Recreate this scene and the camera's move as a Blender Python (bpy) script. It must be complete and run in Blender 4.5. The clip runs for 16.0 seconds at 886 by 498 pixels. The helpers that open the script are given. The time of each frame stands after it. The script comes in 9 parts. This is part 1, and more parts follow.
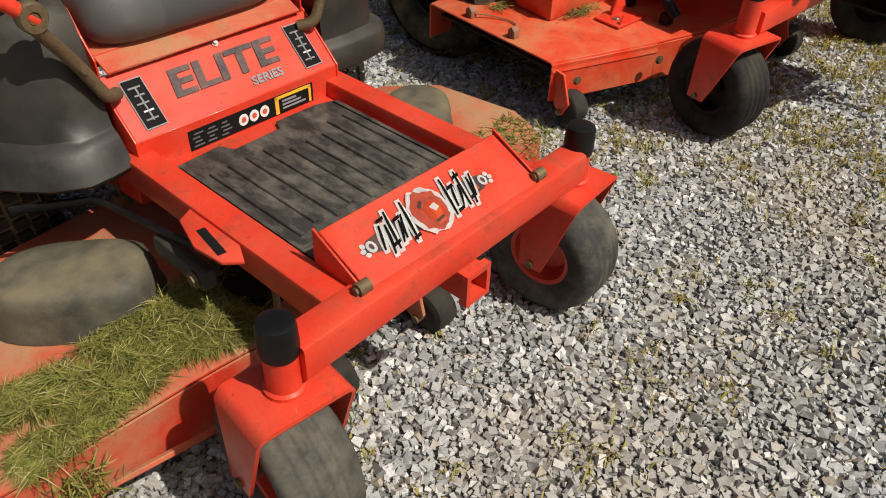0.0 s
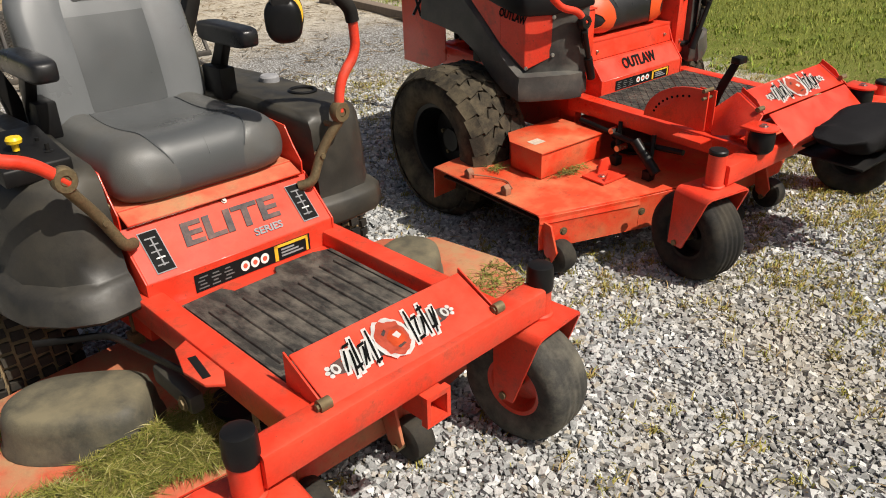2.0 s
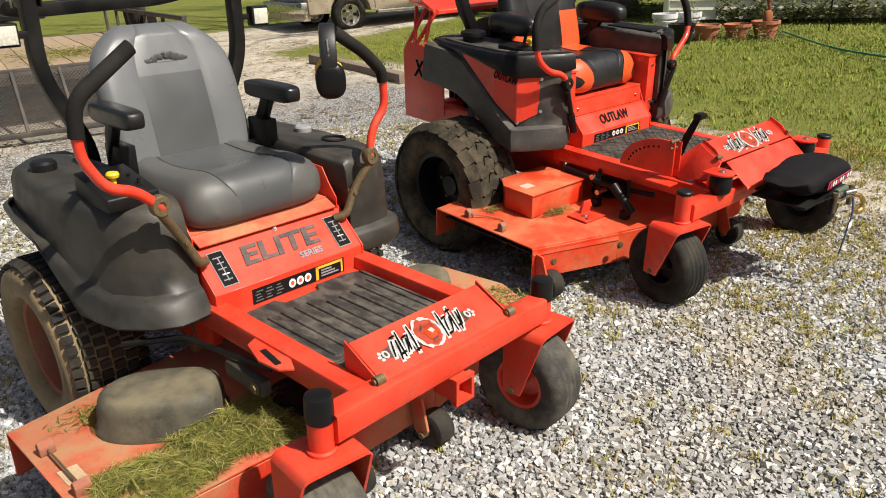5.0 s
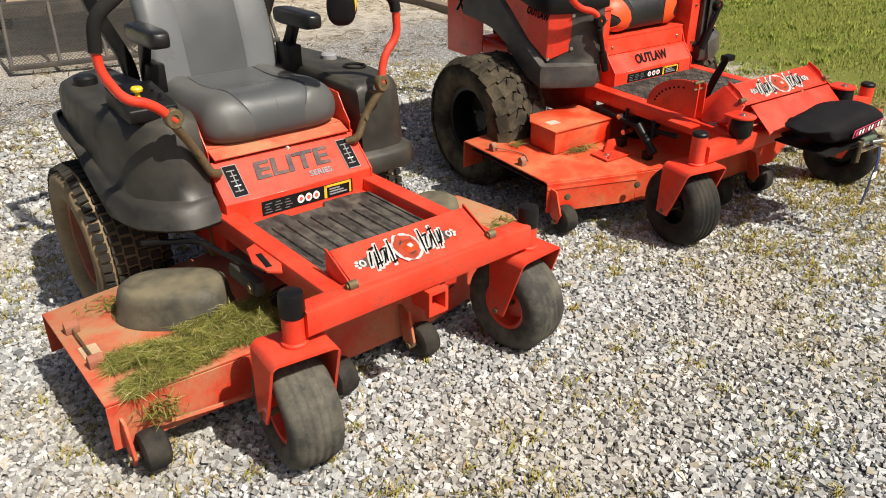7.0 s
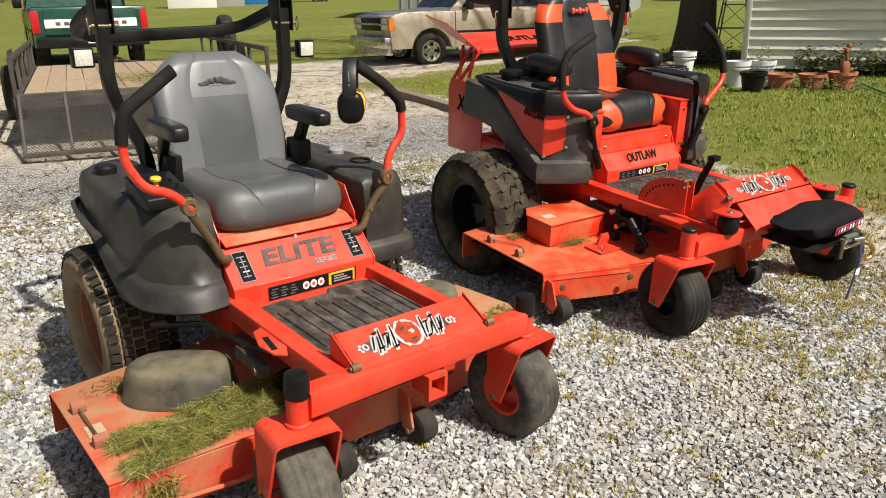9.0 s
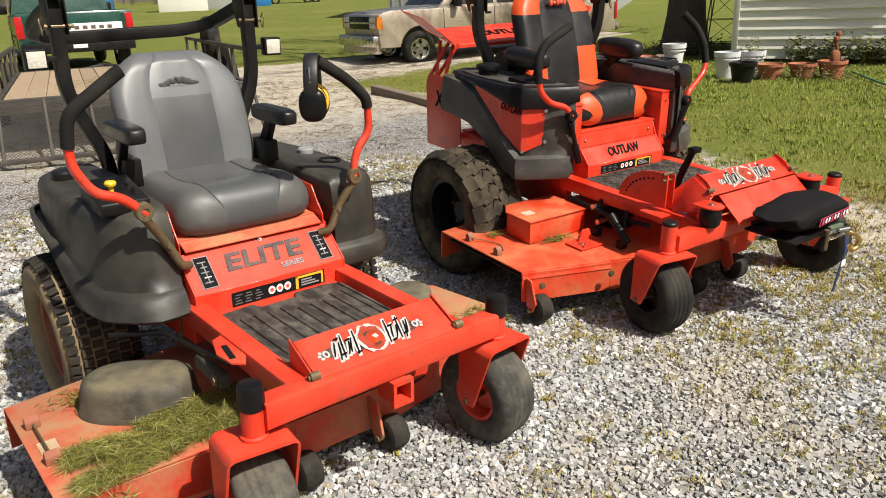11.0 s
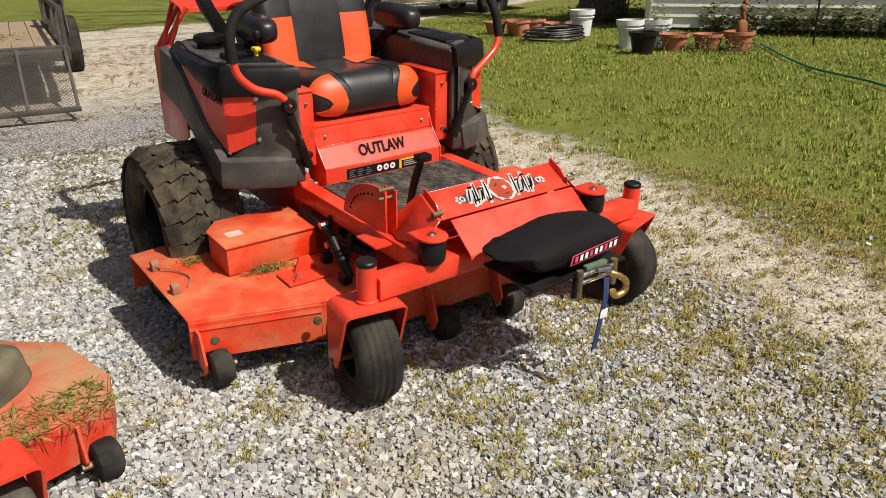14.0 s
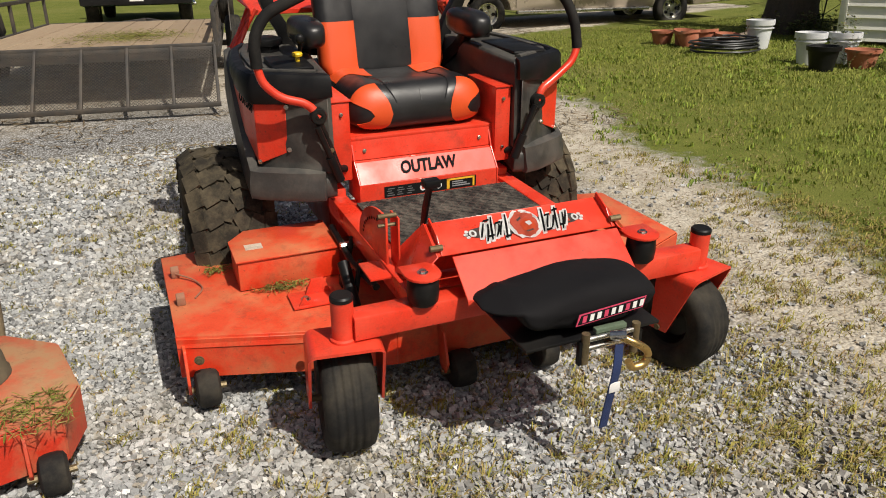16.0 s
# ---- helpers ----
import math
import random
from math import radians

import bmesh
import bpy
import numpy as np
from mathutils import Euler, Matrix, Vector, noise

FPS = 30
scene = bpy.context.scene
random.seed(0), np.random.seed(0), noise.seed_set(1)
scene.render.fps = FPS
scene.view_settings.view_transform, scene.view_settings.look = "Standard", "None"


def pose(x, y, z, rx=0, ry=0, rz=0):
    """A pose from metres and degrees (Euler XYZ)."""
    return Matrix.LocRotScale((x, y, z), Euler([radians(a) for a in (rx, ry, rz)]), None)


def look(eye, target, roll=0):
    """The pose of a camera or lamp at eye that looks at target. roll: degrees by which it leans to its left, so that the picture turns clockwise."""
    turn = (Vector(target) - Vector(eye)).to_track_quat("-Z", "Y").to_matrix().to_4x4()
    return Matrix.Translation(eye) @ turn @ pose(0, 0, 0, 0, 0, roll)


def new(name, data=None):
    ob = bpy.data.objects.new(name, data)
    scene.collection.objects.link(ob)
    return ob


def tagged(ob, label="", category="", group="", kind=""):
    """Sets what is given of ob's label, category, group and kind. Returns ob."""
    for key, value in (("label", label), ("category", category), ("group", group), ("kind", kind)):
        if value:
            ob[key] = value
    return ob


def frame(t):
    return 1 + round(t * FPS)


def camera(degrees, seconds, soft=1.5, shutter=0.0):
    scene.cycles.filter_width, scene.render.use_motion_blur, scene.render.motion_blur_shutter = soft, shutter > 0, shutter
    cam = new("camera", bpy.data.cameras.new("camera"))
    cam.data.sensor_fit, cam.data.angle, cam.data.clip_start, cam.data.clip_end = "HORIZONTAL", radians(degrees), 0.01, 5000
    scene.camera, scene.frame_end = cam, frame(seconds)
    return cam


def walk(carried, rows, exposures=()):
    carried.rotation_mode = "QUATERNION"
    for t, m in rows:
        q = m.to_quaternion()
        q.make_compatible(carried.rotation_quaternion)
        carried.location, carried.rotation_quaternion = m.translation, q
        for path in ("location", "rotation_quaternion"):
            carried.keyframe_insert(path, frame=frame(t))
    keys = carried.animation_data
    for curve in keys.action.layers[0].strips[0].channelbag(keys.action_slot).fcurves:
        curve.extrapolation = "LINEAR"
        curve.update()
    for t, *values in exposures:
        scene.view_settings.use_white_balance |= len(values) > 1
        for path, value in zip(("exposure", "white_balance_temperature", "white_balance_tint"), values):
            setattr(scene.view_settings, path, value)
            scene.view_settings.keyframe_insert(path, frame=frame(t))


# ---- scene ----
cam = camera(60.8, 16.0, 1.0)
PATH = [
    (0, (-0.826, -0.846, 1.362), (0.24, 0.324, 0.139), -1.3),
    (0.5, (-0.82, -1.031, 1.384), (0.174, 0.305, 0.276), -5.0),
    (1, (-0.821, -1.077, 1.397), (0.227, 0.324, 0.428), -4.2),
    (1.5, (-0.821, -1.092, 1.39), (0.277, 0.304, 0.471), -3.5),
    (2, (-0.814, -1.11, 1.392), (0.318, 0.302, 0.539), -3.8),
    (2.5, (-0.799, -1.117, 1.405), (0.456, 0.205, 0.582), -1.8),
    (3, (-0.748, -1.129, 1.422), (0.657, 0.07, 0.656), -2.0),
    (3.5, (-0.77, -1.124, 1.434), (0.673, 0.089, 0.767), -1.8),
    (4, (-0.978, -1.178, 1.463), (0.473, 0.084, 0.914), -2.4),
    (4.5, (-1.158, -1.246, 1.468), (0.2, 0.069, 0.815), -2.1),
    (5, (-1.19, -1.339, 1.463), (0.04, 0.065, 0.744), -2.9),
    (5.2, (-1.178, -1.406, 1.455), (-0.018, 0.035, 0.693), -2.4),
    (7.3, (-1.068, -1.639, 1.445), (-0.043, -0.145, 0.597), -2.3),
    (7.5, (-1.068, -1.631, 1.446), (-0.02, -0.143, 0.616), -2.1),
    (8, (-1.083, -1.651, 1.458), (0.016, -0.135, 0.753), -1.5),
    (8.5, (-1.127, -1.697, 1.478), (-0.035, -0.133, 0.877), -1.6),
    (9, (-1.139, -1.71, 1.474), (-0.048, -0.154, 0.849), -1.2),
    (11.3, (-0.936, -1.693, 1.448), (0.166, -0.147, 0.818), -2.8),
    (11.5, (-0.861, -1.673, 1.458), (0.287, -0.154, 0.845), -2.5),
    (12, (-0.625, -1.588, 1.453), (0.52, -0.055, 0.874), -3.0),
    (12.5, (-0.407, -1.602, 1.415), (0.79, -0.133, 0.775), -3.4),
    (13, (-0.126, -1.755, 1.411), (0.989, -0.241, 0.728), -1.8),
    (13.5, (0.089, -1.772, 1.382), (1.209, -0.276, 0.669), -2.7),
    (14, (0.384, -1.601, 1.381), (1.54, -0.137, 0.661), -1.3),
    (14.5, (0.551, -1.532, 1.364), (1.648, -0.025, 0.64), -2.1),
    (15, (0.827, -1.576, 1.363), (1.754, 0.018, 0.589), -2.5),
    (15.5, (0.992, -1.619, 1.349), (1.752, 0.085, 0.628), -2.3),
    (16, (1.005, -1.611, 1.359), (1.778, 0.095, 0.658), -1.0),
]
walk(cam, [(t, look(eye, target, roll)) for t, eye, target, roll in PATH],
     exposures=[(0, -0.20, 6500, 10), (1.0, -0.04, 6500, 10), (2.0, 0.12, 6500, 10), (4.0, 0.32, 6500, 10), (9.0, 0.28, 6500, 10), (12.5, 0.28, 6500, 10), (14.0, 0.09, 6500, 10), (16.0, -0.17, 6500, 10)])

# ---- world, sun and exposure ----
SUN_DIR = Vector((0.22, -0.80, 1.0)).normalized()      # towards the sun
world = bpy.data.worlds.new("sky")
scene.world = world
world.use_nodes = True
wn = world.node_tree.nodes
wsky = wn.new("ShaderNodeTexSky")
wsky.sky_type, wsky.sun_disc = "NISHITA", False
wsky.sun_elevation = math.asin(SUN_DIR.z)
wsky.sun_rotation = math.atan2(SUN_DIR.x, SUN_DIR.y)
wsky.air_density, wsky.dust_density = 1.0, 5.0
wn["Background"].inputs["Strength"].default_value = 0.056
world.node_tree.links.new(wsky.outputs[0], wn["Background"].inputs[0])
sun_data = bpy.data.lights.new("sun", "SUN")
sun_data.energy, sun_data.angle, sun_data.color = 5.0, radians(0.6), (1.0, 0.94, 0.84)
sun = new("sun", sun_data)
sun.matrix_world = look(SUN_DIR * 40, (0, 0, 0))
scene.view_settings.exposure = 0.0


# ---- materials ----
def mat(name, col, rough=0.6, metal=0.0, var=0.25, scale=9.0, fine=140.0, bump=0.15, dust=None, dust_amt=0.0, coat=0.0,
        rvar=0.15, stretch=(1, 1, 1), rand=0.0, spec=0.5, top_dust=0.0, dust_scale=6.0, grime=0.0):
    """A procedural surface: base colour broken at two scales, fine relief, and dust or dirt in patches."""
    m = bpy.data.materials.new(name)
    m.use_nodes = True
    nt = m.node_tree
    n, l = nt.nodes, nt.links
    b = n["Principled BSDF"]
    b.inputs["Metallic"].default_value = metal
    b.inputs["Coat Weight"].default_value = coat
    b.inputs["Coat Roughness"].default_value = 0.15
    b.inputs["Specular IOR Level"].default_value = spec
    tc = n.new("ShaderNodeTexCoord")
    mp = n.new("ShaderNodeMapping")
    mp.inputs["Scale"].default_value = stretch
    l.new(tc.outputs["Object"], mp.inputs["Vector"])

    def noise_tex(s, detail=5.0, r=0.6):
        t = n.new("ShaderNodeTexNoise")
        t.inputs["Scale"].default_value, t.inputs["Detail"].default_value, t.inputs["Roughness"].default_value = s, detail, r
        l.new(mp.outputs[0], t.inputs["Vector"])
        return t

    big, small = noise_tex(scale), noise_tex(fine, 3.0)
    add = n.new("ShaderNodeMath")
    add.operation = "ADD"
    l.new(big.outputs["Fac"], add.inputs[0])
    l.new(small.outputs["Fac"], add.inputs[1])
    last = add.outputs[0]
    if rand:
        oi = n.new("ShaderNodeObjectInfo")
        k = n.new("ShaderNodeMath")
        k.operation, k.inputs[1].default_value = "MULTIPLY_ADD", rand
        l.new(oi.outputs["Random"], k.inputs[0])
        l.new(last, k.inputs[2])
        last = k.outputs[0]
    mr = n.new("ShaderNodeMapRange")
    mr.inputs["From Min"].default_value, mr.inputs["From Max"].default_value = 0.6, 1.4 + rand
    mr.inputs["To Min"].default_value, mr.inputs["To Max"].default_value = 1 - var, 1 + var
    l.new(last, mr.inputs["Value"])
    mul = n.new("ShaderNodeVectorMath")
    mul.operation = "SCALE"
    mul.inputs[0].default_value = col
    l.new(mr.outputs[0], mul.inputs["Scale"])
    colour = mul.outputs[0]
    rmap = n.new("ShaderNodeMapRange")
    rmap.inputs["From Min"].default_value, rmap.inputs["From Max"].default_value = 0.3, 0.7
    rmap.inputs["To Min"].default_value, rmap.inputs["To Max"].default_value = max(0.03, rough - rvar), min(1, rough + rvar)
    l.new(big.outputs["Fac"], rmap.inputs["Value"])
    rgh = rmap.outputs[0]
    if dust:
        dn = noise_tex(dust_scale, 6.0, 0.68)
        dm = n.new("ShaderNodeMapRange")
        dm.inputs["From Min"].default_value, dm.inputs["From Max"].default_value = 0.42, 0.66
        dm.inputs["To Min"].default_value, dm.inputs["To Max"].default_value = 0.0, 1.0
        l.new(dn.outputs["Fac"], dm.inputs["Value"])
        fac = n.new("ShaderNodeMath")
        fac.operation, fac.inputs[1].default_value = "MULTIPLY", dust_amt
        l.new(dm.outputs[0], fac.inputs[0])
        f = fac.outputs[0]
        if top_dust:
            ge = n.new("ShaderNodeNewGeometry")
            sx = n.new("ShaderNodeSeparateXYZ")
            l.new(ge.outputs["Normal"], sx.inputs[0])
            tm = n.new("ShaderNodeMapRange")
            tm.inputs["From Min"].default_value, tm.inputs["From Max"].default_value = 0.3, 0.95
            tm.inputs["To Min"].default_value, tm.inputs["To Max"].default_value = 0.0, top_dust
            l.new(sx.outputs["Z"], tm.inputs["Value"])
            wob = n.new("ShaderNodeMath")
            wob.operation = "MULTIPLY"
            l.new(tm.outputs[0], wob.inputs[0])
            l.new(big.outputs["Fac"], wob.inputs[1])
            ad = n.new("ShaderNodeMath")
            ad.operation, ad.use_clamp = "ADD", True
            l.new(f, ad.inputs[0])
            l.new(wob.outputs[0], ad.inputs[1])
            f = ad.outputs[0]
        mx = n.new("ShaderNodeMix")
        mx.data_type = "RGBA"
        l.new(f, mx.inputs["Factor"])
        l.new(colour, mx.inputs["A"])
        mx.inputs["B"].default_value = (*dust, 1)
        colour = mx.outputs["Result"]
        mr2 = n.new("ShaderNodeMix")
        l.new(f, mr2.inputs["Factor"])
        l.new(rgh, mr2.inputs["A"])
        mr2.inputs["B"].default_value = 0.9
        rgh = mr2.outputs["Result"]
    if grime:
        # dark smudges and specks that hands, oil and soil have left
        g1, g2 = noise_tex(scale * 1.7, 9.0, 0.78), noise_tex(70.0, 2.0, 0.5)
        gs = n.new("ShaderNodeMapRange")
        gs.inputs["From Min"].default_value, gs.inputs["From Max"].default_value = 0.53, 0.70
        l.new(g1.outputs["Fac"], gs.inputs["Value"])
        gp = n.new("ShaderNodeMapRange")
        gp.inputs["From Min"].default_value, gp.inputs["From Max"].default_value = 0.70, 0.74
        l.new(g2.outputs["Fac"], gp.inputs["Value"])
        gm = n.new("ShaderNodeMath")
        gm.operation = "MAXIMUM"
        l.new(gs.outputs[0], gm.inputs[0])
        l.new(gp.outputs[0], gm.inputs[1])
        gf = n.new("ShaderNodeMath")
        gf.operation, gf.inputs[1].default_value = "MULTIPLY", grime
        l.new(gm.outputs[0], gf.inputs[0])
        gx = n.new("ShaderNodeMix")
        gx.data_type = "RGBA"
        l.new(gf.outputs[0], gx.inputs["Factor"])
        l.new(colour, gx.inputs["A"])
        gx.inputs["B"].default_value = (0.070, 0.040, 0.026, 1)
        colour = gx.outputs["Result"]
    l.new(colour, b.inputs["Base Color"])
    l.new(rgh, b.inputs["Roughness"])
    if bump:
        bp = n.new("ShaderNodeBump")
        bp.inputs["Strength"].default_value, bp.inputs["Distance"].default_value = bump, 0.004
        l.new(add.outputs[0], bp.inputs["Height"])
        l.new(bp.outputs[0], b.inputs["Normal"])
    return m


DUST = (0.40, 0.25, 0.14)
RED = mat("red_paint", (0.67, 0.040, 0.016), 0.45, var=0.14, scale=7, bump=0.05, dust=DUST, dust_amt=0.15, coat=0.20, top_dust=0.04, spec=0.32, grime=0.46)
RED_B = mat("bright_red_paint", (0.73, 0.040, 0.016), 0.38, var=0.14, scale=6, bump=0.04, dust=DUST, dust_amt=0.12, coat=0.30, top_dust=0.02, spec=0.40, grime=0.46)
RED_DECK = mat("dusty_deck_paint", (0.58, 0.036, 0.013), 0.55, var=0.2, scale=8, bump=0.15, dust=(0.40, 0.215, 0.105), dust_amt=0.75, top_dust=0.85, dust_scale=4.5, grime=0.32)
RED_DECK_B = mat("red_deck_paint", (0.68, 0.038, 0.010), 0.42, var=0.15, scale=8, bump=0.08, dust=(0.50, 0.24, 0.10), dust_amt=0.50, top_dust=0.30, dust_scale=5, grime=0.42)
STEEL_UNDER = mat("grimy_underside", (0.045, 0.028, 0.02), 0.9, var=0.5, scale=14, bump=0.3, spec=0.2)
PLASTIC = mat("grey_fender_plastic", (0.024, 0.0225, 0.0195), 0.42, var=0.2, scale=10, bump=0.08, dust=(0.095, 0.082, 0.057), dust_amt=0.36, top_dust=0.2)
PLASTIC_B = mat("black_fender_plastic", (0.034, 0.033, 0.031), 0.42, var=0.2, scale=10, bump=0.08, dust=(0.15, 0.135, 0.11), dust_amt=0.50, top_dust=0.15)
BAND = mat("dusty_grey_band_plastic", (0.045, 0.044, 0.041), 0.5, var=0.2, scale=8, bump=0.08, dust=(0.15, 0.135, 0.11), dust_amt=0.55, top_dust=0.1)
COVER = mat("dusty_belt_cover", (0.060, 0.056, 0.042), 0.72, var=0.25, scale=12, bump=0.15, dust=(0.165, 0.14, 0.085), dust_amt=0.7, top_dust=0.5)
BLACK = mat("black_plastic", (0.006, 0.006, 0.0065), 0.42, var=0.2, bump=0.05, dust=(0.07, 0.062, 0.05), dust_amt=0.10, spec=0.25)
BLACK_STEEL = mat("black_powder_coat", (0.006, 0.006, 0.0065), 0.42, var=0.2, bump=0.10, fine=260, dust=(0.08, 0.07, 0.055), dust_amt=0.13, spec=0.25)
FOAM = mat("black_foam_grip", (0.011, 0.0105, 0.010), 0.85, var=0.25, fine=300, bump=0.25, dust=(0.06, 0.053, 0.045), dust_amt=0.3, spec=0.2)
RUBBER = mat("tyre_rubber", (0.012, 0.0115, 0.011), 0.8, var=0.3, scale=9, bump=0.25, dust=(0.10, 0.085, 0.06), dust_amt=0.42, dust_scale=7, spec=0.3)
RUBBER_DUSTY = mat("dusty_tyre_rubber", (0.045, 0.043, 0.038), 0.85, var=0.3, scale=9, bump=0.25, dust=(0.21, 0.19, 0.145), dust_amt=0.65, dust_scale=7, spec=0.3)
MUDDY_TREAD = mat("muddy_tread_rubber", (0.028, 0.024, 0.018), 0.92, var=0.35, scale=11, bump=0.4, dust=(0.15, 0.12, 0.075), dust_amt=0.70, dust_scale=8, spec=0.2)
MUDDY = mat("muddy_sidewall", (0.20, 0.145, 0.078), 0.9, var=0.35, scale=12, bump=0.35, dust=(0.31, 0.232, 0.13), dust_amt=0.85, dust_scale=5)
MUDDY_RED = mat("muddy_red_rim", (0.30, 0.09, 0.05), 0.8, var=0.3, scale=10, bump=0.2, dust=(0.27, 0.18, 0.11), dust_amt=0.75)
MAT_RUBBER = mat("floor_mat_rubber", (0.014, 0.0135, 0.0125), 0.72, var=0.4, scale=14, bump=0.35, dust=(0.15, 0.13, 0.105), dust_amt=0.72, top_dust=0.16, dust_scale=16, stretch=(1.5, 0.8, 2))
VINYL = mat("grey_vinyl", (0.125, 0.131, 0.135), 0.36, var=0.08, scale=4, fine=420, bump=0.14, grime=0.10)
VINYL_WORN = mat("worn_grey_vinyl", (0.082, 0.084, 0.082), 0.42, var=0.14, scale=5, fine=420, bump=0.16, dust=(0.13, 0.115, 0.09), dust_amt=0.25, grime=0.16)
VINYL_DARK = mat("dark_grey_vinyl", (0.068, 0.072, 0.074), 0.38, var=0.10, scale=4, fine=420, bump=0.14, grime=0.10)
VINYL_BLACK = mat("black_vinyl", (0.010, 0.010, 0.011), 0.33, var=0.12, scale=5, fine=380, bump=0.12, dust=(0.10, 0.09, 0.08), dust_amt=0.12)
VINYL_ORANGE = mat("orange_red_vinyl", (0.70, 0.085, 0.018), 0.42, var=0.08, scale=5, fine=380, bump=0.15)
BRASS = mat("worn_plated_steel", (0.20, 0.155, 0.085), 0.5, metal=0.6, var=0.45, scale=20, bump=0.2, dust=(0.15, 0.105, 0.055), dust_amt=0.7)
CHROME = mat("bright_plated_steel", (0.65, 0.63, 0.58), 0.28, metal=1.0, var=0.2, bump=0.05)
GOLD = mat("gold_plated_hook", (0.62, 0.42, 0.16), 0.32, metal=0.9, var=0.2, bump=0.08)
WHITE = mat("white_print", (0.80, 0.79, 0.77), 0.5, var=0.05, bump=0.0)
WHITE_PAINT = mat("white_paint", (0.78, 0.77, 0.73), 0.55, var=0.08, scale=3, bump=0.08)
PRINT_BLACK = mat("black_print", (0.010, 0.010, 0.010), 0.8, var=0.1, bump=0.0, spec=0.1)
PRINT_GREY = mat("silver_grey_print", (0.26, 0.26, 0.27), 0.7, var=0.25, bump=0.0, spec=0.15)
PRINT_DARK = mat("dark_grey_print", (0.085, 0.075, 0.075), 0.75, var=0.35, scale=22, bump=0.0, spec=0.12, dust=(0.30, 0.16, 0.13), dust_amt=0.5, dust_scale=16)
PRINT_LINE = mat("faint_grey_print", (0.13, 0.13, 0.13), 0.8, var=0.2, bump=0.0, spec=0.1)
PRINT_YELLOW = mat("yellow_print", (0.85, 0.47, 0.03), 0.5, var=0.05, bump=0.0)
PRINT_RED = mat("red_print", (0.62, 0.10, 0.05), 0.5, var=0.1, bump=0.0)
PRINT_PINK = mat("pink_red_print", (0.62, 0.06, 0.13), 0.5, var=0.1, bump=0.0)
YELLOW = mat("yellow_plastic", (0.85, 0.55, 0.02), 0.4, var=0.05, bump=0.0)
NYLON = mat("black_nylon", (0.009, 0.0085, 0.0095), 0.8, var=0.25, fine=600, bump=0.35, spec=0.15)
BLUE_WEB = mat("blue_webbing", (0.014, 0.028, 0.095), 0.8, var=0.3, fine=500, bump=0.3)
LENS_GLASS = mat("lamp_lens", (0.62, 0.60, 0.52), 0.25, var=0.25, scale=60, bump=0.3)
CLIPPINGS = mat("grass_clippings", (0.11, 0.105, 0.030), 0.9, var=0.5, scale=20, bump=0.0)


# ---- mesh helpers ----
def place(bm, before, m):
    if m is not None:
        bmesh.ops.transform(bm, matrix=m, verts=[v for v in bm.verts if v not in before])


def bevel_new(bm, edges, w, seg=2):
    if w:
        bmesh.ops.bevel(bm, geom=edges, offset=w, segments=seg, affect="EDGES", profile=0.5, clamp_overlap=True)


def box(bm, lo, hi, bev=0.004, m=None, seg=2):
    before = set(bm.verts) if m is not None else ()
    c = [(a + b) / 2 for a, b in zip(lo, hi)]
    s = [b - a for a, b in zip(lo, hi)]
    r = bmesh.ops.create_cube(bm, size=1, matrix=Matrix.Translation(c) @ Matrix.Diagonal((*s, 1)))
    es = list({e for v in r["verts"] for e in v.link_edges})
    bevel_new(bm, es, bev, seg)
    place(bm, before, m)
    return bm


AX = {"x": lambda u, v, w: (w, u, v), "y": lambda u, v, w: (u, w, v), "z": lambda u, v, w: (u, v, w)}


def prism(bm, pts, axis, a, b, bev=0.003, m=None, seg=2):
    """A polygon (pairs in the plane across the axis) drawn out from a to b along the axis."""
    before = set(bm.verts) if m is not None else ()
    f = AX[axis]
    va = [bm.verts.new(f(u, v, a)) for u, v in pts]
    vb = [bm.verts.new(f(u, v, b)) for u, v in pts]
    n = len(pts)
    faces = [bm.faces.new(va), bm.faces.new(vb[::-1])]
    for i in range(n):
        faces.append(bm.faces.new((va[i], vb[i], vb[(i + 1) % n], va[(i + 1) % n])))
    bmesh.ops.recalc_face_normals(bm, faces=faces)
    bevel_new(bm, list({e for fc in faces for e in fc.edges}), bev, seg)
    place(bm, before, m)
    return bm


def plate(bm, pts, thick, bev=0.002):
    """A flat sheet through points in space, with a thickness below its face."""
    ps = [Vector(p) for p in pts]
    nrm = Vector((0, 0, 0))
    for i in range(len(ps)):
        nrm += (ps[i] - ps[0]).cross(ps[(i + 1) % len(ps)] - ps[0])
    nrm.normalize()
    va = [bm.verts.new(p) for p in ps]
    vb = [bm.verts.new(p - nrm * thick) for p in ps]
    n = len(ps)
    faces = [bm.faces.new(va), bm.faces.new(vb[::-1])]
    for i in range(n):
        faces.append(bm.faces.new((va[i], vb[i], vb[(i + 1) % n], va[(i + 1) % n])))
    bmesh.ops.recalc_face_normals(bm, faces=faces)
    bevel_new(bm, list({e for fc in faces for e in fc.edges}), bev, 1)
    return bm


def fillet(pts, r=0.04, n=5):
    ps = [Vector(p) for p in pts]
    out = [ps[0]]
    for a, b, c in zip(ps, ps[1:], ps[2:]):
        d1, d2 = (a - b), (c - b)
        k = min(r, d1.length * 0.48, d2.length * 0.48)
        p, q = b + d1.normalized() * k, b + d2.normalized() * k
        for i in range(n + 1):
            t = i / n
            out.append(p * (1 - t) ** 2 + b * 2 * t * (1 - t) + q * t * t)
    out.append(ps[-1])
    return out


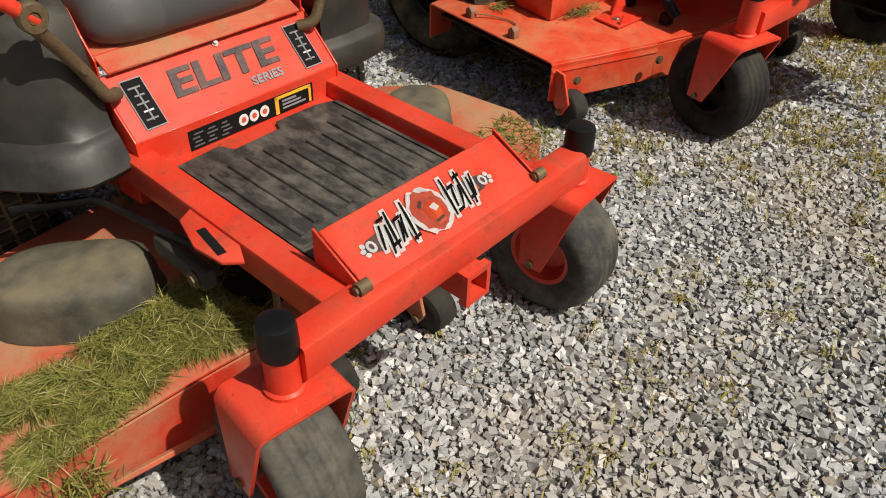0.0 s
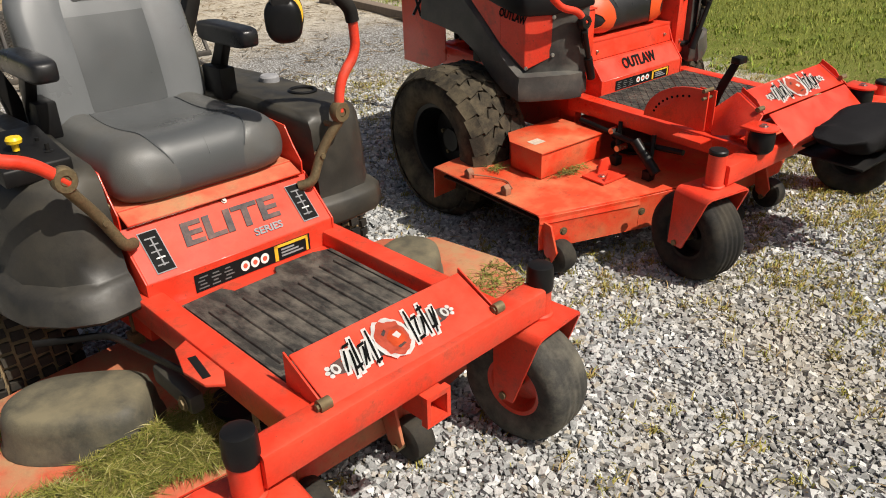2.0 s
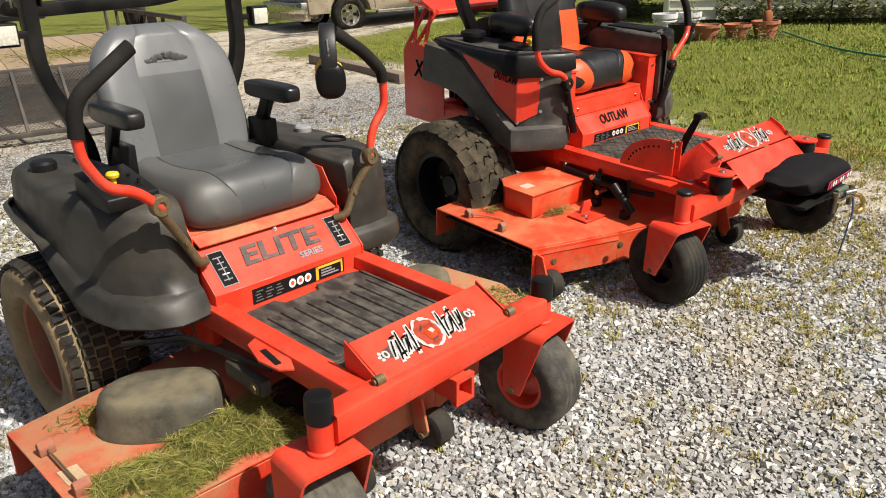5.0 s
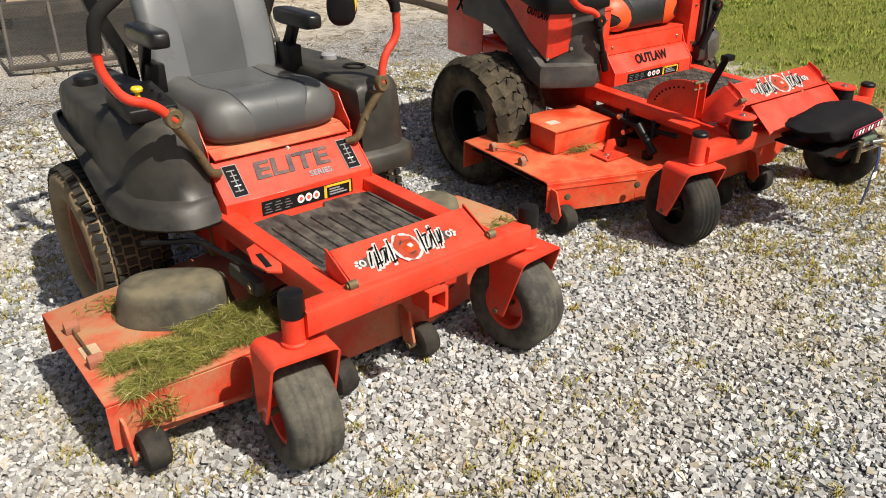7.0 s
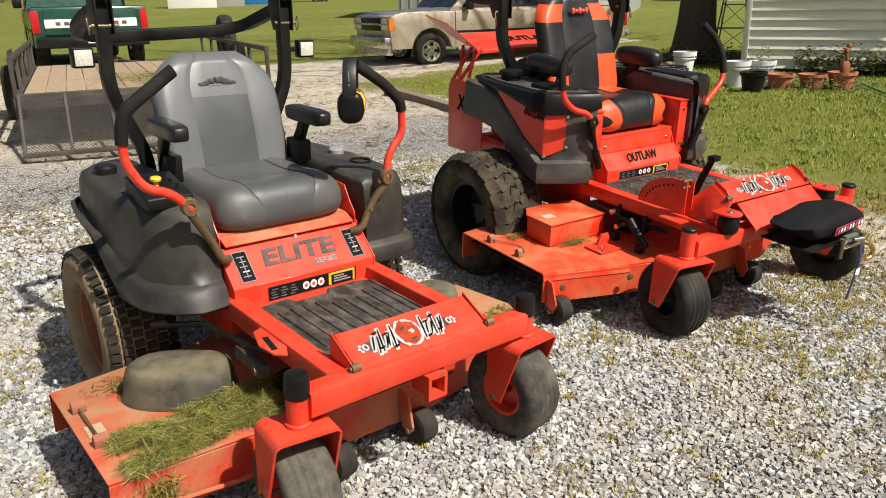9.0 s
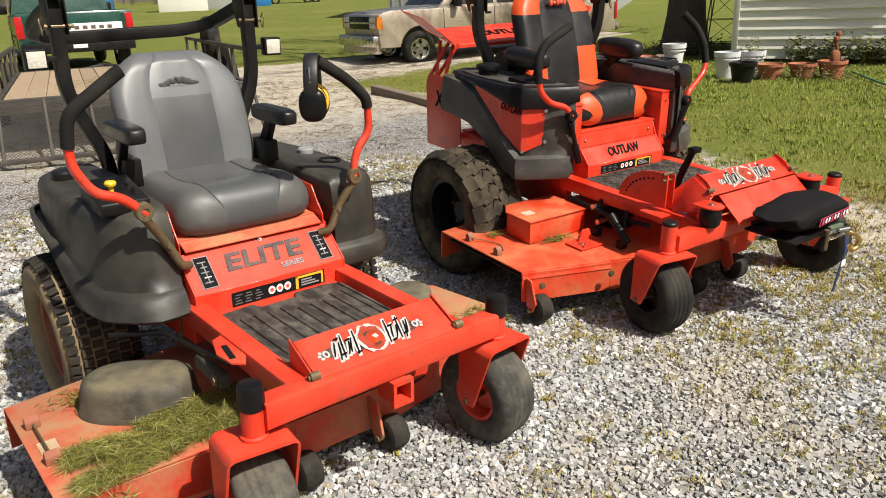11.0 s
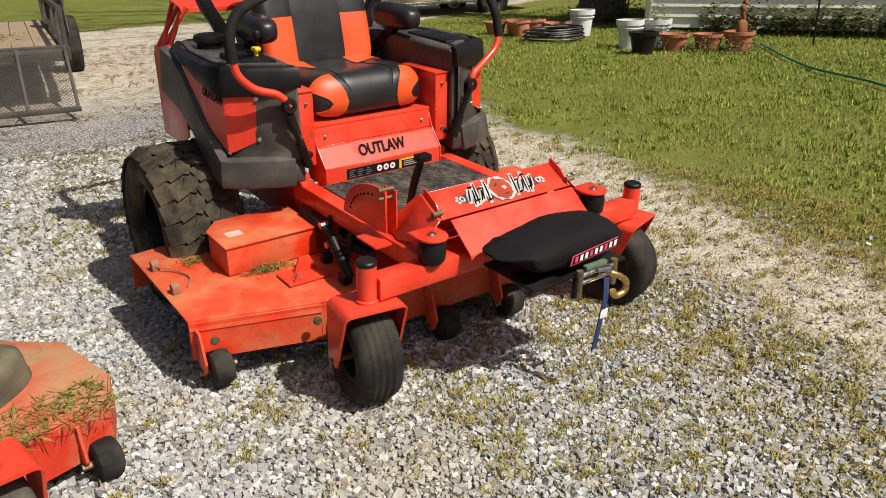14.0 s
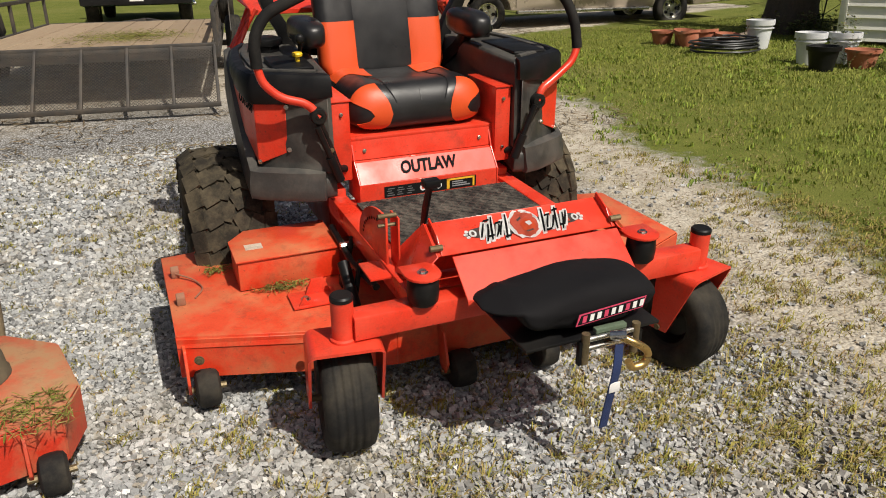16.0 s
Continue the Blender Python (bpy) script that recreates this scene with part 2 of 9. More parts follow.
def sweep(bm, pts, shape, up=(0, 0, 1), cap=True, scales=None):
    """A closed outline (pairs) drawn along a line of points."""
    ps = [Vector(p) for p in pts]
    rings = []
    ref = Vector(up)
    for i, p in enumerate(ps):
        d = (ps[min(i + 1, len(ps) - 1)] - ps[max(i - 1, 0)]).normalized()
        side = d.cross(ref)
        if side.length < 1e-4:
            side = d.cross(Vector((0.3, 1, 0.2)))
        side.normalize()
        u = side.cross(d).normalized()
        k = scales[i] if scales else 1.0
        rings.append([bm.verts.new(p + side * (a * k) + u * (b * k)) for a, b in shape])
    faces = []
    n = len(shape)
    for ra, rb in zip(rings, rings[1:]):
        for j in range(n):
            faces.append(bm.faces.new((ra[j], ra[(j + 1) % n], rb[(j + 1) % n], rb[j])))
    if cap:
        faces += [bm.faces.new(rings[0][::-1]), bm.faces.new(rings[-1])]
    bmesh.ops.recalc_face_normals(bm, faces=faces)
    return bm


def ring(r, n=12):
    return [(r * math.cos(2 * math.pi * i / n), r * math.sin(2 * math.pi * i / n)) for i in range(n)]


def rrect(w, h, c=0.008, n=2):
    out = []
    for sx, sy, a0 in ((1, 1, 0), (-1, 1, 90), (-1, -1, 180), (1, -1, 270)):
        for i in range(n + 1):
            a = radians(a0 + 90 * i / n)
            out.append((sx * (w / 2 - c) + c * math.cos(a), sy * (h / 2 - c) + c * math.sin(a)))
    return out


def tube(bm, pts, r, bend=0.04, n=12, up=(0, 0, 1)):
    return sweep(bm, fillet(pts, bend) if len(pts) > 2 else pts, ring(r, n), up)


def bar(bm, pts, w, h, bend=0.03, up=(0, 0, 1), c=0.006):
    return sweep(bm, fillet(pts, bend) if len(pts) > 2 else pts, rrect(w, h, c), up)


def lathe(bm, prof, m, n=32):
    """A profile of (radius, height) turned about the local z axis, placed by m."""
    rings = []
    faces = []
    for r, h in prof:
        if r < 1e-5:
            rings.append([bm.verts.new(m @ Vector((0, 0, h)))])
        else:
            rings.append([bm.verts.new(m @ Vector((r * math.cos(2 * math.pi * i / n), r * math.sin(2 * math.pi * i / n), h))) for i in range(n)])
    for ra, rb in zip(rings, rings[1:]):
        for j in range(n):
            a, b = ra[j % len(ra)], ra[(j + 1) % len(ra)]
            c, d = rb[(j + 1) % len(rb)], rb[j % len(rb)]
            vs = []
            for v in (a, b, c, d):
                if v not in vs:
                    vs.append(v)
            if len(vs) > 2:
                faces.append(bm.faces.new(vs))
    bmesh.ops.recalc_face_normals(bm, faces=faces)
    return bm


def rod(bm, a, b, r, n=12):
    a, b = Vector(a), Vector(b)
    return sweep(bm, [a, b], ring(r, n), (0.1, 0.2, 1) if abs((b - a).normalized().z) < 0.9 else (1, 0.1, 0))


def blob(bm, lo, hi, m=None, p=2.6, n=(24, 14), warp=None):
    """A rounded cushion: a superellipsoid that fills the box lo..hi."""
    before = set(bm.verts) if m is not None else ()
    c = Vector([(a + b) / 2 for a, b in zip(lo, hi)])
    h = Vector([(b - a) / 2 for a, b in zip(lo, hi)])

    def sg(x):
        return math.copysign(abs(x) ** (2 / p), x)

    rows = []
    for j in range(n[1] + 1):
        ph = math.pi * (j / n[1] - 0.5)
        if j in (0, n[1]):
            pts = [(0, 0, sg(math.sin(ph)))]
        else:
            pts = [(sg(math.cos(ph)) * sg(math.cos(2 * math.pi * i / n[0])), sg(math.cos(ph)) * sg(math.sin(2 * math.pi * i / n[0])), sg(math.sin(ph))) for i in range(n[0])]
        vs = []
        for q in pts:
            w = Vector((c.x + h.x * q[0], c.y + h.y * q[1], c.z + h.z * q[2]))
            vs.append(bm.verts.new(warp(w) if warp else w))
        rows.append(vs)
    faces = []
    for ra, rb in zip(rows, rows[1:]):
        for i in range(n[0]):
            vs = []
            for v in (ra[i % len(ra)], ra[(i + 1) % len(ra)], rb[(i + 1) % len(rb)], rb[i % len(rb)]):
                if v not in vs:
                    vs.append(v)
            if len(vs) > 2:
                faces.append(bm.faces.new(vs))
    bmesh.ops.recalc_face_normals(bm, faces=faces)
    place(bm, before, m)
    return bm


def loft(bm, rings, cap=True, closed=True):
    """Skin over rings of points that match in number."""
    vs = [[bm.verts.new(p) for p in r] for r in rings]
    faces = []
    n = len(rings[0])
    for ra, rb in zip(vs, vs[1:]):
        for j in range(n if closed else n - 1):
            faces.append(bm.faces.new((ra[j], ra[(j + 1) % n], rb[(j + 1) % n], rb[j])))
    if cap and closed:
        faces += [bm.faces.new(vs[0][::-1]), bm.faces.new(vs[-1])]
    bmesh.ops.recalc_face_normals(bm, faces=faces)
    return bm


def B():
    return bmesh.new()


def finish(bm, name, material, smooth=40):
    me = bpy.data.meshes.new(name)
    bm.to_mesh(me)
    bm.free()
    me.materials.append(material)
    if smooth:
        for p in me.polygons:
            p.use_smooth = True
        me.set_sharp_from_angle(angle=radians(smooth))
    return me


def part(name, bm, material, parent, label="", smooth=40):
    ob = new(name, finish(bm, name, material, smooth))
    ob.parent = parent
    if label:
        tagged(ob, label)
    return ob


def thing(name, label, category, m=None, group="", kind=""):
    ob = new(name)
    ob.empty_display_size = 0.1
    if m is not None:
        ob.matrix_basis = m
    return tagged(ob, label, category, group, kind)


def solid(name, bm, material, label, category, m=None, group="", kind="", smooth=40):
    ob = new(name, finish(bm, name, material, smooth))
    if m is not None:
        ob.matrix_basis = m
    return tagged(ob, label, category, group, kind)


def text_part(name, words, size, material, parent, m, depth=0.0012, shear=0.0, width=None, label="", bold=0.03):
    """Lettering in the built-in font, as a mesh that stands a little proud."""
    cu = bpy.data.curves.new(name, "FONT")
    cu.body, cu.size, cu.extrude, cu.shear, cu.offset = words, size, depth, shear, bold * size
    cu.align_x, cu.align_y = "CENTER", "CENTER"
    cu.resolution_u = 3
    tmp = new(name, cu)
    me = bpy.data.meshes.new_from_object(tmp.evaluated_get(bpy.context.evaluated_depsgraph_get()))
    bpy.data.objects.remove(tmp)
    bpy.data.curves.remove(cu)
    if width:
        xs = [v.co.x for v in me.vertices]
        k = width / (max(xs) - min(xs))
        for v in me.vertices:
            v.co.x *= k
    me.materials.clear()
    me.materials.append(material)
    me.transform(m)
    ob = new(name, me)
    ob.parent = parent
    if label:
        tagged(ob, label)
    return ob


def basis(origin, xdir, ydir):
    """A frame whose x and y axes lie along the directions given."""
    x = Vector(xdir).normalized()
    z = x.cross(Vector(ydir)).normalized()
    y = z.cross(x)
    return Matrix.Translation(origin) @ Matrix((x, y, z)).transposed().to_4x4()


def settle(root, m, radii, own=None):
    """Sets a finished machine on its stance m; its wheels stay round and keep to the ground, with the radii given by kind; own: stances of single parts."""
    own = own or {}
    def family(ob):
        return [ob] + [c for k in ob.children for c in family(k)]
    wheels = [ob for ob in family(root) if ob.name.split(".")[0] in radii]
    rolling = set()
    for ob in wheels:
        pts = [v.co for v in ob.data.vertices]
        lo = Vector([min(p[i] for p in pts) for i in range(3)])
        hi = Vector([max(p[i] for p in pts) for i in range(3)])
        c, r = (lo + hi) / 2, radii[ob.name.split(".")[0]]
        k = r / ((hi.z - lo.z) / 2) if r else 1.0
        to = own.get(ob.name.split(".")[0], m) @ c
        if r:
            to.z = r
        w = Matrix.Translation(to) @ Matrix.Scale(k, 4) @ Matrix.Translation(-c)
        for o in family(ob):
            rolling.add(o)
            o.data.transform(w)
    for ob in family(root):
        if ob.data is not None and ob not in rolling:
            ob.data.transform(own.get(ob.name.split(".")[0], m))


# ---- the ground: gravel yard running into lawn and field ----
def lawn_edge(x, y):
    """Above zero on the lawn, below zero on gravel and bare earth."""
    w = 0.42 * noise.noise(Vector((x * 0.7, y * 0.7, 3.0))) + 0.24 * noise.noise(Vector((x * 2.3, y * 2.3, 7.0)))
    near = min(x - (4.15 + 0.24 * min(y, 4.7) - 0.1 * max(0.0, y - 4.7)), 9.6 + 0.3 * (x - 5) - y) + 0.8 * w
    far = max(y - (13.8 + 0.3 * w), 0) if x < 30 else 0
    return max(near, far if far > 0 else -9)


def ground_material():
    m = bpy.data.materials.new("ground_cover")
    m.use_nodes = True
    nt = m.node_tree
    n, l = nt.nodes, nt.links
    b = n["Principled BSDF"]
    b.inputs["Roughness"].default_value = 0.95
    b.inputs["Specular IOR Level"].default_value = 0.2
    tc = n.new("ShaderNodeTexCoord")

    def nz(s, d=5.0, r=0.6):
        t = n.new("ShaderNodeTexNoise")
        t.inputs["Scale"].default_value, t.inputs["Detail"].default_value, t.inputs["Roughness"].default_value = s, d, r
        l.new(tc.outputs["Object"], t.inputs["Vector"])
        return t

    def mix(f, a, bb):
        x = n.new("ShaderNodeMix")
        x.data_type = "RGBA"
        for key, val in (("Factor", f), ("A", a), ("B", bb)):
            if isinstance(val, tuple):
                x.inputs[key].default_value = (*val, 1)
            else:
                l.new(val, x.inputs[key])
        return x.outputs["Result"]

    def rng(v, a, bb, c=0.0, d=1.0):
        x = n.new("ShaderNodeMapRange")
        x.inputs["From Min"].default_value, x.inputs["From Max"].default_value = a, bb
        x.inputs["To Min"].default_value, x.inputs["To Max"].default_value = c, d
        l.new(v, x.inputs["Value"])
        return x.outputs[0]
    # stones
    vo = n.new("ShaderNodeTexVoronoi")
    vo.inputs["Scale"].default_value = 60
    l.new(tc.outputs["Object"], vo.inputs["Vector"])
    grey = n.new("ShaderNodeSeparateColor")
    l.new(vo.outputs["Color"], grey.inputs[0])
    stone = mix(grey.outputs["Red"], (0.30, 0.30, 0.30), (0.55, 0.55, 0.545))
    # shade between the stones, painted in as a dark cell-edge colour
    gap_shade = rng(vo.outputs["Distance"], 0.25, 0.62)
    stone = mix(gap_shade, stone, (0.13, 0.12, 0.105))
    # sandy soil between and in worn places
    sn = nz(1.3, 8, 0.65)
    soil = mix(rng(nz(5, 9, 0.72).outputs["Fac"], 0.36, 0.62), (0.36, 0.31, 0.235), (0.57, 0.52, 0.43))
    soil = mix(rng(nz(26, 6, 0.75).outputs["Fac"], 0.53, 0.64), soil, (0.14, 0.10, 0.06))
    att = n.new("ShaderNodeAttribute")
    att.attribute_name = "cover"
    sep = n.new("ShaderNodeSeparateColor")
    l.new(att.outputs["Color"], sep.inputs[0])
    sand = n.new("ShaderNodeMath")
    sand.operation, sand.use_clamp = "MULTIPLY_ADD", True
    l.new(sn.outputs["Fac"], sand.inputs[0])
    sand.inputs[1].default_value = 1.2
    off = n.new("ShaderNodeMath")
    off.operation, off.inputs[1].default_value = "MULTIPLY_ADD", 1.6
    l.new(sep.outputs["Green"], off.inputs[0])
    off.inputs[2].default_value = -0.95
    l.new(off.outputs[0], sand.inputs[2])
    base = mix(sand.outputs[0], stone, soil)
    # grass
    gn = nz(2.2, 7, 0.7)
    gf = nz(90, 4, 0.7)
    grass = mix(rng(gn.outputs["Fac"], 0.35, 0.65), (0.125, 0.155, 0.024), (0.22, 0.225, 0.05))
    grass = mix(rng(gf.outputs["Fac"], 0.35, 0.7), grass, (0.085, 0.105, 0.017))
    grass = mix(rng(nz(0.28, 5).outputs["Fac"], 0.5, 0.75, 0, 0.6), grass, (0.24, 0.22, 0.07))
    gk = n.new("ShaderNodeMath")
    gk.operation = "MULTIPLY_ADD"
    l.new(nz(6, 6, 0.7).outputs["Fac"], gk.inputs[0])
    gk.inputs[1].default_value = 0.9
    gk2 = n.new("ShaderNodeMath")
    gk2.operation, gk2.inputs[1].default_value = "ADD", -0.45
    l.new(sep.outputs["Red"], gk2.inputs[0])
    l.new(gk2.outputs[0], gk.inputs[2])
    base = mix(rng(gk.outputs[0], 0.40, 0.62), base, grass)
    l.new(base, b.inputs["Base Color"])
    bp = n.new("ShaderNodeBump")
    bp.inputs["Strength"].default_value, bp.inputs["Distance"].default_value = 0.7, 0.012
    hgt = mix(rng(sep.outputs["Red"], 0.4, 0.6), vo.outputs["Distance"], gf.outputs["Fac"])
    inv = n.new("ShaderNodeMath")
    inv.operation, inv.inputs[0].default_value = "SUBTRACT", 1.0
    l.new(hgt, inv.inputs[1])
    l.new(inv.outputs[0], bp.inputs["Height"])
    l.new(bp.outputs[0], b.inputs["Normal"])
    return m


def ground_height(x, y):
    """Level under the mowers; the lawn and the field rise gently beyond."""
    d = math.hypot(x - 0.9, y - 0.3)
    k = max(0.0, min(1.0, (d - 4.0) / 3.5))
    near = 0.010 * noise.noise(Vector((x * 0.6, y * 0.6, 0))) * min(1.0, max(0.0, d - 1.0) / 3)
    return near + 0.20 * k * k * (3 - 2 * k) + 0.0195 * max(0.0, min(d, 190) - 12.0)


def axis_steps(lo, hi, fine_lo, fine_hi, step):
    out, v, g = [], fine_lo, step
    while v > lo:
        out.append(v)
        v -= g
        g *= 1.35
    out = [lo] + out[::-1]
    v = fine_lo + step
    while v < fine_hi:
        out.append(v)
        v += step
    g = step
    while v < hi:
        out.append(v)
        v += g
        g *= 1.35
    return out + [hi]


def make_ground():
    xs, ys = axis_steps(-600, 900, -4, 16, 0.22), axis_steps(-600, 900, -4, 16, 0.22)
    verts = [(x, y, ground_height(x, y) - 0.004) for y in ys for x in xs]
    nx = len(xs)
    faces = [(j * nx + i, j * nx + i + 1, (j + 1) * nx + i + 1, (j + 1) * nx + i) for j in range(len(ys) - 1) for i in range(nx - 1)]
    me = bpy.data.meshes.new("ground")
    me.from_pydata(verts, [], faces)
    ca = me.color_attributes.new("cover", "FLOAT_COLOR", "POINT")
    vals = []
    for x, y, z in verts:
        e = lawn_edge(x, y)
        g = max(0.0, min(1.0, 0.5 + e * 0.8))
        if x > 16 or y > 16 or x < -25 or y < -25:
            g = 1.0
        sand = math.exp(-((e + 0.50) / 0.60) ** 2)
        if y > 5.0 and x < 16:
            sand = max(sand, min(1.0, (y - 5.0) / 2.0) * 0.95)
        vals += [g, sand, 0.0, 1.0]
    ca.data.foreach_set("color", vals)
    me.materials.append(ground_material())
    for p in me.polygons:
        p.use_smooth = True
    return tagged(new("ground", me), "grey gravel yard with bare sandy patches running into lawn", "ground", kind="structure")


make_ground()


# ---- parts that both mowers share ----
def wheel_matrix(x, y, z, side):
    """A frame whose z axis is the wheel's axle, pointing outwards to the given side."""
    return Matrix.Translation((x, y, z)) @ (Matrix.Rotation(radians(90), 4, "Y") if side > 0 else Matrix.Rotation(radians(-90), 4, "Y"))


def smooth_tyre(bm, m, r, w, rim):
    h = w / 2
    tread = []
    for k in (-0.45, -0.15, 0.15, 0.45):
        c = r * (1.0 if abs(k) < 0.3 else 0.992)
        tread += [(c * 0.990, (k - 0.085) * h), (c, (k - 0.07) * h), (c, (k + 0.07) * h), (c * 0.990, (k + 0.085) * h)]
    lathe(bm, [(rim, -h * 0.72), (rim * 1.12, -h * 0.92), (r * 0.80, -h), (r * 0.93, -h * 0.86), (r * 0.980, -h * 0.62)] + tread
          + [(r * 0.978, h * 0.62), (r * 0.93, h * 0.86), (r * 0.80, h), (rim * 1.12, h * 0.92), (rim, h * 0.72), (rim, -h * 0.72)], m, 48)


def rim_disc(bm, m, r, w, dish=0.02):
    h = w / 2
    lathe(bm, [(0, h * 0.25), (r * 0.28, h * 0.25), (r * 0.32, h * 0.25 - dish), (r * 0.8, h * 0.3 - dish), (r * 0.9, h * 0.72), (r * 1.03, h * 0.76), (r * 1.03, h * 0.70),
               (r * 0.92, h * 0.6), (r * 0.92, -h * 0.6), (r * 1.03, -h * 0.70), (r * 1.03, -h * 0.76), (r * 0.9, -h * 0.72), (r * 0.7, -h * 0.2), (0, -h * 0.2)], m, 32)


def caster(parent, x, y, r, w, off, inner, top, rim_mat, tyre_mat, paint, cap_mat, side, cap=True, swivel=0.0, ztop=0.527):
    """Pivot tube, bent fork and smooth caster wheel."""
    S = Matrix.Translation((x, y, 0)) @ Matrix.Rotation(radians(swivel), 4, "Z")
    bm = B()
    lathe(bm, [(0, top - 0.012), (0.040, top - 0.012), (0.040, top + 0.012), (0.0335, top + 0.016), (0.0335, ztop - (0.055 if cap else 0.015)), (0, ztop - (0.055 if cap else 0.015))], Matrix.Translation((x, y, 0)), 28)
    part("pivot_tube", bm, paint, parent)
    bm = B()
    if cap:
        lathe(bm, [(0, ztop - 0.070), (0.036, ztop - 0.070), (0.038, ztop - 0.056), (0.0365, ztop - 0.014), (0.034, ztop - 0.005), (0.026, ztop - 0.002), (0, ztop - 0.002)], Matrix.Translation((x, y, 0)), 28)
        part("dust_cap", bm, cap_mat, parent, "black rubber dust cap")
    else:
        lathe(bm, [(0, ztop - 0.016), (0.0345, ztop - 0.016), (0.0345, ztop - 0.005), (0.030, ztop), (0, ztop)], Matrix.Translation((x, y, 0)), 28)
        part("dust_cap", bm, cap_mat, parent, "thin black cap on the pivot")
    hw = inner / 2
    fork = part("fork", B(), paint, parent)
    bm = bmesh.new()
    z1, z0 = top, r * 0.93
    n = 5
    rad = 0.022
    arc = [(hw - rad + rad * math.sin(radians(90 * i / n)), z1 - rad + rad * math.cos(radians(90 * i / n))) for i in range(n + 1)]
    outer = [(-u, v) for u, v in arc[::-1]] + arc
    outer = [(-hw - 0.004, z0)] + outer + [(hw + 0.004, z0)]
    # strip bent over the wheel: wide at the top, narrow at the axle
    def strip(t):
        k = max(0.0, min(1.0, (t - z0) / (z1 - z0)))
        yc = off * (1 - k) + 0.0
        half = 0.033 + (0.078 - 0.033) * k
        return yc - half, yc + half
    rings = []
    for u, v in outer:
        ya, yb = strip(v)
        k = 0.0045
        nx, nz = (1, 0) if abs(u) > hw - 0.004 else (0, 1)
        sgn = 1 if u > 0 else -1
        if nx:
            rings.append([(u + sgn * k, ya, v), (u + sgn * k, yb, v), (u - sgn * k, yb, v), (u - sgn * k, ya, v)])
        else:
            rings.append([(u, ya, v + k), (u, yb, v + k), (u, yb, v - k), (u, ya, v - k)])
    loft(bm, rings)
    bm.transform(S)
    bm.to_mesh(fork.data)
    bm.free()
    for p in fork.data.polygons:
        p.use_smooth = True
    fork.data.set_sharp_from_angle(angle=radians(35))
    M = S @ wheel_matrix(0, off, r, side)
    wheel = part("caster_wheel", B(), tyre_mat, parent)
    bm = bmesh.new()
    smooth_tyre(bm, M, r, w, r * 0.5)
    bm.to_mesh(wheel.data)
    bm.free()
    for p in wheel.data.polygons:
        p.use_smooth = True
    bm = B()
    rim_disc(bm, M, r * 0.5, w)
    part("rim", bm, rim_mat, wheel)
    bm = B()
    rod(bm, M @ Vector((0, 0, -hw - 0.016)), M @ Vector((0, 0, hw + 0.016)), 0.011, 8)
    part("axle_bolt", bm, BRASS, fork)


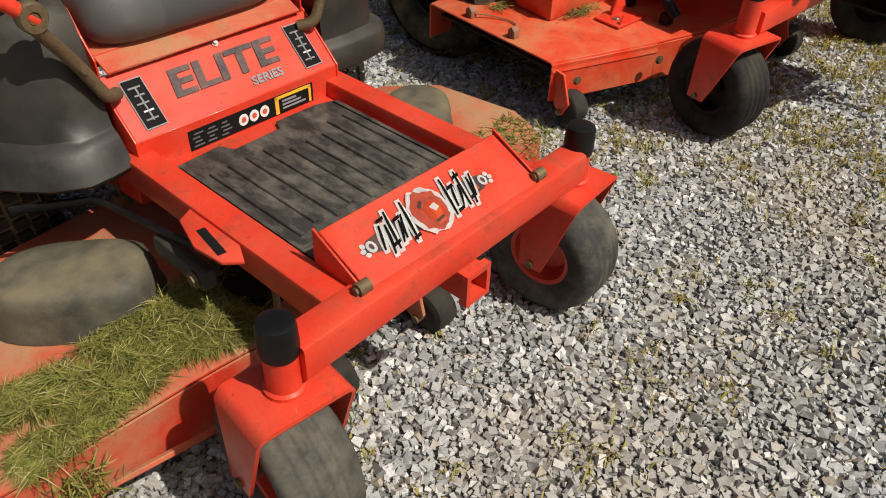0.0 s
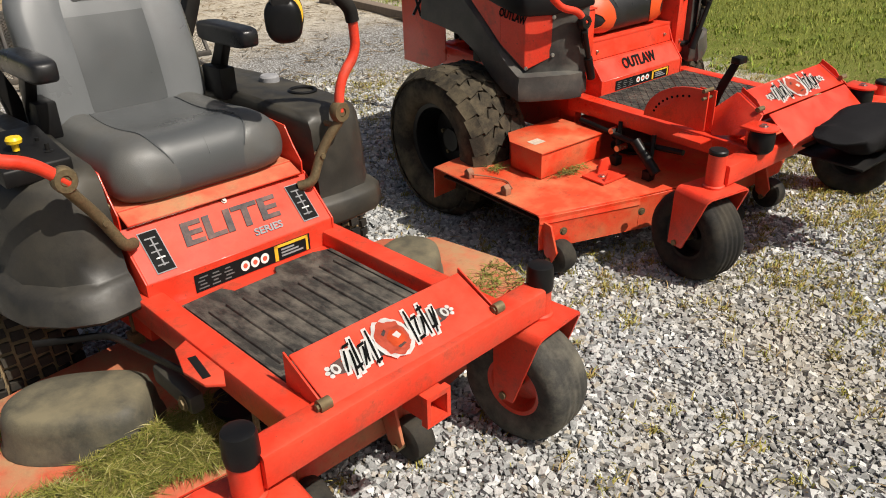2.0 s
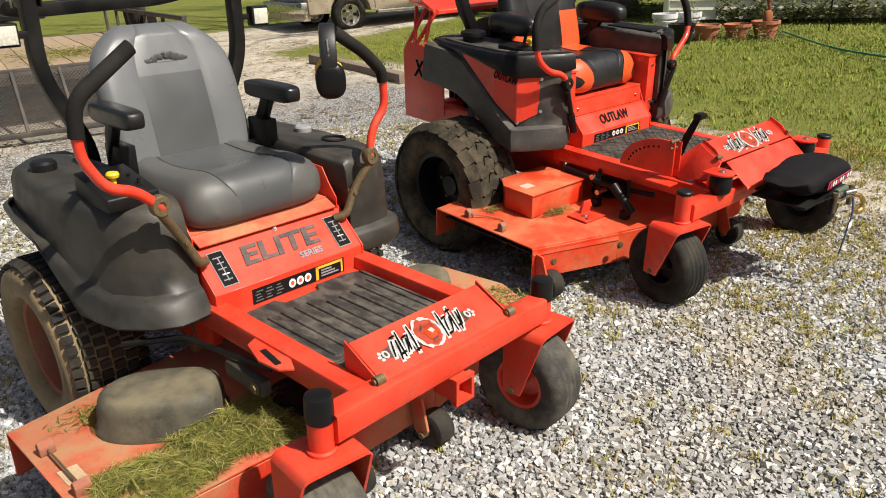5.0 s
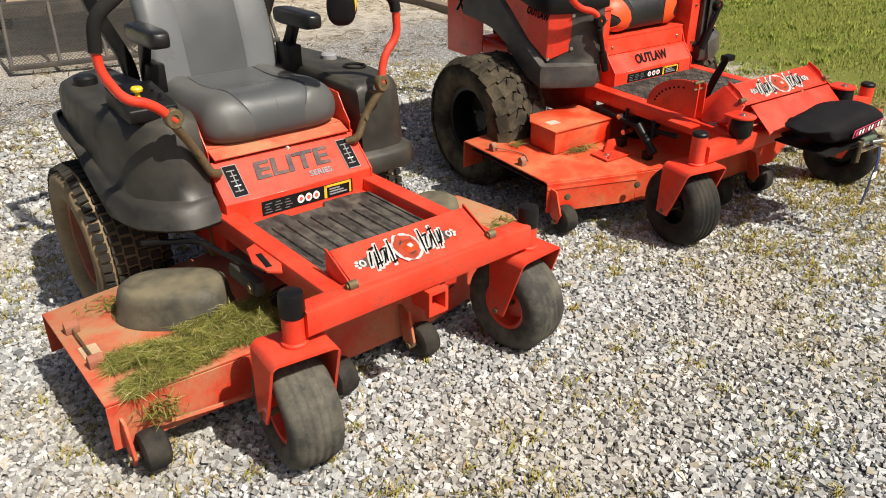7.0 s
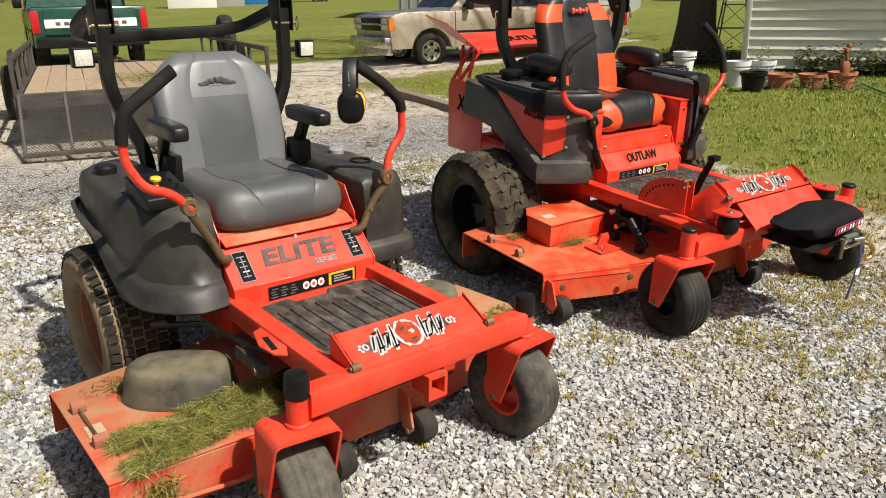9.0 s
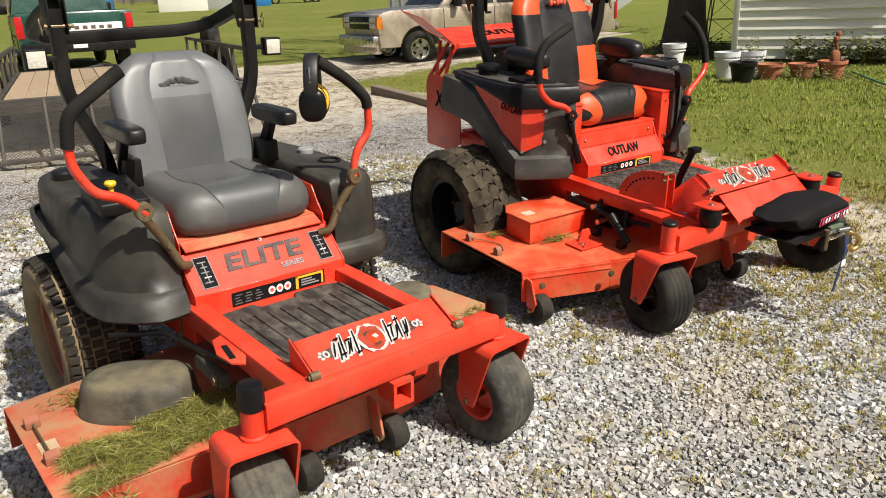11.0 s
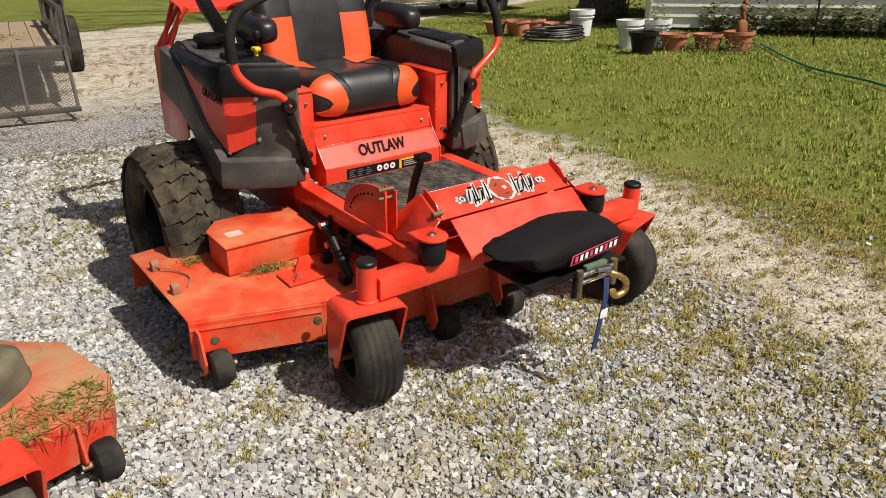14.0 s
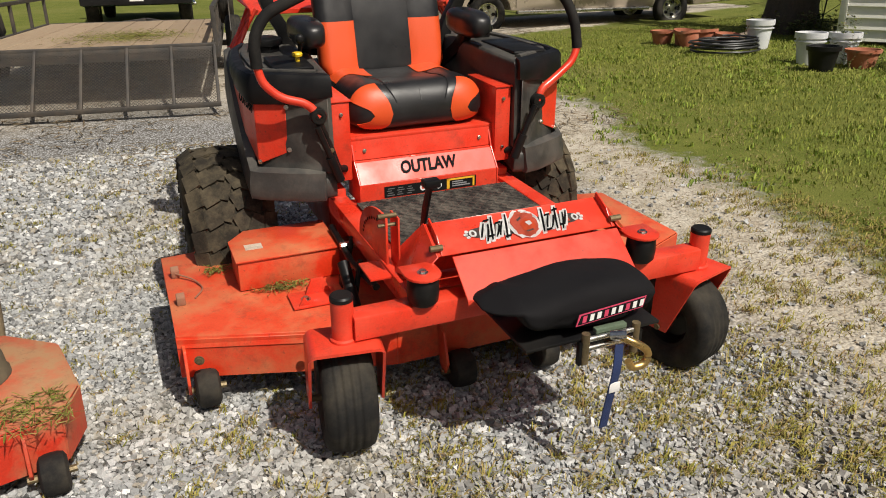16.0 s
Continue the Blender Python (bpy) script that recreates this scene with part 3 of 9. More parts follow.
def lug_tyre(parent, x, y, r, w, rim, side, tyre_mat, wall_mat, rim_mat, lugs=26, style="turf", label=""):
    M = wheel_matrix(x, y, r, side)
    h = w / 2
    wheel = part("rear_wheel", B(), wall_mat, parent, label)
    bm = bmesh.new()
    lathe(bm, [(rim, -h * 0.75), (rim * 1.08, -h * 0.93), (r * 0.80, -h), (r * 0.90, -h * 0.93), (r * 0.962, -h * 0.6), (r * 0.972, 0),
               (r * 0.962, h * 0.6), (r * 0.90, h * 0.93), (r * 0.80, h), (rim * 1.08, h * 0.93), (rim, h * 0.75), (rim, -h * 0.75)], M, 56)
    bm.to_mesh(wheel.data)
    bm.free()
    for p in wheel.data.polygons:
        p.use_smooth = True
    # tread blocks
    bm = B()
    rng = random.Random(5)
    if style == "turf":
        cols = (-0.78, -0.47, -0.16, 0.16, 0.47, 0.78)
        for ci, cc in enumerate(cols):
            for i in range(lugs * 2):
                a = 2 * math.pi * (i + 0.5 * (ci % 2)) / (lugs * 2)
                rr = r * (0.985 if abs(cc) < 0.7 else 0.962)
                T = M @ Matrix.Rotation(a, 4, "Z") @ Matrix.Translation((rr, 0, cc * h)) @ Matrix.Rotation(radians(-18 * (1 if cc > 0 else -1) if abs(cc) > 0.7 else 0), 4, "Y") @ Matrix.Rotation(radians(rng.uniform(-6, 6)), 4, "X")
                bmesh.ops.create_cube(bm, size=1, matrix=T @ Matrix.Diagonal((r * 0.05, 2 * math.pi * r / (lugs * 2) * 0.66, h * 0.24, 1)))
    else:
        for i in range(lugs):
            for s in (-1, 1):
                a = 2 * math.pi * (i + (0.5 if s > 0 else 0)) / lugs
                for zc, zw, twist, rr, ln in ((0.84, 0.34, 8, 0.945, 0.60), (0.52, 0.34, 24, 0.975, 0.52), (0.16, 0.30, -22, 0.982, 0.5)):
                    T = M @ Matrix.Rotation(a + (0.05 if zc < 0.3 else 0), 4, "Z") @ Matrix.Translation((r * rr, 0, s * zc * h)) @ Matrix.Rotation(radians(-34 * s if zc > 0.8 else -7 * s), 4, "Y") @ Matrix.Rotation(radians(twist * s), 4, "X")
                    bmesh.ops.create_cube(bm, size=1, matrix=T @ Matrix.Diagonal((r * 0.030, 2 * math.pi * r / lugs * (ln + 0.32), h * zw * 1.10, 1)))
    part("tread", bm, tyre_mat, wheel, smooth=0)
    bm = B()
    rim_disc(bm, M, rim, w * 0.95, 0.05)
    rimo = part("rim", bm, rim_mat, wheel)
    for i in range(5):
        a = 2 * math.pi * i / 5
        p = M @ Vector((rim * 0.45 * math.cos(a), rim * 0.45 * math.sin(a), h * 0.02))
        q = M @ Vector((rim * 0.45 * math.cos(a), rim * 0.45 * math.sin(a), h * 0.13))
        bm = B()
        rod(bm, p, q, 0.009, 6)
        if i == 0:
            nut = part("wheel_nut", bm, BRASS, wheel)
        else:
            part("wheel_nut", bm, BRASS, wheel)


def bolt(parent, p, d=(0, 0, 1), r=0.010, material=None, washer=True):
    bm = B()
    p, d = Vector(p), Vector(d).normalized()
    if washer:
        sweep(bm, [p, p + d * 0.003], ring(r * 1.5, 12), (0.3, 0.9, 0.2))
    sweep(bm, [p, p + d * 0.009], ring(r, 6), (0.3, 0.9, 0.2))
    return part("bolt", bm, material or BRASS, parent, smooth=30)


def scalp_wheel(parent, x, y, r=0.062, w=0.075, z=None, arm=None, paint=None):
    z = r if z is None else z
    M = wheel_matrix(x, y, z, 1)
    bm = B()
    h = w / 2
    lathe(bm, [(0.012, -h), (r * 0.7, -h), (r * 0.93, -h * 0.8), (r, -h * 0.4), (r, h * 0.4), (r * 0.93, h * 0.8), (r * 0.7, h), (0.012, h)], M, 28)
    o = part("anti_scalp_wheel", bm, RUBBER, parent, "black plastic anti-scalp roller")
    bm = B()
    rod(bm, M @ Vector((0, 0, -h - 0.03)), M @ Vector((0, 0, h + 0.02)), 0.011, 8)
    part("axle_bolt", bm, BRASS, o)
    if arm:
        bm = B()
        prism(bm, arm, "x", x - h - 0.022, x - h - 0.012, 0.002)
        part("bracket", bm, paint, o)


def logo_plate(parent, m, w, h, who="logo"):
    """The winged emblem, reduced to plain shapes: a white wing band, a round head and two dark wordlike blocks."""
    def flat(pts, z, material, name, label=""):
        bm = B()
        vs = [bm.verts.new(m @ Vector((u * w, v * h, z))) for u, v in pts]
        bm.faces.new(vs)
        bmesh.ops.solidify(bm, geom=bm.faces[:], thickness=0.0008)
        return part(name, bm, material, parent, label, smooth=0)

    def oval(cx, cy, rx, ry, n=26, wob=0.0, seed=1):
        rr = random.Random(seed)
        return [(cx + rx * (1 + rr.uniform(-wob, wob)) * math.cos(2 * math.pi * i / n), cy + ry * (1 + rr.uniform(-wob, wob)) * math.sin(2 * math.pi * i / n)) for i in range(n)]

    band = [(-0.5, -0.05), (-0.43, 0.14), (-0.30, 0.20), (0.30, 0.20), (0.43, 0.14), (0.5, -0.05), (0.40, -0.18), (0.2, -0.24), (-0.2, -0.24), (-0.40, -0.18)]
    flat(band, 0.0012, PRINT_DARK, "emblem_band", "winged emblem band in dark grey and white")
    for s in (-1, 1):
        flat([(s * 0.375, -0.13), (s * 0.365, 0.12), (s * 0.32, 0.10), (s * 0.325, -0.15)], 0.0020, VINYL_ORANGE, "wing_flash")
        # pale toes at the tip of the wing
        for u, v, ru, rv in ((0.425, -0.02, 0.030, 0.13), (0.468, 0.07, 0.016, 0.055), (0.482, -0.03, 0.017, 0.05), (0.468, -0.13, 0.016, 0.05)):
            flat(oval(s * u, v, ru, rv, 10), 0.0030, WHITE, "wing_spot")
        flat(oval(s * 0.425, -0.02, 0.013, 0.07, 8), 0.0040, PRINT_DARK, "wing_mark")
        # slanting brush strokes, white-edged black, of uneven height
        strokes = ((0.345, 0.02, 0.24, 0.0), (0.312, -0.08, 0.30, 0.4), (0.268, 0.05, 0.40, -0.2), (0.228, -0.06, 0.22, 0.5), (0.195, 0.00, 0.24, -0.4), (0.152, 0.04, 0.42, 0.2))
        for k, (cx, cy, hh, bend) in enumerate(strokes):
            for grow, z, material, name in ((0.017, 0.0032, WHITE, "stroke_edge"), (0.0, 0.0046, PRINT_BLACK, "stroke")):
                wv = 0.0095 + grow
                gy = grow * w / h
                left, right = [], []
                for i in range(6):
                    q = -1 + 2 * i / 5
                    u = s * cx + 0.030 * q + 0.012 * bend * (1 - q * q)
                    fat = wv * (1.0 - 0.35 * abs(q))
                    left.append((u - fat, cy + (hh + gy) * q))
                    right.append((u + fat, cy + (hh + gy) * q))
                flat(left + right[::-1], z + 0.0001 * k, material, name)
        for k, (cx, cy) in enumerate(((0.288, 0.34), (0.296, -0.22), (0.170, -0.32), (0.205, 0.20))):
            flat([(s * cx - 0.030, cy - 0.045), (s * cx + 0.022, cy - 0.02), (s * cx + 0.030, cy + 0.05), (s * cx - 0.020, cy + 0.03)], 0.0056, PRINT_BLACK, "stroke")
    flat(oval(0, 0, 0.128, 0.54, 26, 0.11, 3), 0.0062, WHITE, "emblem_outline")
    flat(oval(0, 0, 0.108, 0.45, 26, 0.13, 4), 0.0070, PRINT_RED, "emblem_head", "shaggy round red emblem with a white rim")
    flat(oval(0.012, -0.07, 0.062, 0.24, 16, 0.16, 5), 0.0078, VINYL_ORANGE, "emblem_mark")
    flat([(0.0, 0.05), (0.045, 0.09), (0.055, -0.04), (0.02, -0.09)], 0.0086, WHITE, "emblem_mark")
    flat([(-0.06, 0.17), (-0.02, 0.26), (-0.015, 0.20), (-0.05, 0.10)], 0.0086, PRINT_DARK, "emblem_mark")
    flat([(-0.02, -0.25), (0.04, -0.22), (0.045, -0.27), (-0.01, -0.31)], 0.0086, PRINT_DARK, "emblem_mark")


def warning_strip(parent, m, w, h):
    def flat(u0, u1, v0, v1, z, material, name):
        bm = B()
        box(bm, (u0 * w, v0 * h, z), (u1 * w, v1 * h, z + 0.0008), 0, m)
        return part(name, bm, material, parent, smooth=0)
    flat(-0.5, 0.5, -0.5, 0.5, 0.0008, PRINT_BLACK, "warning_label")
    for j in range(4):
        for i in range(3):
            flat(-0.475 + 0.105 * i + 0.012 * (j % 2), -0.395 + 0.105 * i - 0.014 * ((i + j) % 3), -0.36 + 0.20 * j, -0.29 + 0.20 * j, 0.0018, PRINT_LINE, "label_bar")
    for i in range(3):
        bm = B()
        lathe(bm, [(0, 0.0018), (h * 0.30, 0.0018), (h * 0.30, 0.0026), (0, 0.0026)], m @ Matrix.Translation((w * (-0.09 + 0.085 * i), 0, 0)), 16)
        part("label_disc", bm, WHITE, parent, smooth=0)
        bm = B()
        lathe(bm, [(0, 0.0026), (h * 0.15, 0.0026), (h * 0.15, 0.0032), (0, 0.0032)], m @ Matrix.Translation((w * (-0.09 + 0.085 * i), 0, 0)), 10)
        part("label_mark", bm, PRINT_RED, parent, smooth=0)
    flat(0.17, 0.48, 0.30, 0.46, 0.0018, PRINT_YELLOW, "label_bar")
    flat(0.17, 0.20, -0.46, 0.46, 0.0018, PRINT_YELLOW, "label_bar")
    flat(0.46, 0.48, -0.46, 0.46, 0.0018, PRINT_YELLOW, "label_bar")
    for i in range(3):
        flat(0.23, 0.43 - 0.04 * i, -0.30 + 0.19 * i, -0.20 + 0.19 * i, 0.0018, PRINT_GREY, "label_bar")


def side_decal(parent, m, w, h):
    """A dark adjustment chart of fine bars in a pale frame."""
    def flat(u0, u1, v0, v1, z, material, name):
        bm = B()
        box(bm, (u0 * w, v0 * h, z), (u1 * w, v1 * h, z + 0.0008), 0, m)
        part(name, bm, material, parent, smooth=0)
    flat(-0.5, 0.5, -0.5, 0.5, 0.0008, PRINT_GREY, "chart_label")
    flat(-0.45, 0.45, -0.475, 0.475, 0.0018, PRINT_BLACK, "chart_field")
    flat(-0.02, 0.05, -0.36, 0.30, 0.0028, PRINT_GREY, "chart_bar")
    for i in range(5):
        flat(-0.3 + 0.1 * (i % 2), 0.25, -0.34 + 0.16 * i, -0.31 + 0.16 * i, 0.0028, WHITE if i == 1 else PRINT_GREY, "chart_bar")


# ---- the mower with the grey seat ----
mower = thing("zero_turn_mower", "dusty red zero-turn mower with a grey vinyl seat, standing on gravel", "mower", pose(-0.007, 0.031, 0, 0, 0, 4.2))
A = mower
A_STANCE = pose(0, 0, 0.002, 2.4, 1.0, 0) @ Matrix.Diagonal((0.92, 0.949, 1.03, 1))
A_DECK = A_STANCE @ Matrix.Translation((0, 0.02, -0.038)) @ Matrix.Diagonal((1.06, 1, 1, 1))

# front crossbar, casters
bm = B()
bar(bm, [(-0.456, 0.000, 0.436), (0.450, 0.020, 0.432)], 0.074, 0.074, c=0.008)
part("front_crossbar", bm, RED, A)
for s in (-1, 1):
    caster(A, -0.478 if s < 0 else 0.478, 0.004 if s < 0 else 0.026, 0.165, 0.155, 0.035, 0.205, 0.372, RED, RUBBER_DUSTY, RED, BLACK, s, swivel=-6 if s < 0 else 4, ztop=0.529 if s < 0 else 0.522)
# receiver tube under the bar
def square_tube(bm, w, t, y0, y1, zc):
    o, i = w / 2, w / 2 - t
    ring4 = lambda k, y: [(-k, y, zc - k), (k, y, zc - k), (k, y, zc + k), (-k, y, zc + k)]
    rows = [ring4(i, y1), ring4(o, y1), ring4(o, y0), ring4(i, y0), ring4(i, y1)]
    vs = [[bm.verts.new(p) for p in r] for r in rows[:-1]]
    for a, b in zip(vs, vs[1:] + vs[:1]):
        for j in range(4):
            bm.faces.new((a[j], a[(j + 1) % 4], b[(j + 1) % 4], b[j]))
    bmesh.ops.recalc_face_normals(bm, faces=bm.faces[:])


bm = B()
square_tube(bm, 0.064, 0.006, -0.050, 0.04, 0.362)
bm.transform(Matrix.Translation((0.002, 0, 0)))
rt = part("receiver_tube", bm, RED, A, "square red hitch receiver")
bm = B()
square_tube(bm, 0.078, 0.012, -0.056, -0.036, 0.362)
bm.transform(Matrix.Translation((0.002, 0, 0)))
part("receiver_collar", bm, RED, rt)
# frame rails
for s in (-1, 1):
    bm = B()
    bar(bm, [(s * 0.308, 0.0, 0.425), (s * 0.308, 0.80, 0.425)], 0.072, 0.072, c=0.007)
    part("frame_rail", bm, RED, A)
    bm = B()
    prism(bm, [(0.80, 0.30), (0.80, 0.50), (1.72, 0.50), (1.72, 0.34), (1.55, 0.26), (1.2, 0.26)], "x", s * 0.29 - 0.02, s * 0.29 + 0.02, 0.005)
    part("rear_frame_plate", bm, RED, A)
bm = B()
box(bm, (-0.29, 1.66, 0.28), (0.29, 1.74, 0.52), 0.006)
part("rear_crossmember", bm, RED, A)
# floor pan and ribbed mat
bm = B()
box(bm, (-0.272, 0.04, 0.405), (0.272, 0.80, 0.418), 0.003)
pan = part("floor_pan", bm, RED, A)
bm = B()
prism(bm, [(-0.262, 0.135), (0.258, 0.150), (0.262, 0.68), (0.20, 0.70), (0.06, 0.70), (0.045, 0.665), (-0.10, 0.66), (-0.12, 0.70), (-0.262, 0.69)], "z", 0.4185, 0.430, 0.004)
fm = part("floor_mat", bm, MAT_RUBBER, A, "worn black ribbed rubber floor mat")
for i in range(9):
    x = -0.212 + 0.053 * i
    bm = B()
    y0, y1 = 0.262 + 0.018 * (i % 2), 0.600 - (0.04 if i in (4, 5, 6) else 0.0)
    prism(bm, [(x - 0.0075, 0.4295), (x + 0.0075, 0.4295), (x + 0.0045, 0.4355), (x - 0.0045, 0.4355)], "y", y0, y1, 0.001)
    part("mat_rib", bm, MAT_RUBBER, fm)
for a, b in (((-0.250, 0.142, 0.4295), (-0.240, 0.675, 0.4345)), ((0.240, 0.152, 0.4295), (0.250, 0.672, 0.4345)), ((-0.240, 0.225, 0.4295), (0.240, 0.233, 0.4335))):
    bm = B()
    box(bm, a, b, 0.001)
    part("mat_edge", bm, MAT_RUBBER, fm)
bm = B()
for i in range(14):
    box(bm, (-0.10 + 0.0175 * i, 0.158, 0.4285), (-0.088 + 0.0175 * i, 0.176, 0.4325), 0.001)
part("mat_moulded_strip", bm, mat("faded_orange_print", (0.20, 0.07, 0.04), 0.8, bump=0.1), fm)
# toe board with its cheeks
bm = B()
plate(bm, [(-0.268, -0.005, 0.470), (0.268, -0.005, 0.470), (0.268, 0.135, 0.532), (-0.268, 0.135, 0.532)], 0.004)
part("toe_board", bm, RED, A)
bm = B()
plate(bm, [(-0.268, 0.135, 0.532), (0.268, 0.135, 0.532), (0.268, 0.142, 0.512), (-0.268, 0.142, 0.512)], 0.004)
part("toe_board_lip", bm, RED, A)
for s in (-1, 1):
    bm = B()
    prism(bm, [(-0.012, 0.468), (0.142, 0.540), (0.142, 0.46), (0.0, 0.46)], "x", s * 0.276 - 0.003, s * 0.276 + 0.003, 0.0015)
    part("toe_board_cheek", bm, RED, A)
    bm = B()
    rod(bm, (s * 0.262, 0.004, 0.480), (s * 0.292, 0.004, 0.480), 0.014, 12)
    rod(bm, (s * 0.258, 0.004, 0.480), (s * 0.298, 0.004, 0.480), 0.008, 6)
    part("toe_board_bolt", bm, BRASS, A)
tb = basis((-0.030, 0.062, 0.4995), (1, 0, 0), (0, 0.14, 0.062))
logo_plate(A, tb, 0.40, 0.105)
# sloping dash panel with lettering
DASH = [(-0.312, 0.735, 0.492), (0.312, 0.735, 0.492), (0.312, 0.862, 0.602), (-0.312, 0.862, 0.602)]
bm = B()
plate(bm, DASH, 0.004)
dash = part("dash_panel", bm, RED, A)
bm = B()
plate(bm, [(-0.312, 0.735, 0.40), (0.312, 0.735, 0.40), (0.312, 0.735, 0.492), (-0.312, 0.735, 0.492)], 0.004)
part("dash_riser", bm, RED, A)
for s in (-1, 1):
    bm = B()
    prism(bm, [(0.732, 0.40), (0.732, 0.494), (0.865, 0.606), (0.95, 0.63), (0.95, 0.40)], "x", s * 0.315 - 0.003, s * 0.315 + 0.003, 0.0015)
    part("dash_side", bm, RED, A)
    bolt(A, (s * 0.319, 0.76, 0.43), (s, 0, 0), 0.008)
db = basis((0, 0.7985, 0.547), (1, 0, 0), (0, 0.127, 0.110))
text_part("lettering", "ELITE", 0.095, PRINT_DARK, dash, db @ Matrix.Translation((-0.005, 0.010, 0.0026)), 0.0008, 0.12, 0.33, "large worn grey lettering")
text_part("lettering", "SERIES", 0.030, PRINT_GREY, dash, db @ Matrix.Translation((0.095, -0.048, 0.0026)), 0.0008, 0.1, 0.10)
for s in (-1, 1):
    side_decal(dash, db @ Matrix.Translation((s * 0.245, -0.004, 0.0015)), 0.058, 0.125)
bolt(A, db @ Vector((0.01, 0.075, 0.001)), db.to_3x3() @ Vector((0, 0, 1)), 0.006, CHROME)
warning_strip(dash, basis((0.02, 0.7345, 0.448), (1, 0, 0), (0, 0, 1)), 0.40, 0.050)
# seat base
bm = B()
plate(bm, [(-0.29, 0.845, 0.612), (0.29, 0.845, 0.612), (0.29, 0.90, 0.635), (-0.29, 0.90, 0.635)], 0.006)
box(bm, (-0.29, 0.90, 0.622), (0.29, 1.34, 0.638), 0.004)
part("seat_base", bm, RED_DECK, A)
for s in (-1, 1):
    bm = B()
    prism(bm, [(0.86, 0.60), (0.86, 0.64), (0.90, 0.685), (0.935, 0.735), (1.12, 0.745), (1.30, 0.70), (1.30, 0.60)], "x", s * 0.305 - 0.0025, s * 0.305 + 0.0025, 0.001)
    part("seat_side_plate", bm, RED, A)
    bolt(A, (s * 0.308, 0.95, 0.70), (s, 0, 0), 0.007)
    bolt(A, (s * 0.308, 0.90, 0.655), (s, 0, 0), 0.007)
for s in (-1, 1):
    bm = B()
    box(bm, (s * 0.16 - 0.02, 0.95, 0.638), (s * 0.16 + 0.02, 1.28, 0.662), 0.004)
    part("seat_slide", bm, BLACK_STEEL, A)


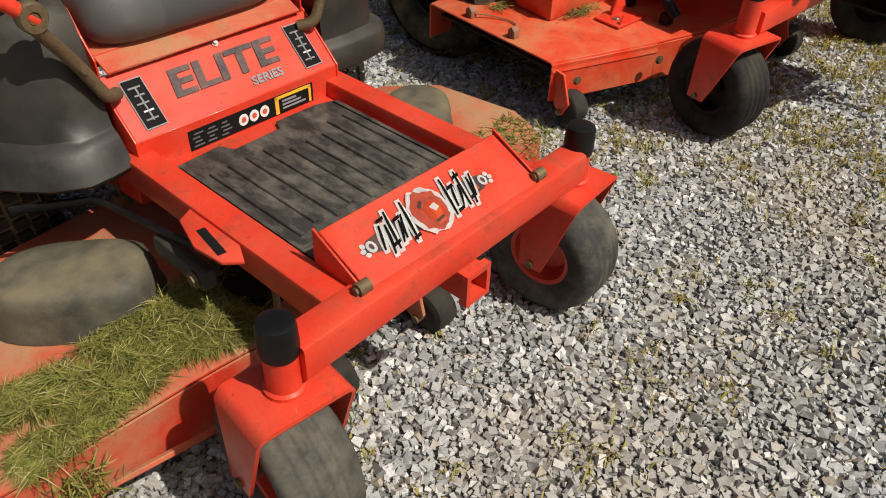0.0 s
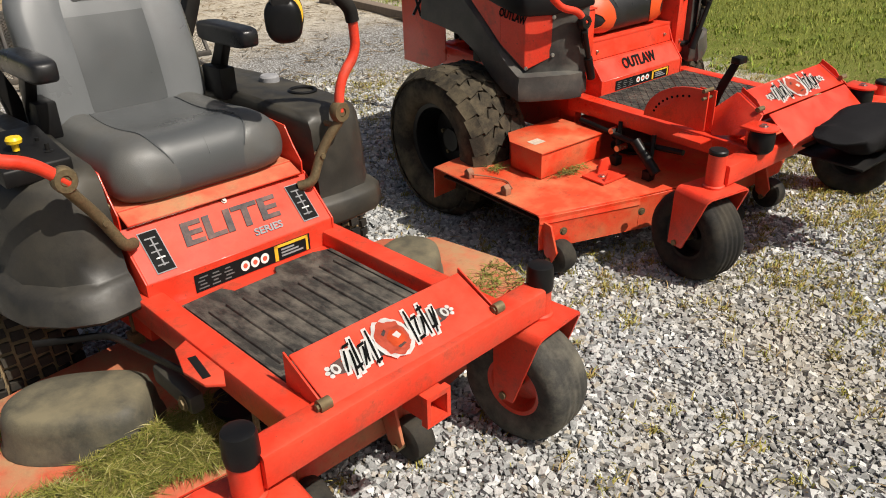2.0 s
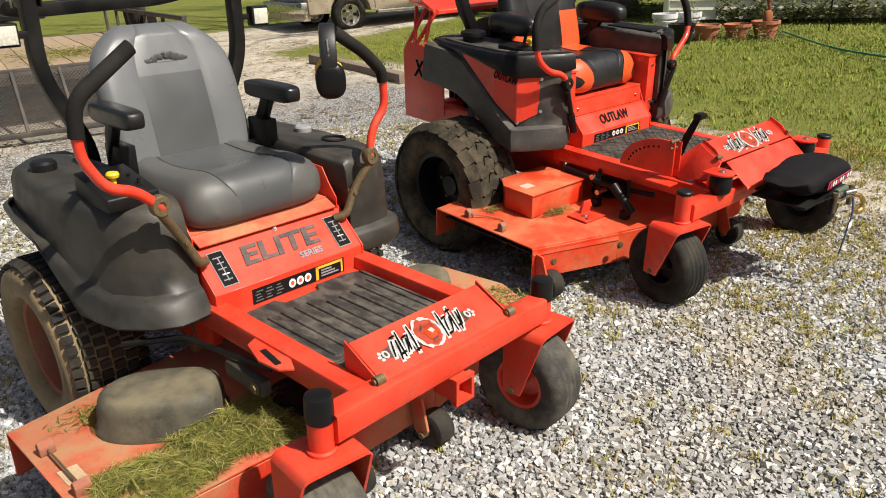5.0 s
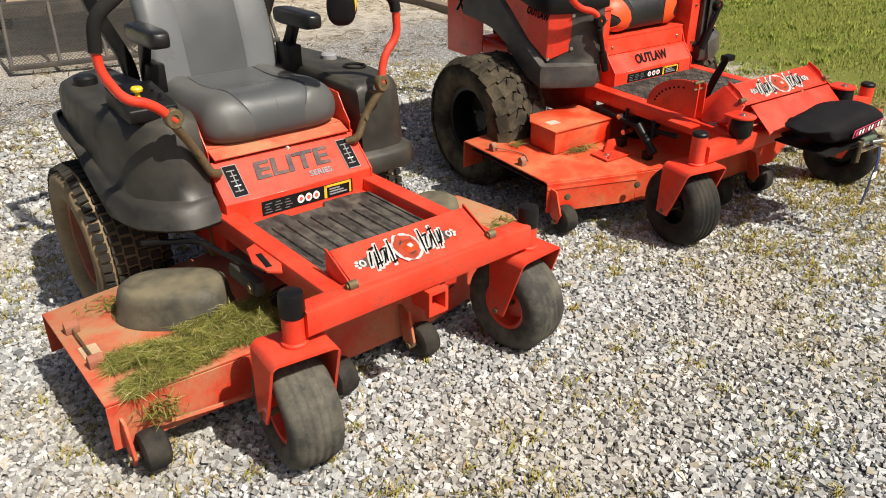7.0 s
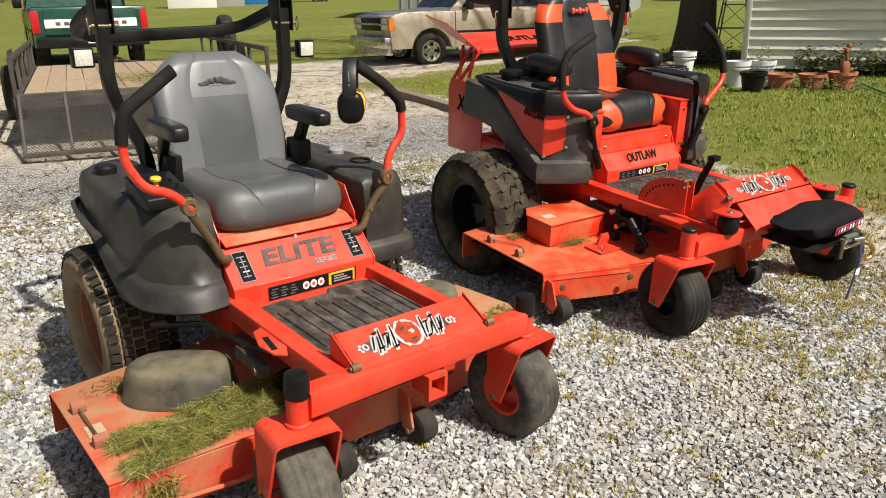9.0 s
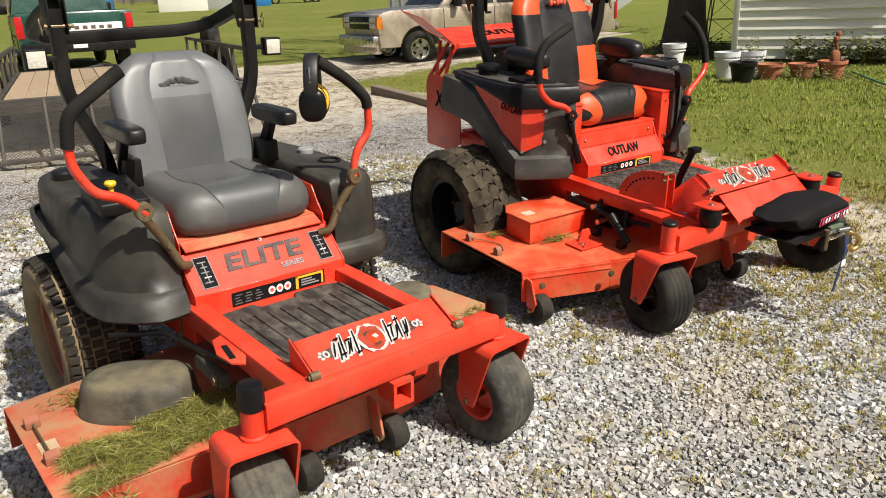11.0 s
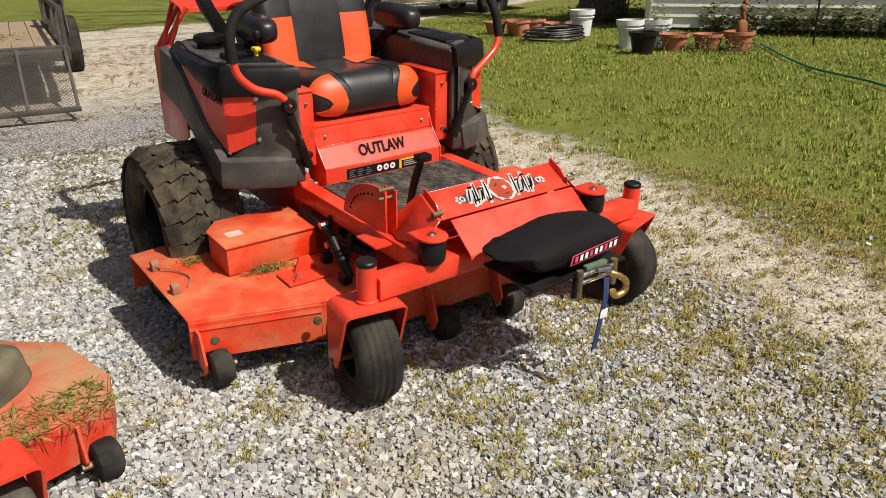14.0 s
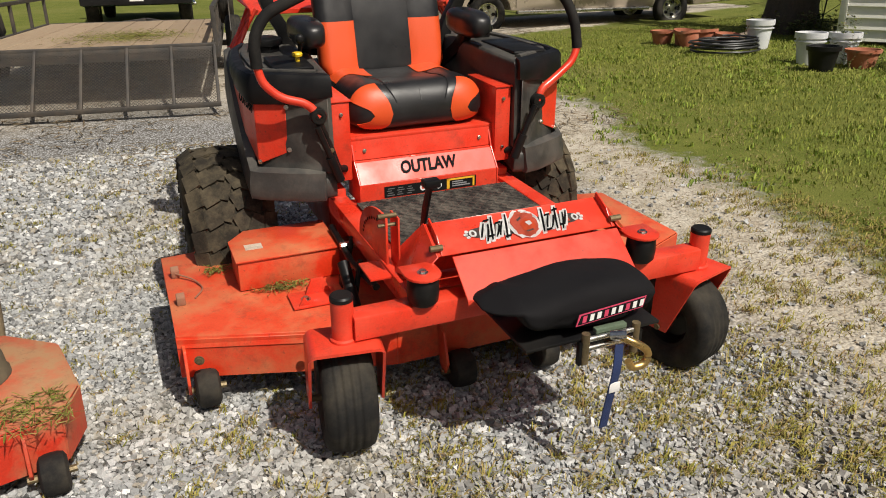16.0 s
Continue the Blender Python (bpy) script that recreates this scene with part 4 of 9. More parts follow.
def cushion(parent, mats, w, y0, y1, z0, z1, split=0.115):
    """Seat cushion with rounded sides: centre panel, two side bolsters, piping and an underside."""
    zm = z0 + 0.40 * (z1 - z0)

    def half(v):
        return w * (1 - 0.30 * max(0.0, 1 - v / 0.16) ** 2.6 - 0.10 * max(0.0, (v - 0.8) / 0.2) ** 2)

    def swell(f, v):
        # how full the upholstery is, falling to nothing round the edge
        a = (1 - min(1.0, abs(f)) ** 6.5) ** 0.5
        b = (1 - (1 - v / 0.16) ** 2.3) ** 0.5 if v < 0.16 else (1 - ((v - 0.90) / 0.10) ** 2) ** 0.5 if v > 0.90 else 1.0
        return a * b

    def top(f, v):
        dip = -0.018 * math.exp(-((v - 0.66) / 0.26) ** 2 - (f / 0.62) ** 4)
        rise = 0.010 * math.exp(-((v - 0.22) / 0.16) ** 2) + 0.008 * math.exp(-((abs(f) - 0.72) / 0.16) ** 2) * min(1.0, v * 3)
        return zm + (z1 - zm + dip + rise) * swell(f, v)

    def cells(k, n):
        t = k / n
        return 0.5 - 0.5 * math.cos(math.pi * t)

    def surf(fa, fb, name, material):
        bm = B()
        nx, ny = 14, 34
        up, low = [], []
        for i in range(nx + 1):
            t = i / nx if abs(fa) < 1 and abs(fb) < 1 else math.sin(math.pi / 2 * i / nx) if fb >= 1 else 1 - math.cos(math.pi / 2 * i / nx)
            f = fa + (fb - fa) * t
            seam = 0.004 if i in (0, nx) and abs(f) < 0.95 else 0.0
            ru, rl = [], []
            for j in range(ny + 1):
                v = cells(j, ny)
                x, y = f * half(v), y0 + (y1 - y0) * v
                ru.append(bm.verts.new((x, y, top(f, v) - seam * swell(f, v))))
                rl.append(bm.verts.new((x, y, zm - (zm - z0) * swell(f, v) ** 0.8)))
            up.append(ru)
            low.append(rl)
        for i in range(nx):
            for j in range(ny):
                bm.faces.new((up[i][j], up[i + 1][j], up[i + 1][j + 1], up[i][j + 1]))
                bm.faces.new((low[i][j], low[i][j + 1], low[i + 1][j + 1], low[i + 1][j]))
        bmesh.ops.remove_doubles(bm, verts=bm.verts[:], dist=0.0004)
        bmesh.ops.recalc_face_normals(bm, faces=bm.faces[:])
        return part(name, bm, material, parent, smooth=75)
    k = split / w
    surf(-k, k, "seat_cushion", mats[0])
    surf(-1, -k, "seat_bolster", mats[1])
    surf(k, 1, "seat_bolster", mats[1])
    for f in (-k, 0, k):
        bm = B()
        sweep(bm, [(f * half(v), y0 + (y1 - y0) * v, top(f, v) - 0.0025) for v in [cells(j, 26) for j in range(2, 25)]], ring(0.0028, 6))
        part("seat_piping", bm, mats[2], parent)
    def inset(f0, f1, va, vb, material, wrap=0.0):
        # a patch of other vinyl lying on the cushion, carried round its front edge where wrap says so
        way = [(va + (vb - va) * (1 - j / 12), 1) for j in range(13)] + ([(wrap * j / 5, -1) for j in range(1, 6)] if wrap else [])
        bm = B()
        g = []
        for i in range(9):
            f = f0 + (f1 - f0) * i / 8
            col = []
            for v, side in way:
                z = top(f, v) if side > 0 else zm - (zm - z0) * swell(f, v) ** 0.8
                fwd = max(0.0, 1 - v / 0.16)
                col.append(bm.verts.new((f * half(v) * (1 + 0.012 * fwd), y0 + (y1 - y0) * v - 0.004 * fwd, z + side * 0.0035 * (1 - 0.6 * fwd))))
            g.append(col)
        for ca, cb in zip(g, g[1:]):
            for j in range(len(way) - 1):
                bm.faces.new((ca[j], ca[j + 1], cb[j + 1], cb[j]))
        bmesh.ops.recalc_face_normals(bm, faces=bm.faces[:])
        bmesh.ops.solidify(bm, geom=bm.faces[:], thickness=0.002)
        part("seat_inset", bm, material, parent, "orange-red vinyl inset", smooth=60)
    return inset


cushion(A, (VINYL_DARK, VINYL_WORN, VINYL_DARK), 0.284, 0.862, 1.40, 0.630, 0.786, 0.150)


def backrest(parent, mats, w, base, top, lean, thick, split, blocks=None):
    """A shaped backrest: wide below, rounded above, with side wings that come forward."""
    (by, bz), (ty, tz) = base, top
    H = tz - bz

    def half(v):
        if v < 0.12:
            return w * (0.80 + 0.20 * (v / 0.12) ** 0.5)
        if v < 0.6:
            return w
        return w * (1 - 0.52 * ((v - 0.6) / 0.4) ** 2.9)

    def yline(v):
        return by + (ty - by) * v - 0.02 * math.sin(math.pi * v)

    def panel(f0, f1, v0, v1, name, material, label="", puff=0.0):
        bm = B()
        nu, nv = 8, 22
        F, K = [], []
        for i in range(nu + 1):
            f = f0 + (f1 - f0) * i / nu
            fr, bk = [], []
            for j in range(nv + 1):
                v = v0 + (v1 - v0) * j / nv
                hw = half(v)
                x = f * hw
                wing = -0.050 * abs(f) ** 3 * (1 - 0.6 * v)
                edge = (1 - min(1, abs(f)) ** 6) ** 0.5 if abs(f) < 1 else 0
                ev = min(1, ((1 - v) / 0.06) ** 0.5) if v > 0.94 else min(1, ((v + 0.001) / 0.05) ** 0.5) if v < 0.05 else 1
                seam = 0.006 if i in (0, nu) and abs(f) < 0.95 else 0
                d = thick * (0.25 + 0.75 * edge * ev) + puff
                fr.append(bm.verts.new((x, yline(v) + wing - d + seam + thick, bz + H * v)))
                bk.append(bm.verts.new((x, yline(v) + wing * 0.4 + thick, bz + H * v)))
            F.append(fr)
            K.append(bk)
        for i in range(nu):
            for j in range(nv):
                bm.faces.new((F[i][j], F[i][j + 1], F[i + 1][j + 1], F[i + 1][j]))
                bm.faces.new((K[i][j], K[i + 1][j], K[i + 1][j + 1], K[i][j + 1]))
        for i in range(nu):
            bm.faces.new((F[i][0], F[i + 1][0], K[i + 1][0], K[i][0]))
            bm.faces.new((F[i][nv], K[i][nv], K[i + 1][nv], F[i + 1][nv]))
        for j in range(nv):
            bm.faces.new((F[0][j], K[0][j], K[0][j + 1], F[0][j + 1]))
            bm.faces.new((F[nu][j], F[nu][j + 1], K[nu][j + 1], K[nu][j]))
        bmesh.ops.recalc_face_normals(bm, faces=bm.faces[:])
        return part(name, bm, material, parent, label, smooth=60)
    for f0, f1, v0, v1, name, mi in blocks:
        panel(f0, f1, v0, v1, name, mats[mi])
    bm = B()
    loft(bm, [[(half(v) * math.cos(a) * 0.97, yline(v) + thick * 0.95 + max(0, math.sin(a)) * 0.03, bz + H * v) for a in [2 * math.pi * k / 24 for k in range(24)]] for v in [0.02 + 0.96 * j / 16 for j in range(17)]])
    part("back_shell", bm, BLACK, parent, smooth=60)
    return half, yline


S0 = 0.46
backrest(A, (VINYL_DARK, VINYL), 0.280, (1.345, 0.735), (1.50, 1.195), 0, 0.075, S0,
         [(-1, -S0, 0, 1, "back_bolster", 1), (S0, 1, 0, 1, "back_bolster", 1), (-S0, S0, 0, 0.66, "back_panel", 0), (-S0, S0, 0.66, 1, "back_headband", 1)])
bm = B()
rng = random.Random(12)
for i in range(13):
    cx, cz, rr = -0.078 + 0.013 * i, 1.088 + 0.012 * math.cos((i - 6) * 0.35) + rng.uniform(-0.006, 0.006), rng.uniform(0.008, 0.016)
    blob(bm, (cx - rr, 1.444, cz - rr * 0.8), (cx + rr, 1.452 + 0.001 * rng.random(), cz + rr * 0.8), n=(10, 6))
box(bm, (-0.085, 1.445, 1.073), (0.085, 1.4515, 1.078), 0.002)
part("seat_emblem", bm, VINYL_DARK, A, "small embossed emblem on the backrest")
# armrests
for s in (-1, 1):
    bm = B()
    blob(bm, (s * 0.32 - 0.040, 1.09, 0.930), (s * 0.32 + 0.040, 1.40, 0.992), p=5.0)
    arm = part("armrest", bm, VINYL_BLACK, A, "black padded armrest")
    bm = B()
    bar(bm, [(s * 0.30, 1.36, 0.77), (s * 0.32, 1.32, 0.86), (s * 0.32, 1.27, 0.940)], 0.035, 0.05)
    box(bm, (s * 0.30 - 0.03, 1.24, 0.76), (s * 0.30 + 0.03, 1.36, 0.86), 0.006)
    part("armrest_bracket", bm, BLACK, arm)


def console(parent, s, material, zt=0.775, boxy=False):
    """One moulded fender: flat top, rounded front corner, skirt over the tyre."""
    # outline in plan for three heights, drawn from the inner front corner round the outside to the inner rear corner
    def outline(z):
        k = (z - 0.40) / (zt - 0.40)
        fl = 0.020 * (1 - k) ** 2 * (1 if z < 0.5 else 0.6)
        fr = 0.86 - 0.07 * (1 - k) - (0.02 if z < 0.47 else 0)
        if boxy:
            fr = 0.840 - 0.018 * (1 - k)
            return [(0.335, fr - 0.01), (0.42, fr - 0.015), (0.525, fr - 0.002), (0.580 + fl, fr + 0.055), (0.600 + fl, fr + 0.20), (0.61 + fl, 1.25), (0.60 + fl * 0.5, 1.48), (0.575, 1.66), (0.50, 1.74), (0.335, 1.74)]
        pts = [(0.335, fr - 0.02), (0.42, fr - 0.035), (0.50, fr + 0.01), (0.56 + fl, fr + 0.10), (0.595 + fl, fr + 0.24), (0.61 + fl, 1.25), (0.60 + fl * 0.5, 1.48), (0.575, 1.66), (0.50, 1.74), (0.335, 1.74)]
        return pts
    bm = B()
    zs = [(0.440, 0.022), (0.450, 0.030), (0.503, 0.028), (0.513, 0.020), (0.525, 0.002), (0.64, 0.0), (zt - 0.045, -0.006), (zt - 0.015, -0.018), (zt, -0.045)]
    rings = []
    for z, grow in zs:
        o = outline(z)
        r = []
        for i, (x, y) in enumerate(o):
            gx = grow if 0 < i < len(o) - 1 else 0
            zz = z
            # the skirt rises over the tyre
            if z < 0.62 and y > 1.02:
                lift = min(1.0, (y - 1.02) / 0.30)
                zz = z + (0.645 - z) * (lift ** 0.7) * (0.98 if z < 0.5 else 0.9)
            r.append((s * (x + gx * (1 if x > 0.4 else 0)), y - (grow if y < 1.0 else -grow * 0.4), zz))
        rings.append([Vector(p) for p in r])
    vs = [[bm.verts.new(p) for p in r] for r in rings]
    n = len(vs[0])
    for ra, rb in zip(vs, vs[1:]):
        for j in range(n - 1):
            bm.faces.new((ra[j], ra[j + 1], rb[j + 1], rb[j]))
    bm.faces.new(vs[-1])
    # inner wall
    for ra, rb in zip(vs, vs[1:]):
        bm.faces.new((ra[0], rb[0], rb[n - 1], ra[n - 1]))
    bmesh.ops.remove_doubles(bm, verts=bm.verts[:], dist=0.0005)
    bmesh.ops.recalc_face_normals(bm, faces=bm.faces[:])
    bmesh.ops.subdivide_edges(bm, edges=bm.edges[:], cuts=1, use_grid_fill=True, smooth=0.12)
    ob = part("fender", bm, material, parent, "moulded dark grey plastic fender, dusty", smooth=50)
    md = ob.modifiers.new("solid", "SOLIDIFY")
    md.thickness, md.offset = 0.008, -1
    return ob


for s in (-1, 1):
    console(A, s, PLASTIC, boxy=s > 0)
# control box on the right fender with switch, key and yellow knob; tank and cup holder on the left
bm = B()
prism(bm, [(0.89, 0.765), (0.89, 0.805), (1.12, 0.842), (1.12, 0.765)], "x", -0.545, -0.375, 0.006)
cb = part("control_box", bm, BLACK, A)
bm = B()
lathe(bm, [(0, 0.0), (0.009, 0.0), (0.009, 0.016), (0.019, 0.019), (0.021, 0.027), (0.017, 0.033), (0, 0.033)], Matrix.Translation((-0.475, 0.985, 0.822)), 20)
part("blade_knob", bm, YELLOW, cb, "yellow push-pull knob")
for x, y in ((-0.41, 0.95), (-0.41, 1.02), (-0.50, 1.07)):
    bm = B()
    lathe(bm, [(0, 0), (0.013, 0), (0.013, 0.012), (0.006, 0.014), (0.006, 0.03), (0, 0.03)], Matrix.Translation((x, y, 0.803)), 12)
    part("switch", bm, BLACK_STEEL, cb)
bm = B()
lathe(bm, [(0.042, 0.0), (0.050, 0.004), (0.052, 0.010), (0.046, 0.014), (0.040, 0.010), (0.038, -0.05), (0, -0.05)], Matrix.Translation((0.495, 1.09, 0.772)), 24)
part("cup_holder", bm, BLACK, A)
bm = B()
lathe(bm, [(0, 0), (0.036, 0), (0.036, 0.018), (0.030, 0.024), (0, 0.024)], Matrix.Translation((0.50, 1.30, 0.774)), 20)
part("fuel_cap", bm, PRINT_GREY, A, "pale grey cap on the fender")
bm = B()
lathe(bm, [(0, 0), (0.045, 0), (0.045, 0.028), (0.036, 0.036), (0, 0.036)], Matrix.Translation((-0.50, 1.50, 0.77)), 20)
part("fuel_cap", bm, BLACK, A)


def lever(parent, s, piv, base, red, grip, paint, link, r=0.0155):
    lv = part("steering_lever", tube(B(), [(s * x, y, z) for x, y, z in red], r, 0.05, up=(0, 1, 0)), paint, parent, "red steel steering lever with black foam grip")
    part("foam_grip", tube(B(), [(s * x, y, z) for x, y, z in grip], r * 1.35, 0.06, up=(0, 1, 0)), FOAM, lv)
    bm = B()
    tube(bm, [(s * (base[0] - 0.035), base[1] + 0.03, base[2] - 0.02), (s * base[0], base[1], base[2] - 0.01), (s * (base[0] + 0.45 * (piv[0] - base[0])), base[1], base[2] + 0.45 * (piv[2] - base[2])), (s * piv[0], piv[1], piv[2] - 0.022)], 0.0150, 0.05, up=(0, 1, 0))
    lathe(bm, [(0.013, -0.017), (0.027, -0.017), (0.031, -0.010), (0.031, 0.010), (0.027, 0.017), (0.013, 0.017), (0.013, -0.017)], Matrix.Translation((s * piv[0], piv[1], piv[2])) @ Matrix.Rotation(radians(90), 4, "X"), 22)
    lathe(bm, [(0, -0.011), (0.0115, -0.011), (0.0115, 0.014), (0, 0.014)], Matrix.Translation((s * piv[0], piv[1], piv[2])) @ Matrix.Rotation(radians(90), 4, "X"), 12)
    part("lever_link", bm, link, lv)
    for k in (0.35, 0.8):
        bm = B()
        p = Vector((s * (base[0] + k * (piv[0] - base[0])), base[1], base[2] + k * (piv[2] - base[2])))
        rod(bm, p - Vector((0, 0.02, 0)), p + Vector((0, 0.02, 0)), 0.009, 6)
        part("lever_bolt", bm, BRASS, lv)


lever(A, -1, (0.45, 0.75, 0.80), (0.33, 0.78, 0.60), [(0.44, 0.75, 0.79), (0.515, 0.75, 0.855), (0.595, 0.75, 0.875), (0.648, 0.75, 0.96), (0.652, 0.75, 1.02)],
      [(0.652, 0.75, 1.015), (0.642, 0.75, 1.105), (0.46, 0.76, 1.215)], RED_B, BRASS)
lever(A, 1, (0.405, 0.77, 0.785), (0.30, 0.80, 0.60), [(0.405, 0.77, 0.785), (0.41, 0.77, 0.84), (0.43, 0.77, 0.885), (0.488, 0.77, 0.94), (0.482, 0.77, 1.03)],
      [(0.482, 0.77, 1.025), (0.475, 0.77, 1.06), (0.40, 0.77, 1.125), (0.265, 0.775, 1.200)], RED_B, BRASS)
# folding roll bar
for s in (-1, 1):
    bm = B()
    bar(bm, [(s * 0.285, 1.60, 0.50), (s * 0.285, 1.60, 0.80), (s * 0.415, 1.60, 1.06), (s * 0.410, 1.60, 1.36)], 0.052, 0.052, 0.08, up=(0, 1, 0))
    post = part("roll_bar_post", bm, BLACK_STEEL, A)
    bm = B()
    for dx in (-0.032, 0.032):
        prism(bm, [(1.555, 1.27), (1.555, 1.395), (1.66, 1.395), (1.66, 1.35), (1.625, 1.27)], "x", s * 0.410 + dx - 0.003, s * 0.410 + dx + 0.003, 0.001)
    box(bm, (s * 0.410 - 0.034, 1.555, 1.392), (s * 0.410 + 0.034, 1.66, 1.399), 0.001)
    part("hinge_bracket", bm, BLACK_STEEL, post)
    bm = B()
    rod(bm, (s * 0.410 - 0.05, 1.58, 1.30), (s * 0.410 + 0.06, 1.58, 1.30), 0.008, 8)
    tube(bm, [(s * 0.47, 1.58, 1.30), (s * 0.478, 1.57, 1.335), (s * 0.478, 1.56, 1.30), (s * 0.472, 1.57, 1.262), (s * 0.47, 1.58, 1.30)], 0.003, 0.02, 6)
    part("lock_pin", bm, BRASS, post)
    # work lamp
    bm = B()
    box(bm, (s * 0.512 - 0.042, 1.555, 1.155), (s * 0.512 + 0.042, 1.60, 1.228), 0.006)
    lamp_ob = part("work_lamp", bm, BLACK, A, "square work lamp with a clear lens")
    bm = B()
    box(bm, (s * 0.512 - 0.034, 1.5505, 1.163), (s * 0.512 + 0.034, 1.556, 1.220), 0.002)
    part("lens", bm, LENS_GLASS, lamp_ob)
    bm = B()
    box(bm, (s * 0.44 - 0.035, 1.575, 1.18), (s * 0.44 + 0.04, 1.60, 1.20), 0.003)
    part("lamp_bracket", bm, BLACK_STEEL, lamp_ob)
bm = B()
bar(bm, [(-0.410, 1.60, 1.365), (-0.425, 1.76, 1.33), (-0.44, 1.93, 1.255), (-0.30, 1.96, 1.235), (0.25, 1.96, 1.25), (0.37, 1.90, 1.275), (0.410, 1.60, 1.365)], 0.050, 0.050, 0.09)
part("roll_bar_hoop", bm, BLACK_STEEL, A)

# rear wheels
for s in (-1, 1):
    lug_tyre(A, s * 0.565, 1.36, 0.292, 0.25, 0.165, s, RUBBER, MUDDY, MUDDY_RED, 26, "turf", "muddy rear wheel with a blocky turf tread")

# cutting deck
DK = [(-0.89, 0.285), (-0.89, 0.93), (-0.55, 0.98), (-0.2, 1.02), (0.35, 1.02), (0.70, 0.98), (0.85, 0.84), (0.888, 0.53), (0.83, 0.38), (0.45, 0.30), (0.2, 0.25), (-0.2, 0.25), (-0.45, 0.27)]
bm = B()
prism(bm, DK, "z", 0.243, 0.250, 0.002)
deck = part("deck_top", bm, RED_DECK, A, "dusty red steel deck with worn paint")


def skirt(name, pts, z0, z1, t, material, parent, closed=True, skip=()):
    n = len(pts)
    for i in range(n if closed else n - 1):
        if i in skip:
            continue
        a, b = Vector((*pts[i], 0)), Vector((*pts[(i + 1) % n], 0))
        bm = B()
        plate(bm, [a + Vector((0, 0, z0)), b + Vector((0, 0, z0)), b + Vector((0, 0, z1)), a + Vector((0, 0, z1))], t, 0.001)
        part(name, bm, material, parent)


skirt("deck_skirt", DK, 0.105, 0.243, 0.006, RED_DECK, A, skip=(0,))
bm = B()
plate(bm, [(-0.80, 0.265, 0.150), (-0.48, 0.215, 0.150), (-0.48, 0.232, 0.142), (-0.80, 0.282, 0.142)], 0.012)
part("deck_stiffener", bm, RED_DECK, A)
bm = B()
prism(bm, [(-0.86, 0.32), (-0.86, 0.90), (0.80, 0.92), (0.82, 0.40), (0.3, 0.26), (-0.3, 0.26)], "z", 0.195, 0.203, 0)
part("deck_baffle", bm, STEEL_UNDER, A)
bm = B()
for x in (-0.52, 0.02, 0.52):
    lathe(bm, [(0, 0.12), (0.03, 0.12), (0.03, 0.243), (0, 0.243)], Matrix.Translation((x, 0.60, 0)), 14)
    box(bm, (x - 0.23, 0.57, 0.113), (x + 0.23, 0.63, 0.119), 0.001, Matrix.Translation((x, 0.6, 0)) @ Matrix.Rotation(0.5 + x, 4, "Z") @ Matrix.Translation((-x, -0.6, 0)))
part("blade_set", bm, STEEL_UNDER, A)
# chute hinge on the deck edge
for i, (x, y) in enumerate(((-0.845, 0.50), (-0.845, 0.745))):
    bm = B()
    prism(bm, [(y - 0.016, 0.25), (y - 0.016, 0.275), (y, 0.292), (y + 0.016, 0.275), (y + 0.016, 0.25)], "x", x - 0.022, x + 0.022, 0.004)
    part("chute_hinge", bm, MUDDY_RED, A)
bm = B()
rod(bm, (-0.845, 0.52, 0.266), (-0.845, 0.73, 0.266), 0.0035, 8)
part("hinge_rod", bm, BRASS, A)
bm = B()
box(bm, (-0.862, 0.55, 0.2515), (-0.81, 0.63, 0.2525), 0)
part("peeling_label", bm, mat("torn_label", (0.50, 0.40, 0.28), 0.85, var=0.4, scale=40, dust=(0.42, 0.25, 0.12), dust_amt=0.7), A, "torn white label on the deck", smooth=0)


def belt_cover(parent, cx, cy, rot, w, l, z0, z1, material):
    bm = B()
    def ring_at(k, z):
        out = []
        for i in range(36):
            a = 2 * math.pi * i / 36
            c, sn = math.cos(a), math.sin(a)
            p = 4.0 if sn > 0 else 2.3
            rr = (abs(c) ** p + abs(sn) ** p) ** (-1 / p)
            out.append((c * rr * w * k, sn * rr * l * k, z))
        return out
    loft(bm, [ring_at(1.03, z0), ring_at(1.02, z0 + 0.012), ring_at(0.985, z0 + 0.02), ring_at(0.95, z0 + (z1 - z0) * 0.62), ring_at(0.90, z0 + (z1 - z0) * 0.86), ring_at(0.80, z0 + (z1 - z0) * 0.97), ring_at(0.55, z1)])
    bm.transform(Matrix.Translation((cx, cy, 0)) @ Matrix.Rotation(radians(rot), 4, "Z"))
    return part("belt_cover", bm, material, parent, "domed grey plastic belt cover", smooth=50)


belt_cover(A, -0.545, 0.655, -128, 0.118, 0.185, 0.251, 0.365, COVER)
belt_cover(A, 0.545, 0.66, 128, 0.118, 0.185, 0.251, 0.345, COVER)
# centre spindle and belt under the footwell
bm = B()
lathe(bm, [(0, 0.25), (0.085, 0.25), (0.085, 0.262), (0.07, 0.268), (0.07, 0.285), (0.085, 0.291), (0.085, 0.300), (0, 0.30)], Matrix.Translation((-0.22, 0.42, 0)), 28)
part("idler_pulley", bm, BLACK_STEEL, A)
bm = B()
lathe(bm, [(0, 0.25), (0.10, 0.25), (0.10, 0.262), (0.07, 0.27), (0.07, 0.30), (0.03, 0.33), (0, 0.33)], Matrix.Translation((0.0, 0.56, 0)), 28)
part("spindle_pulley", bm, BLACK_STEEL, A)
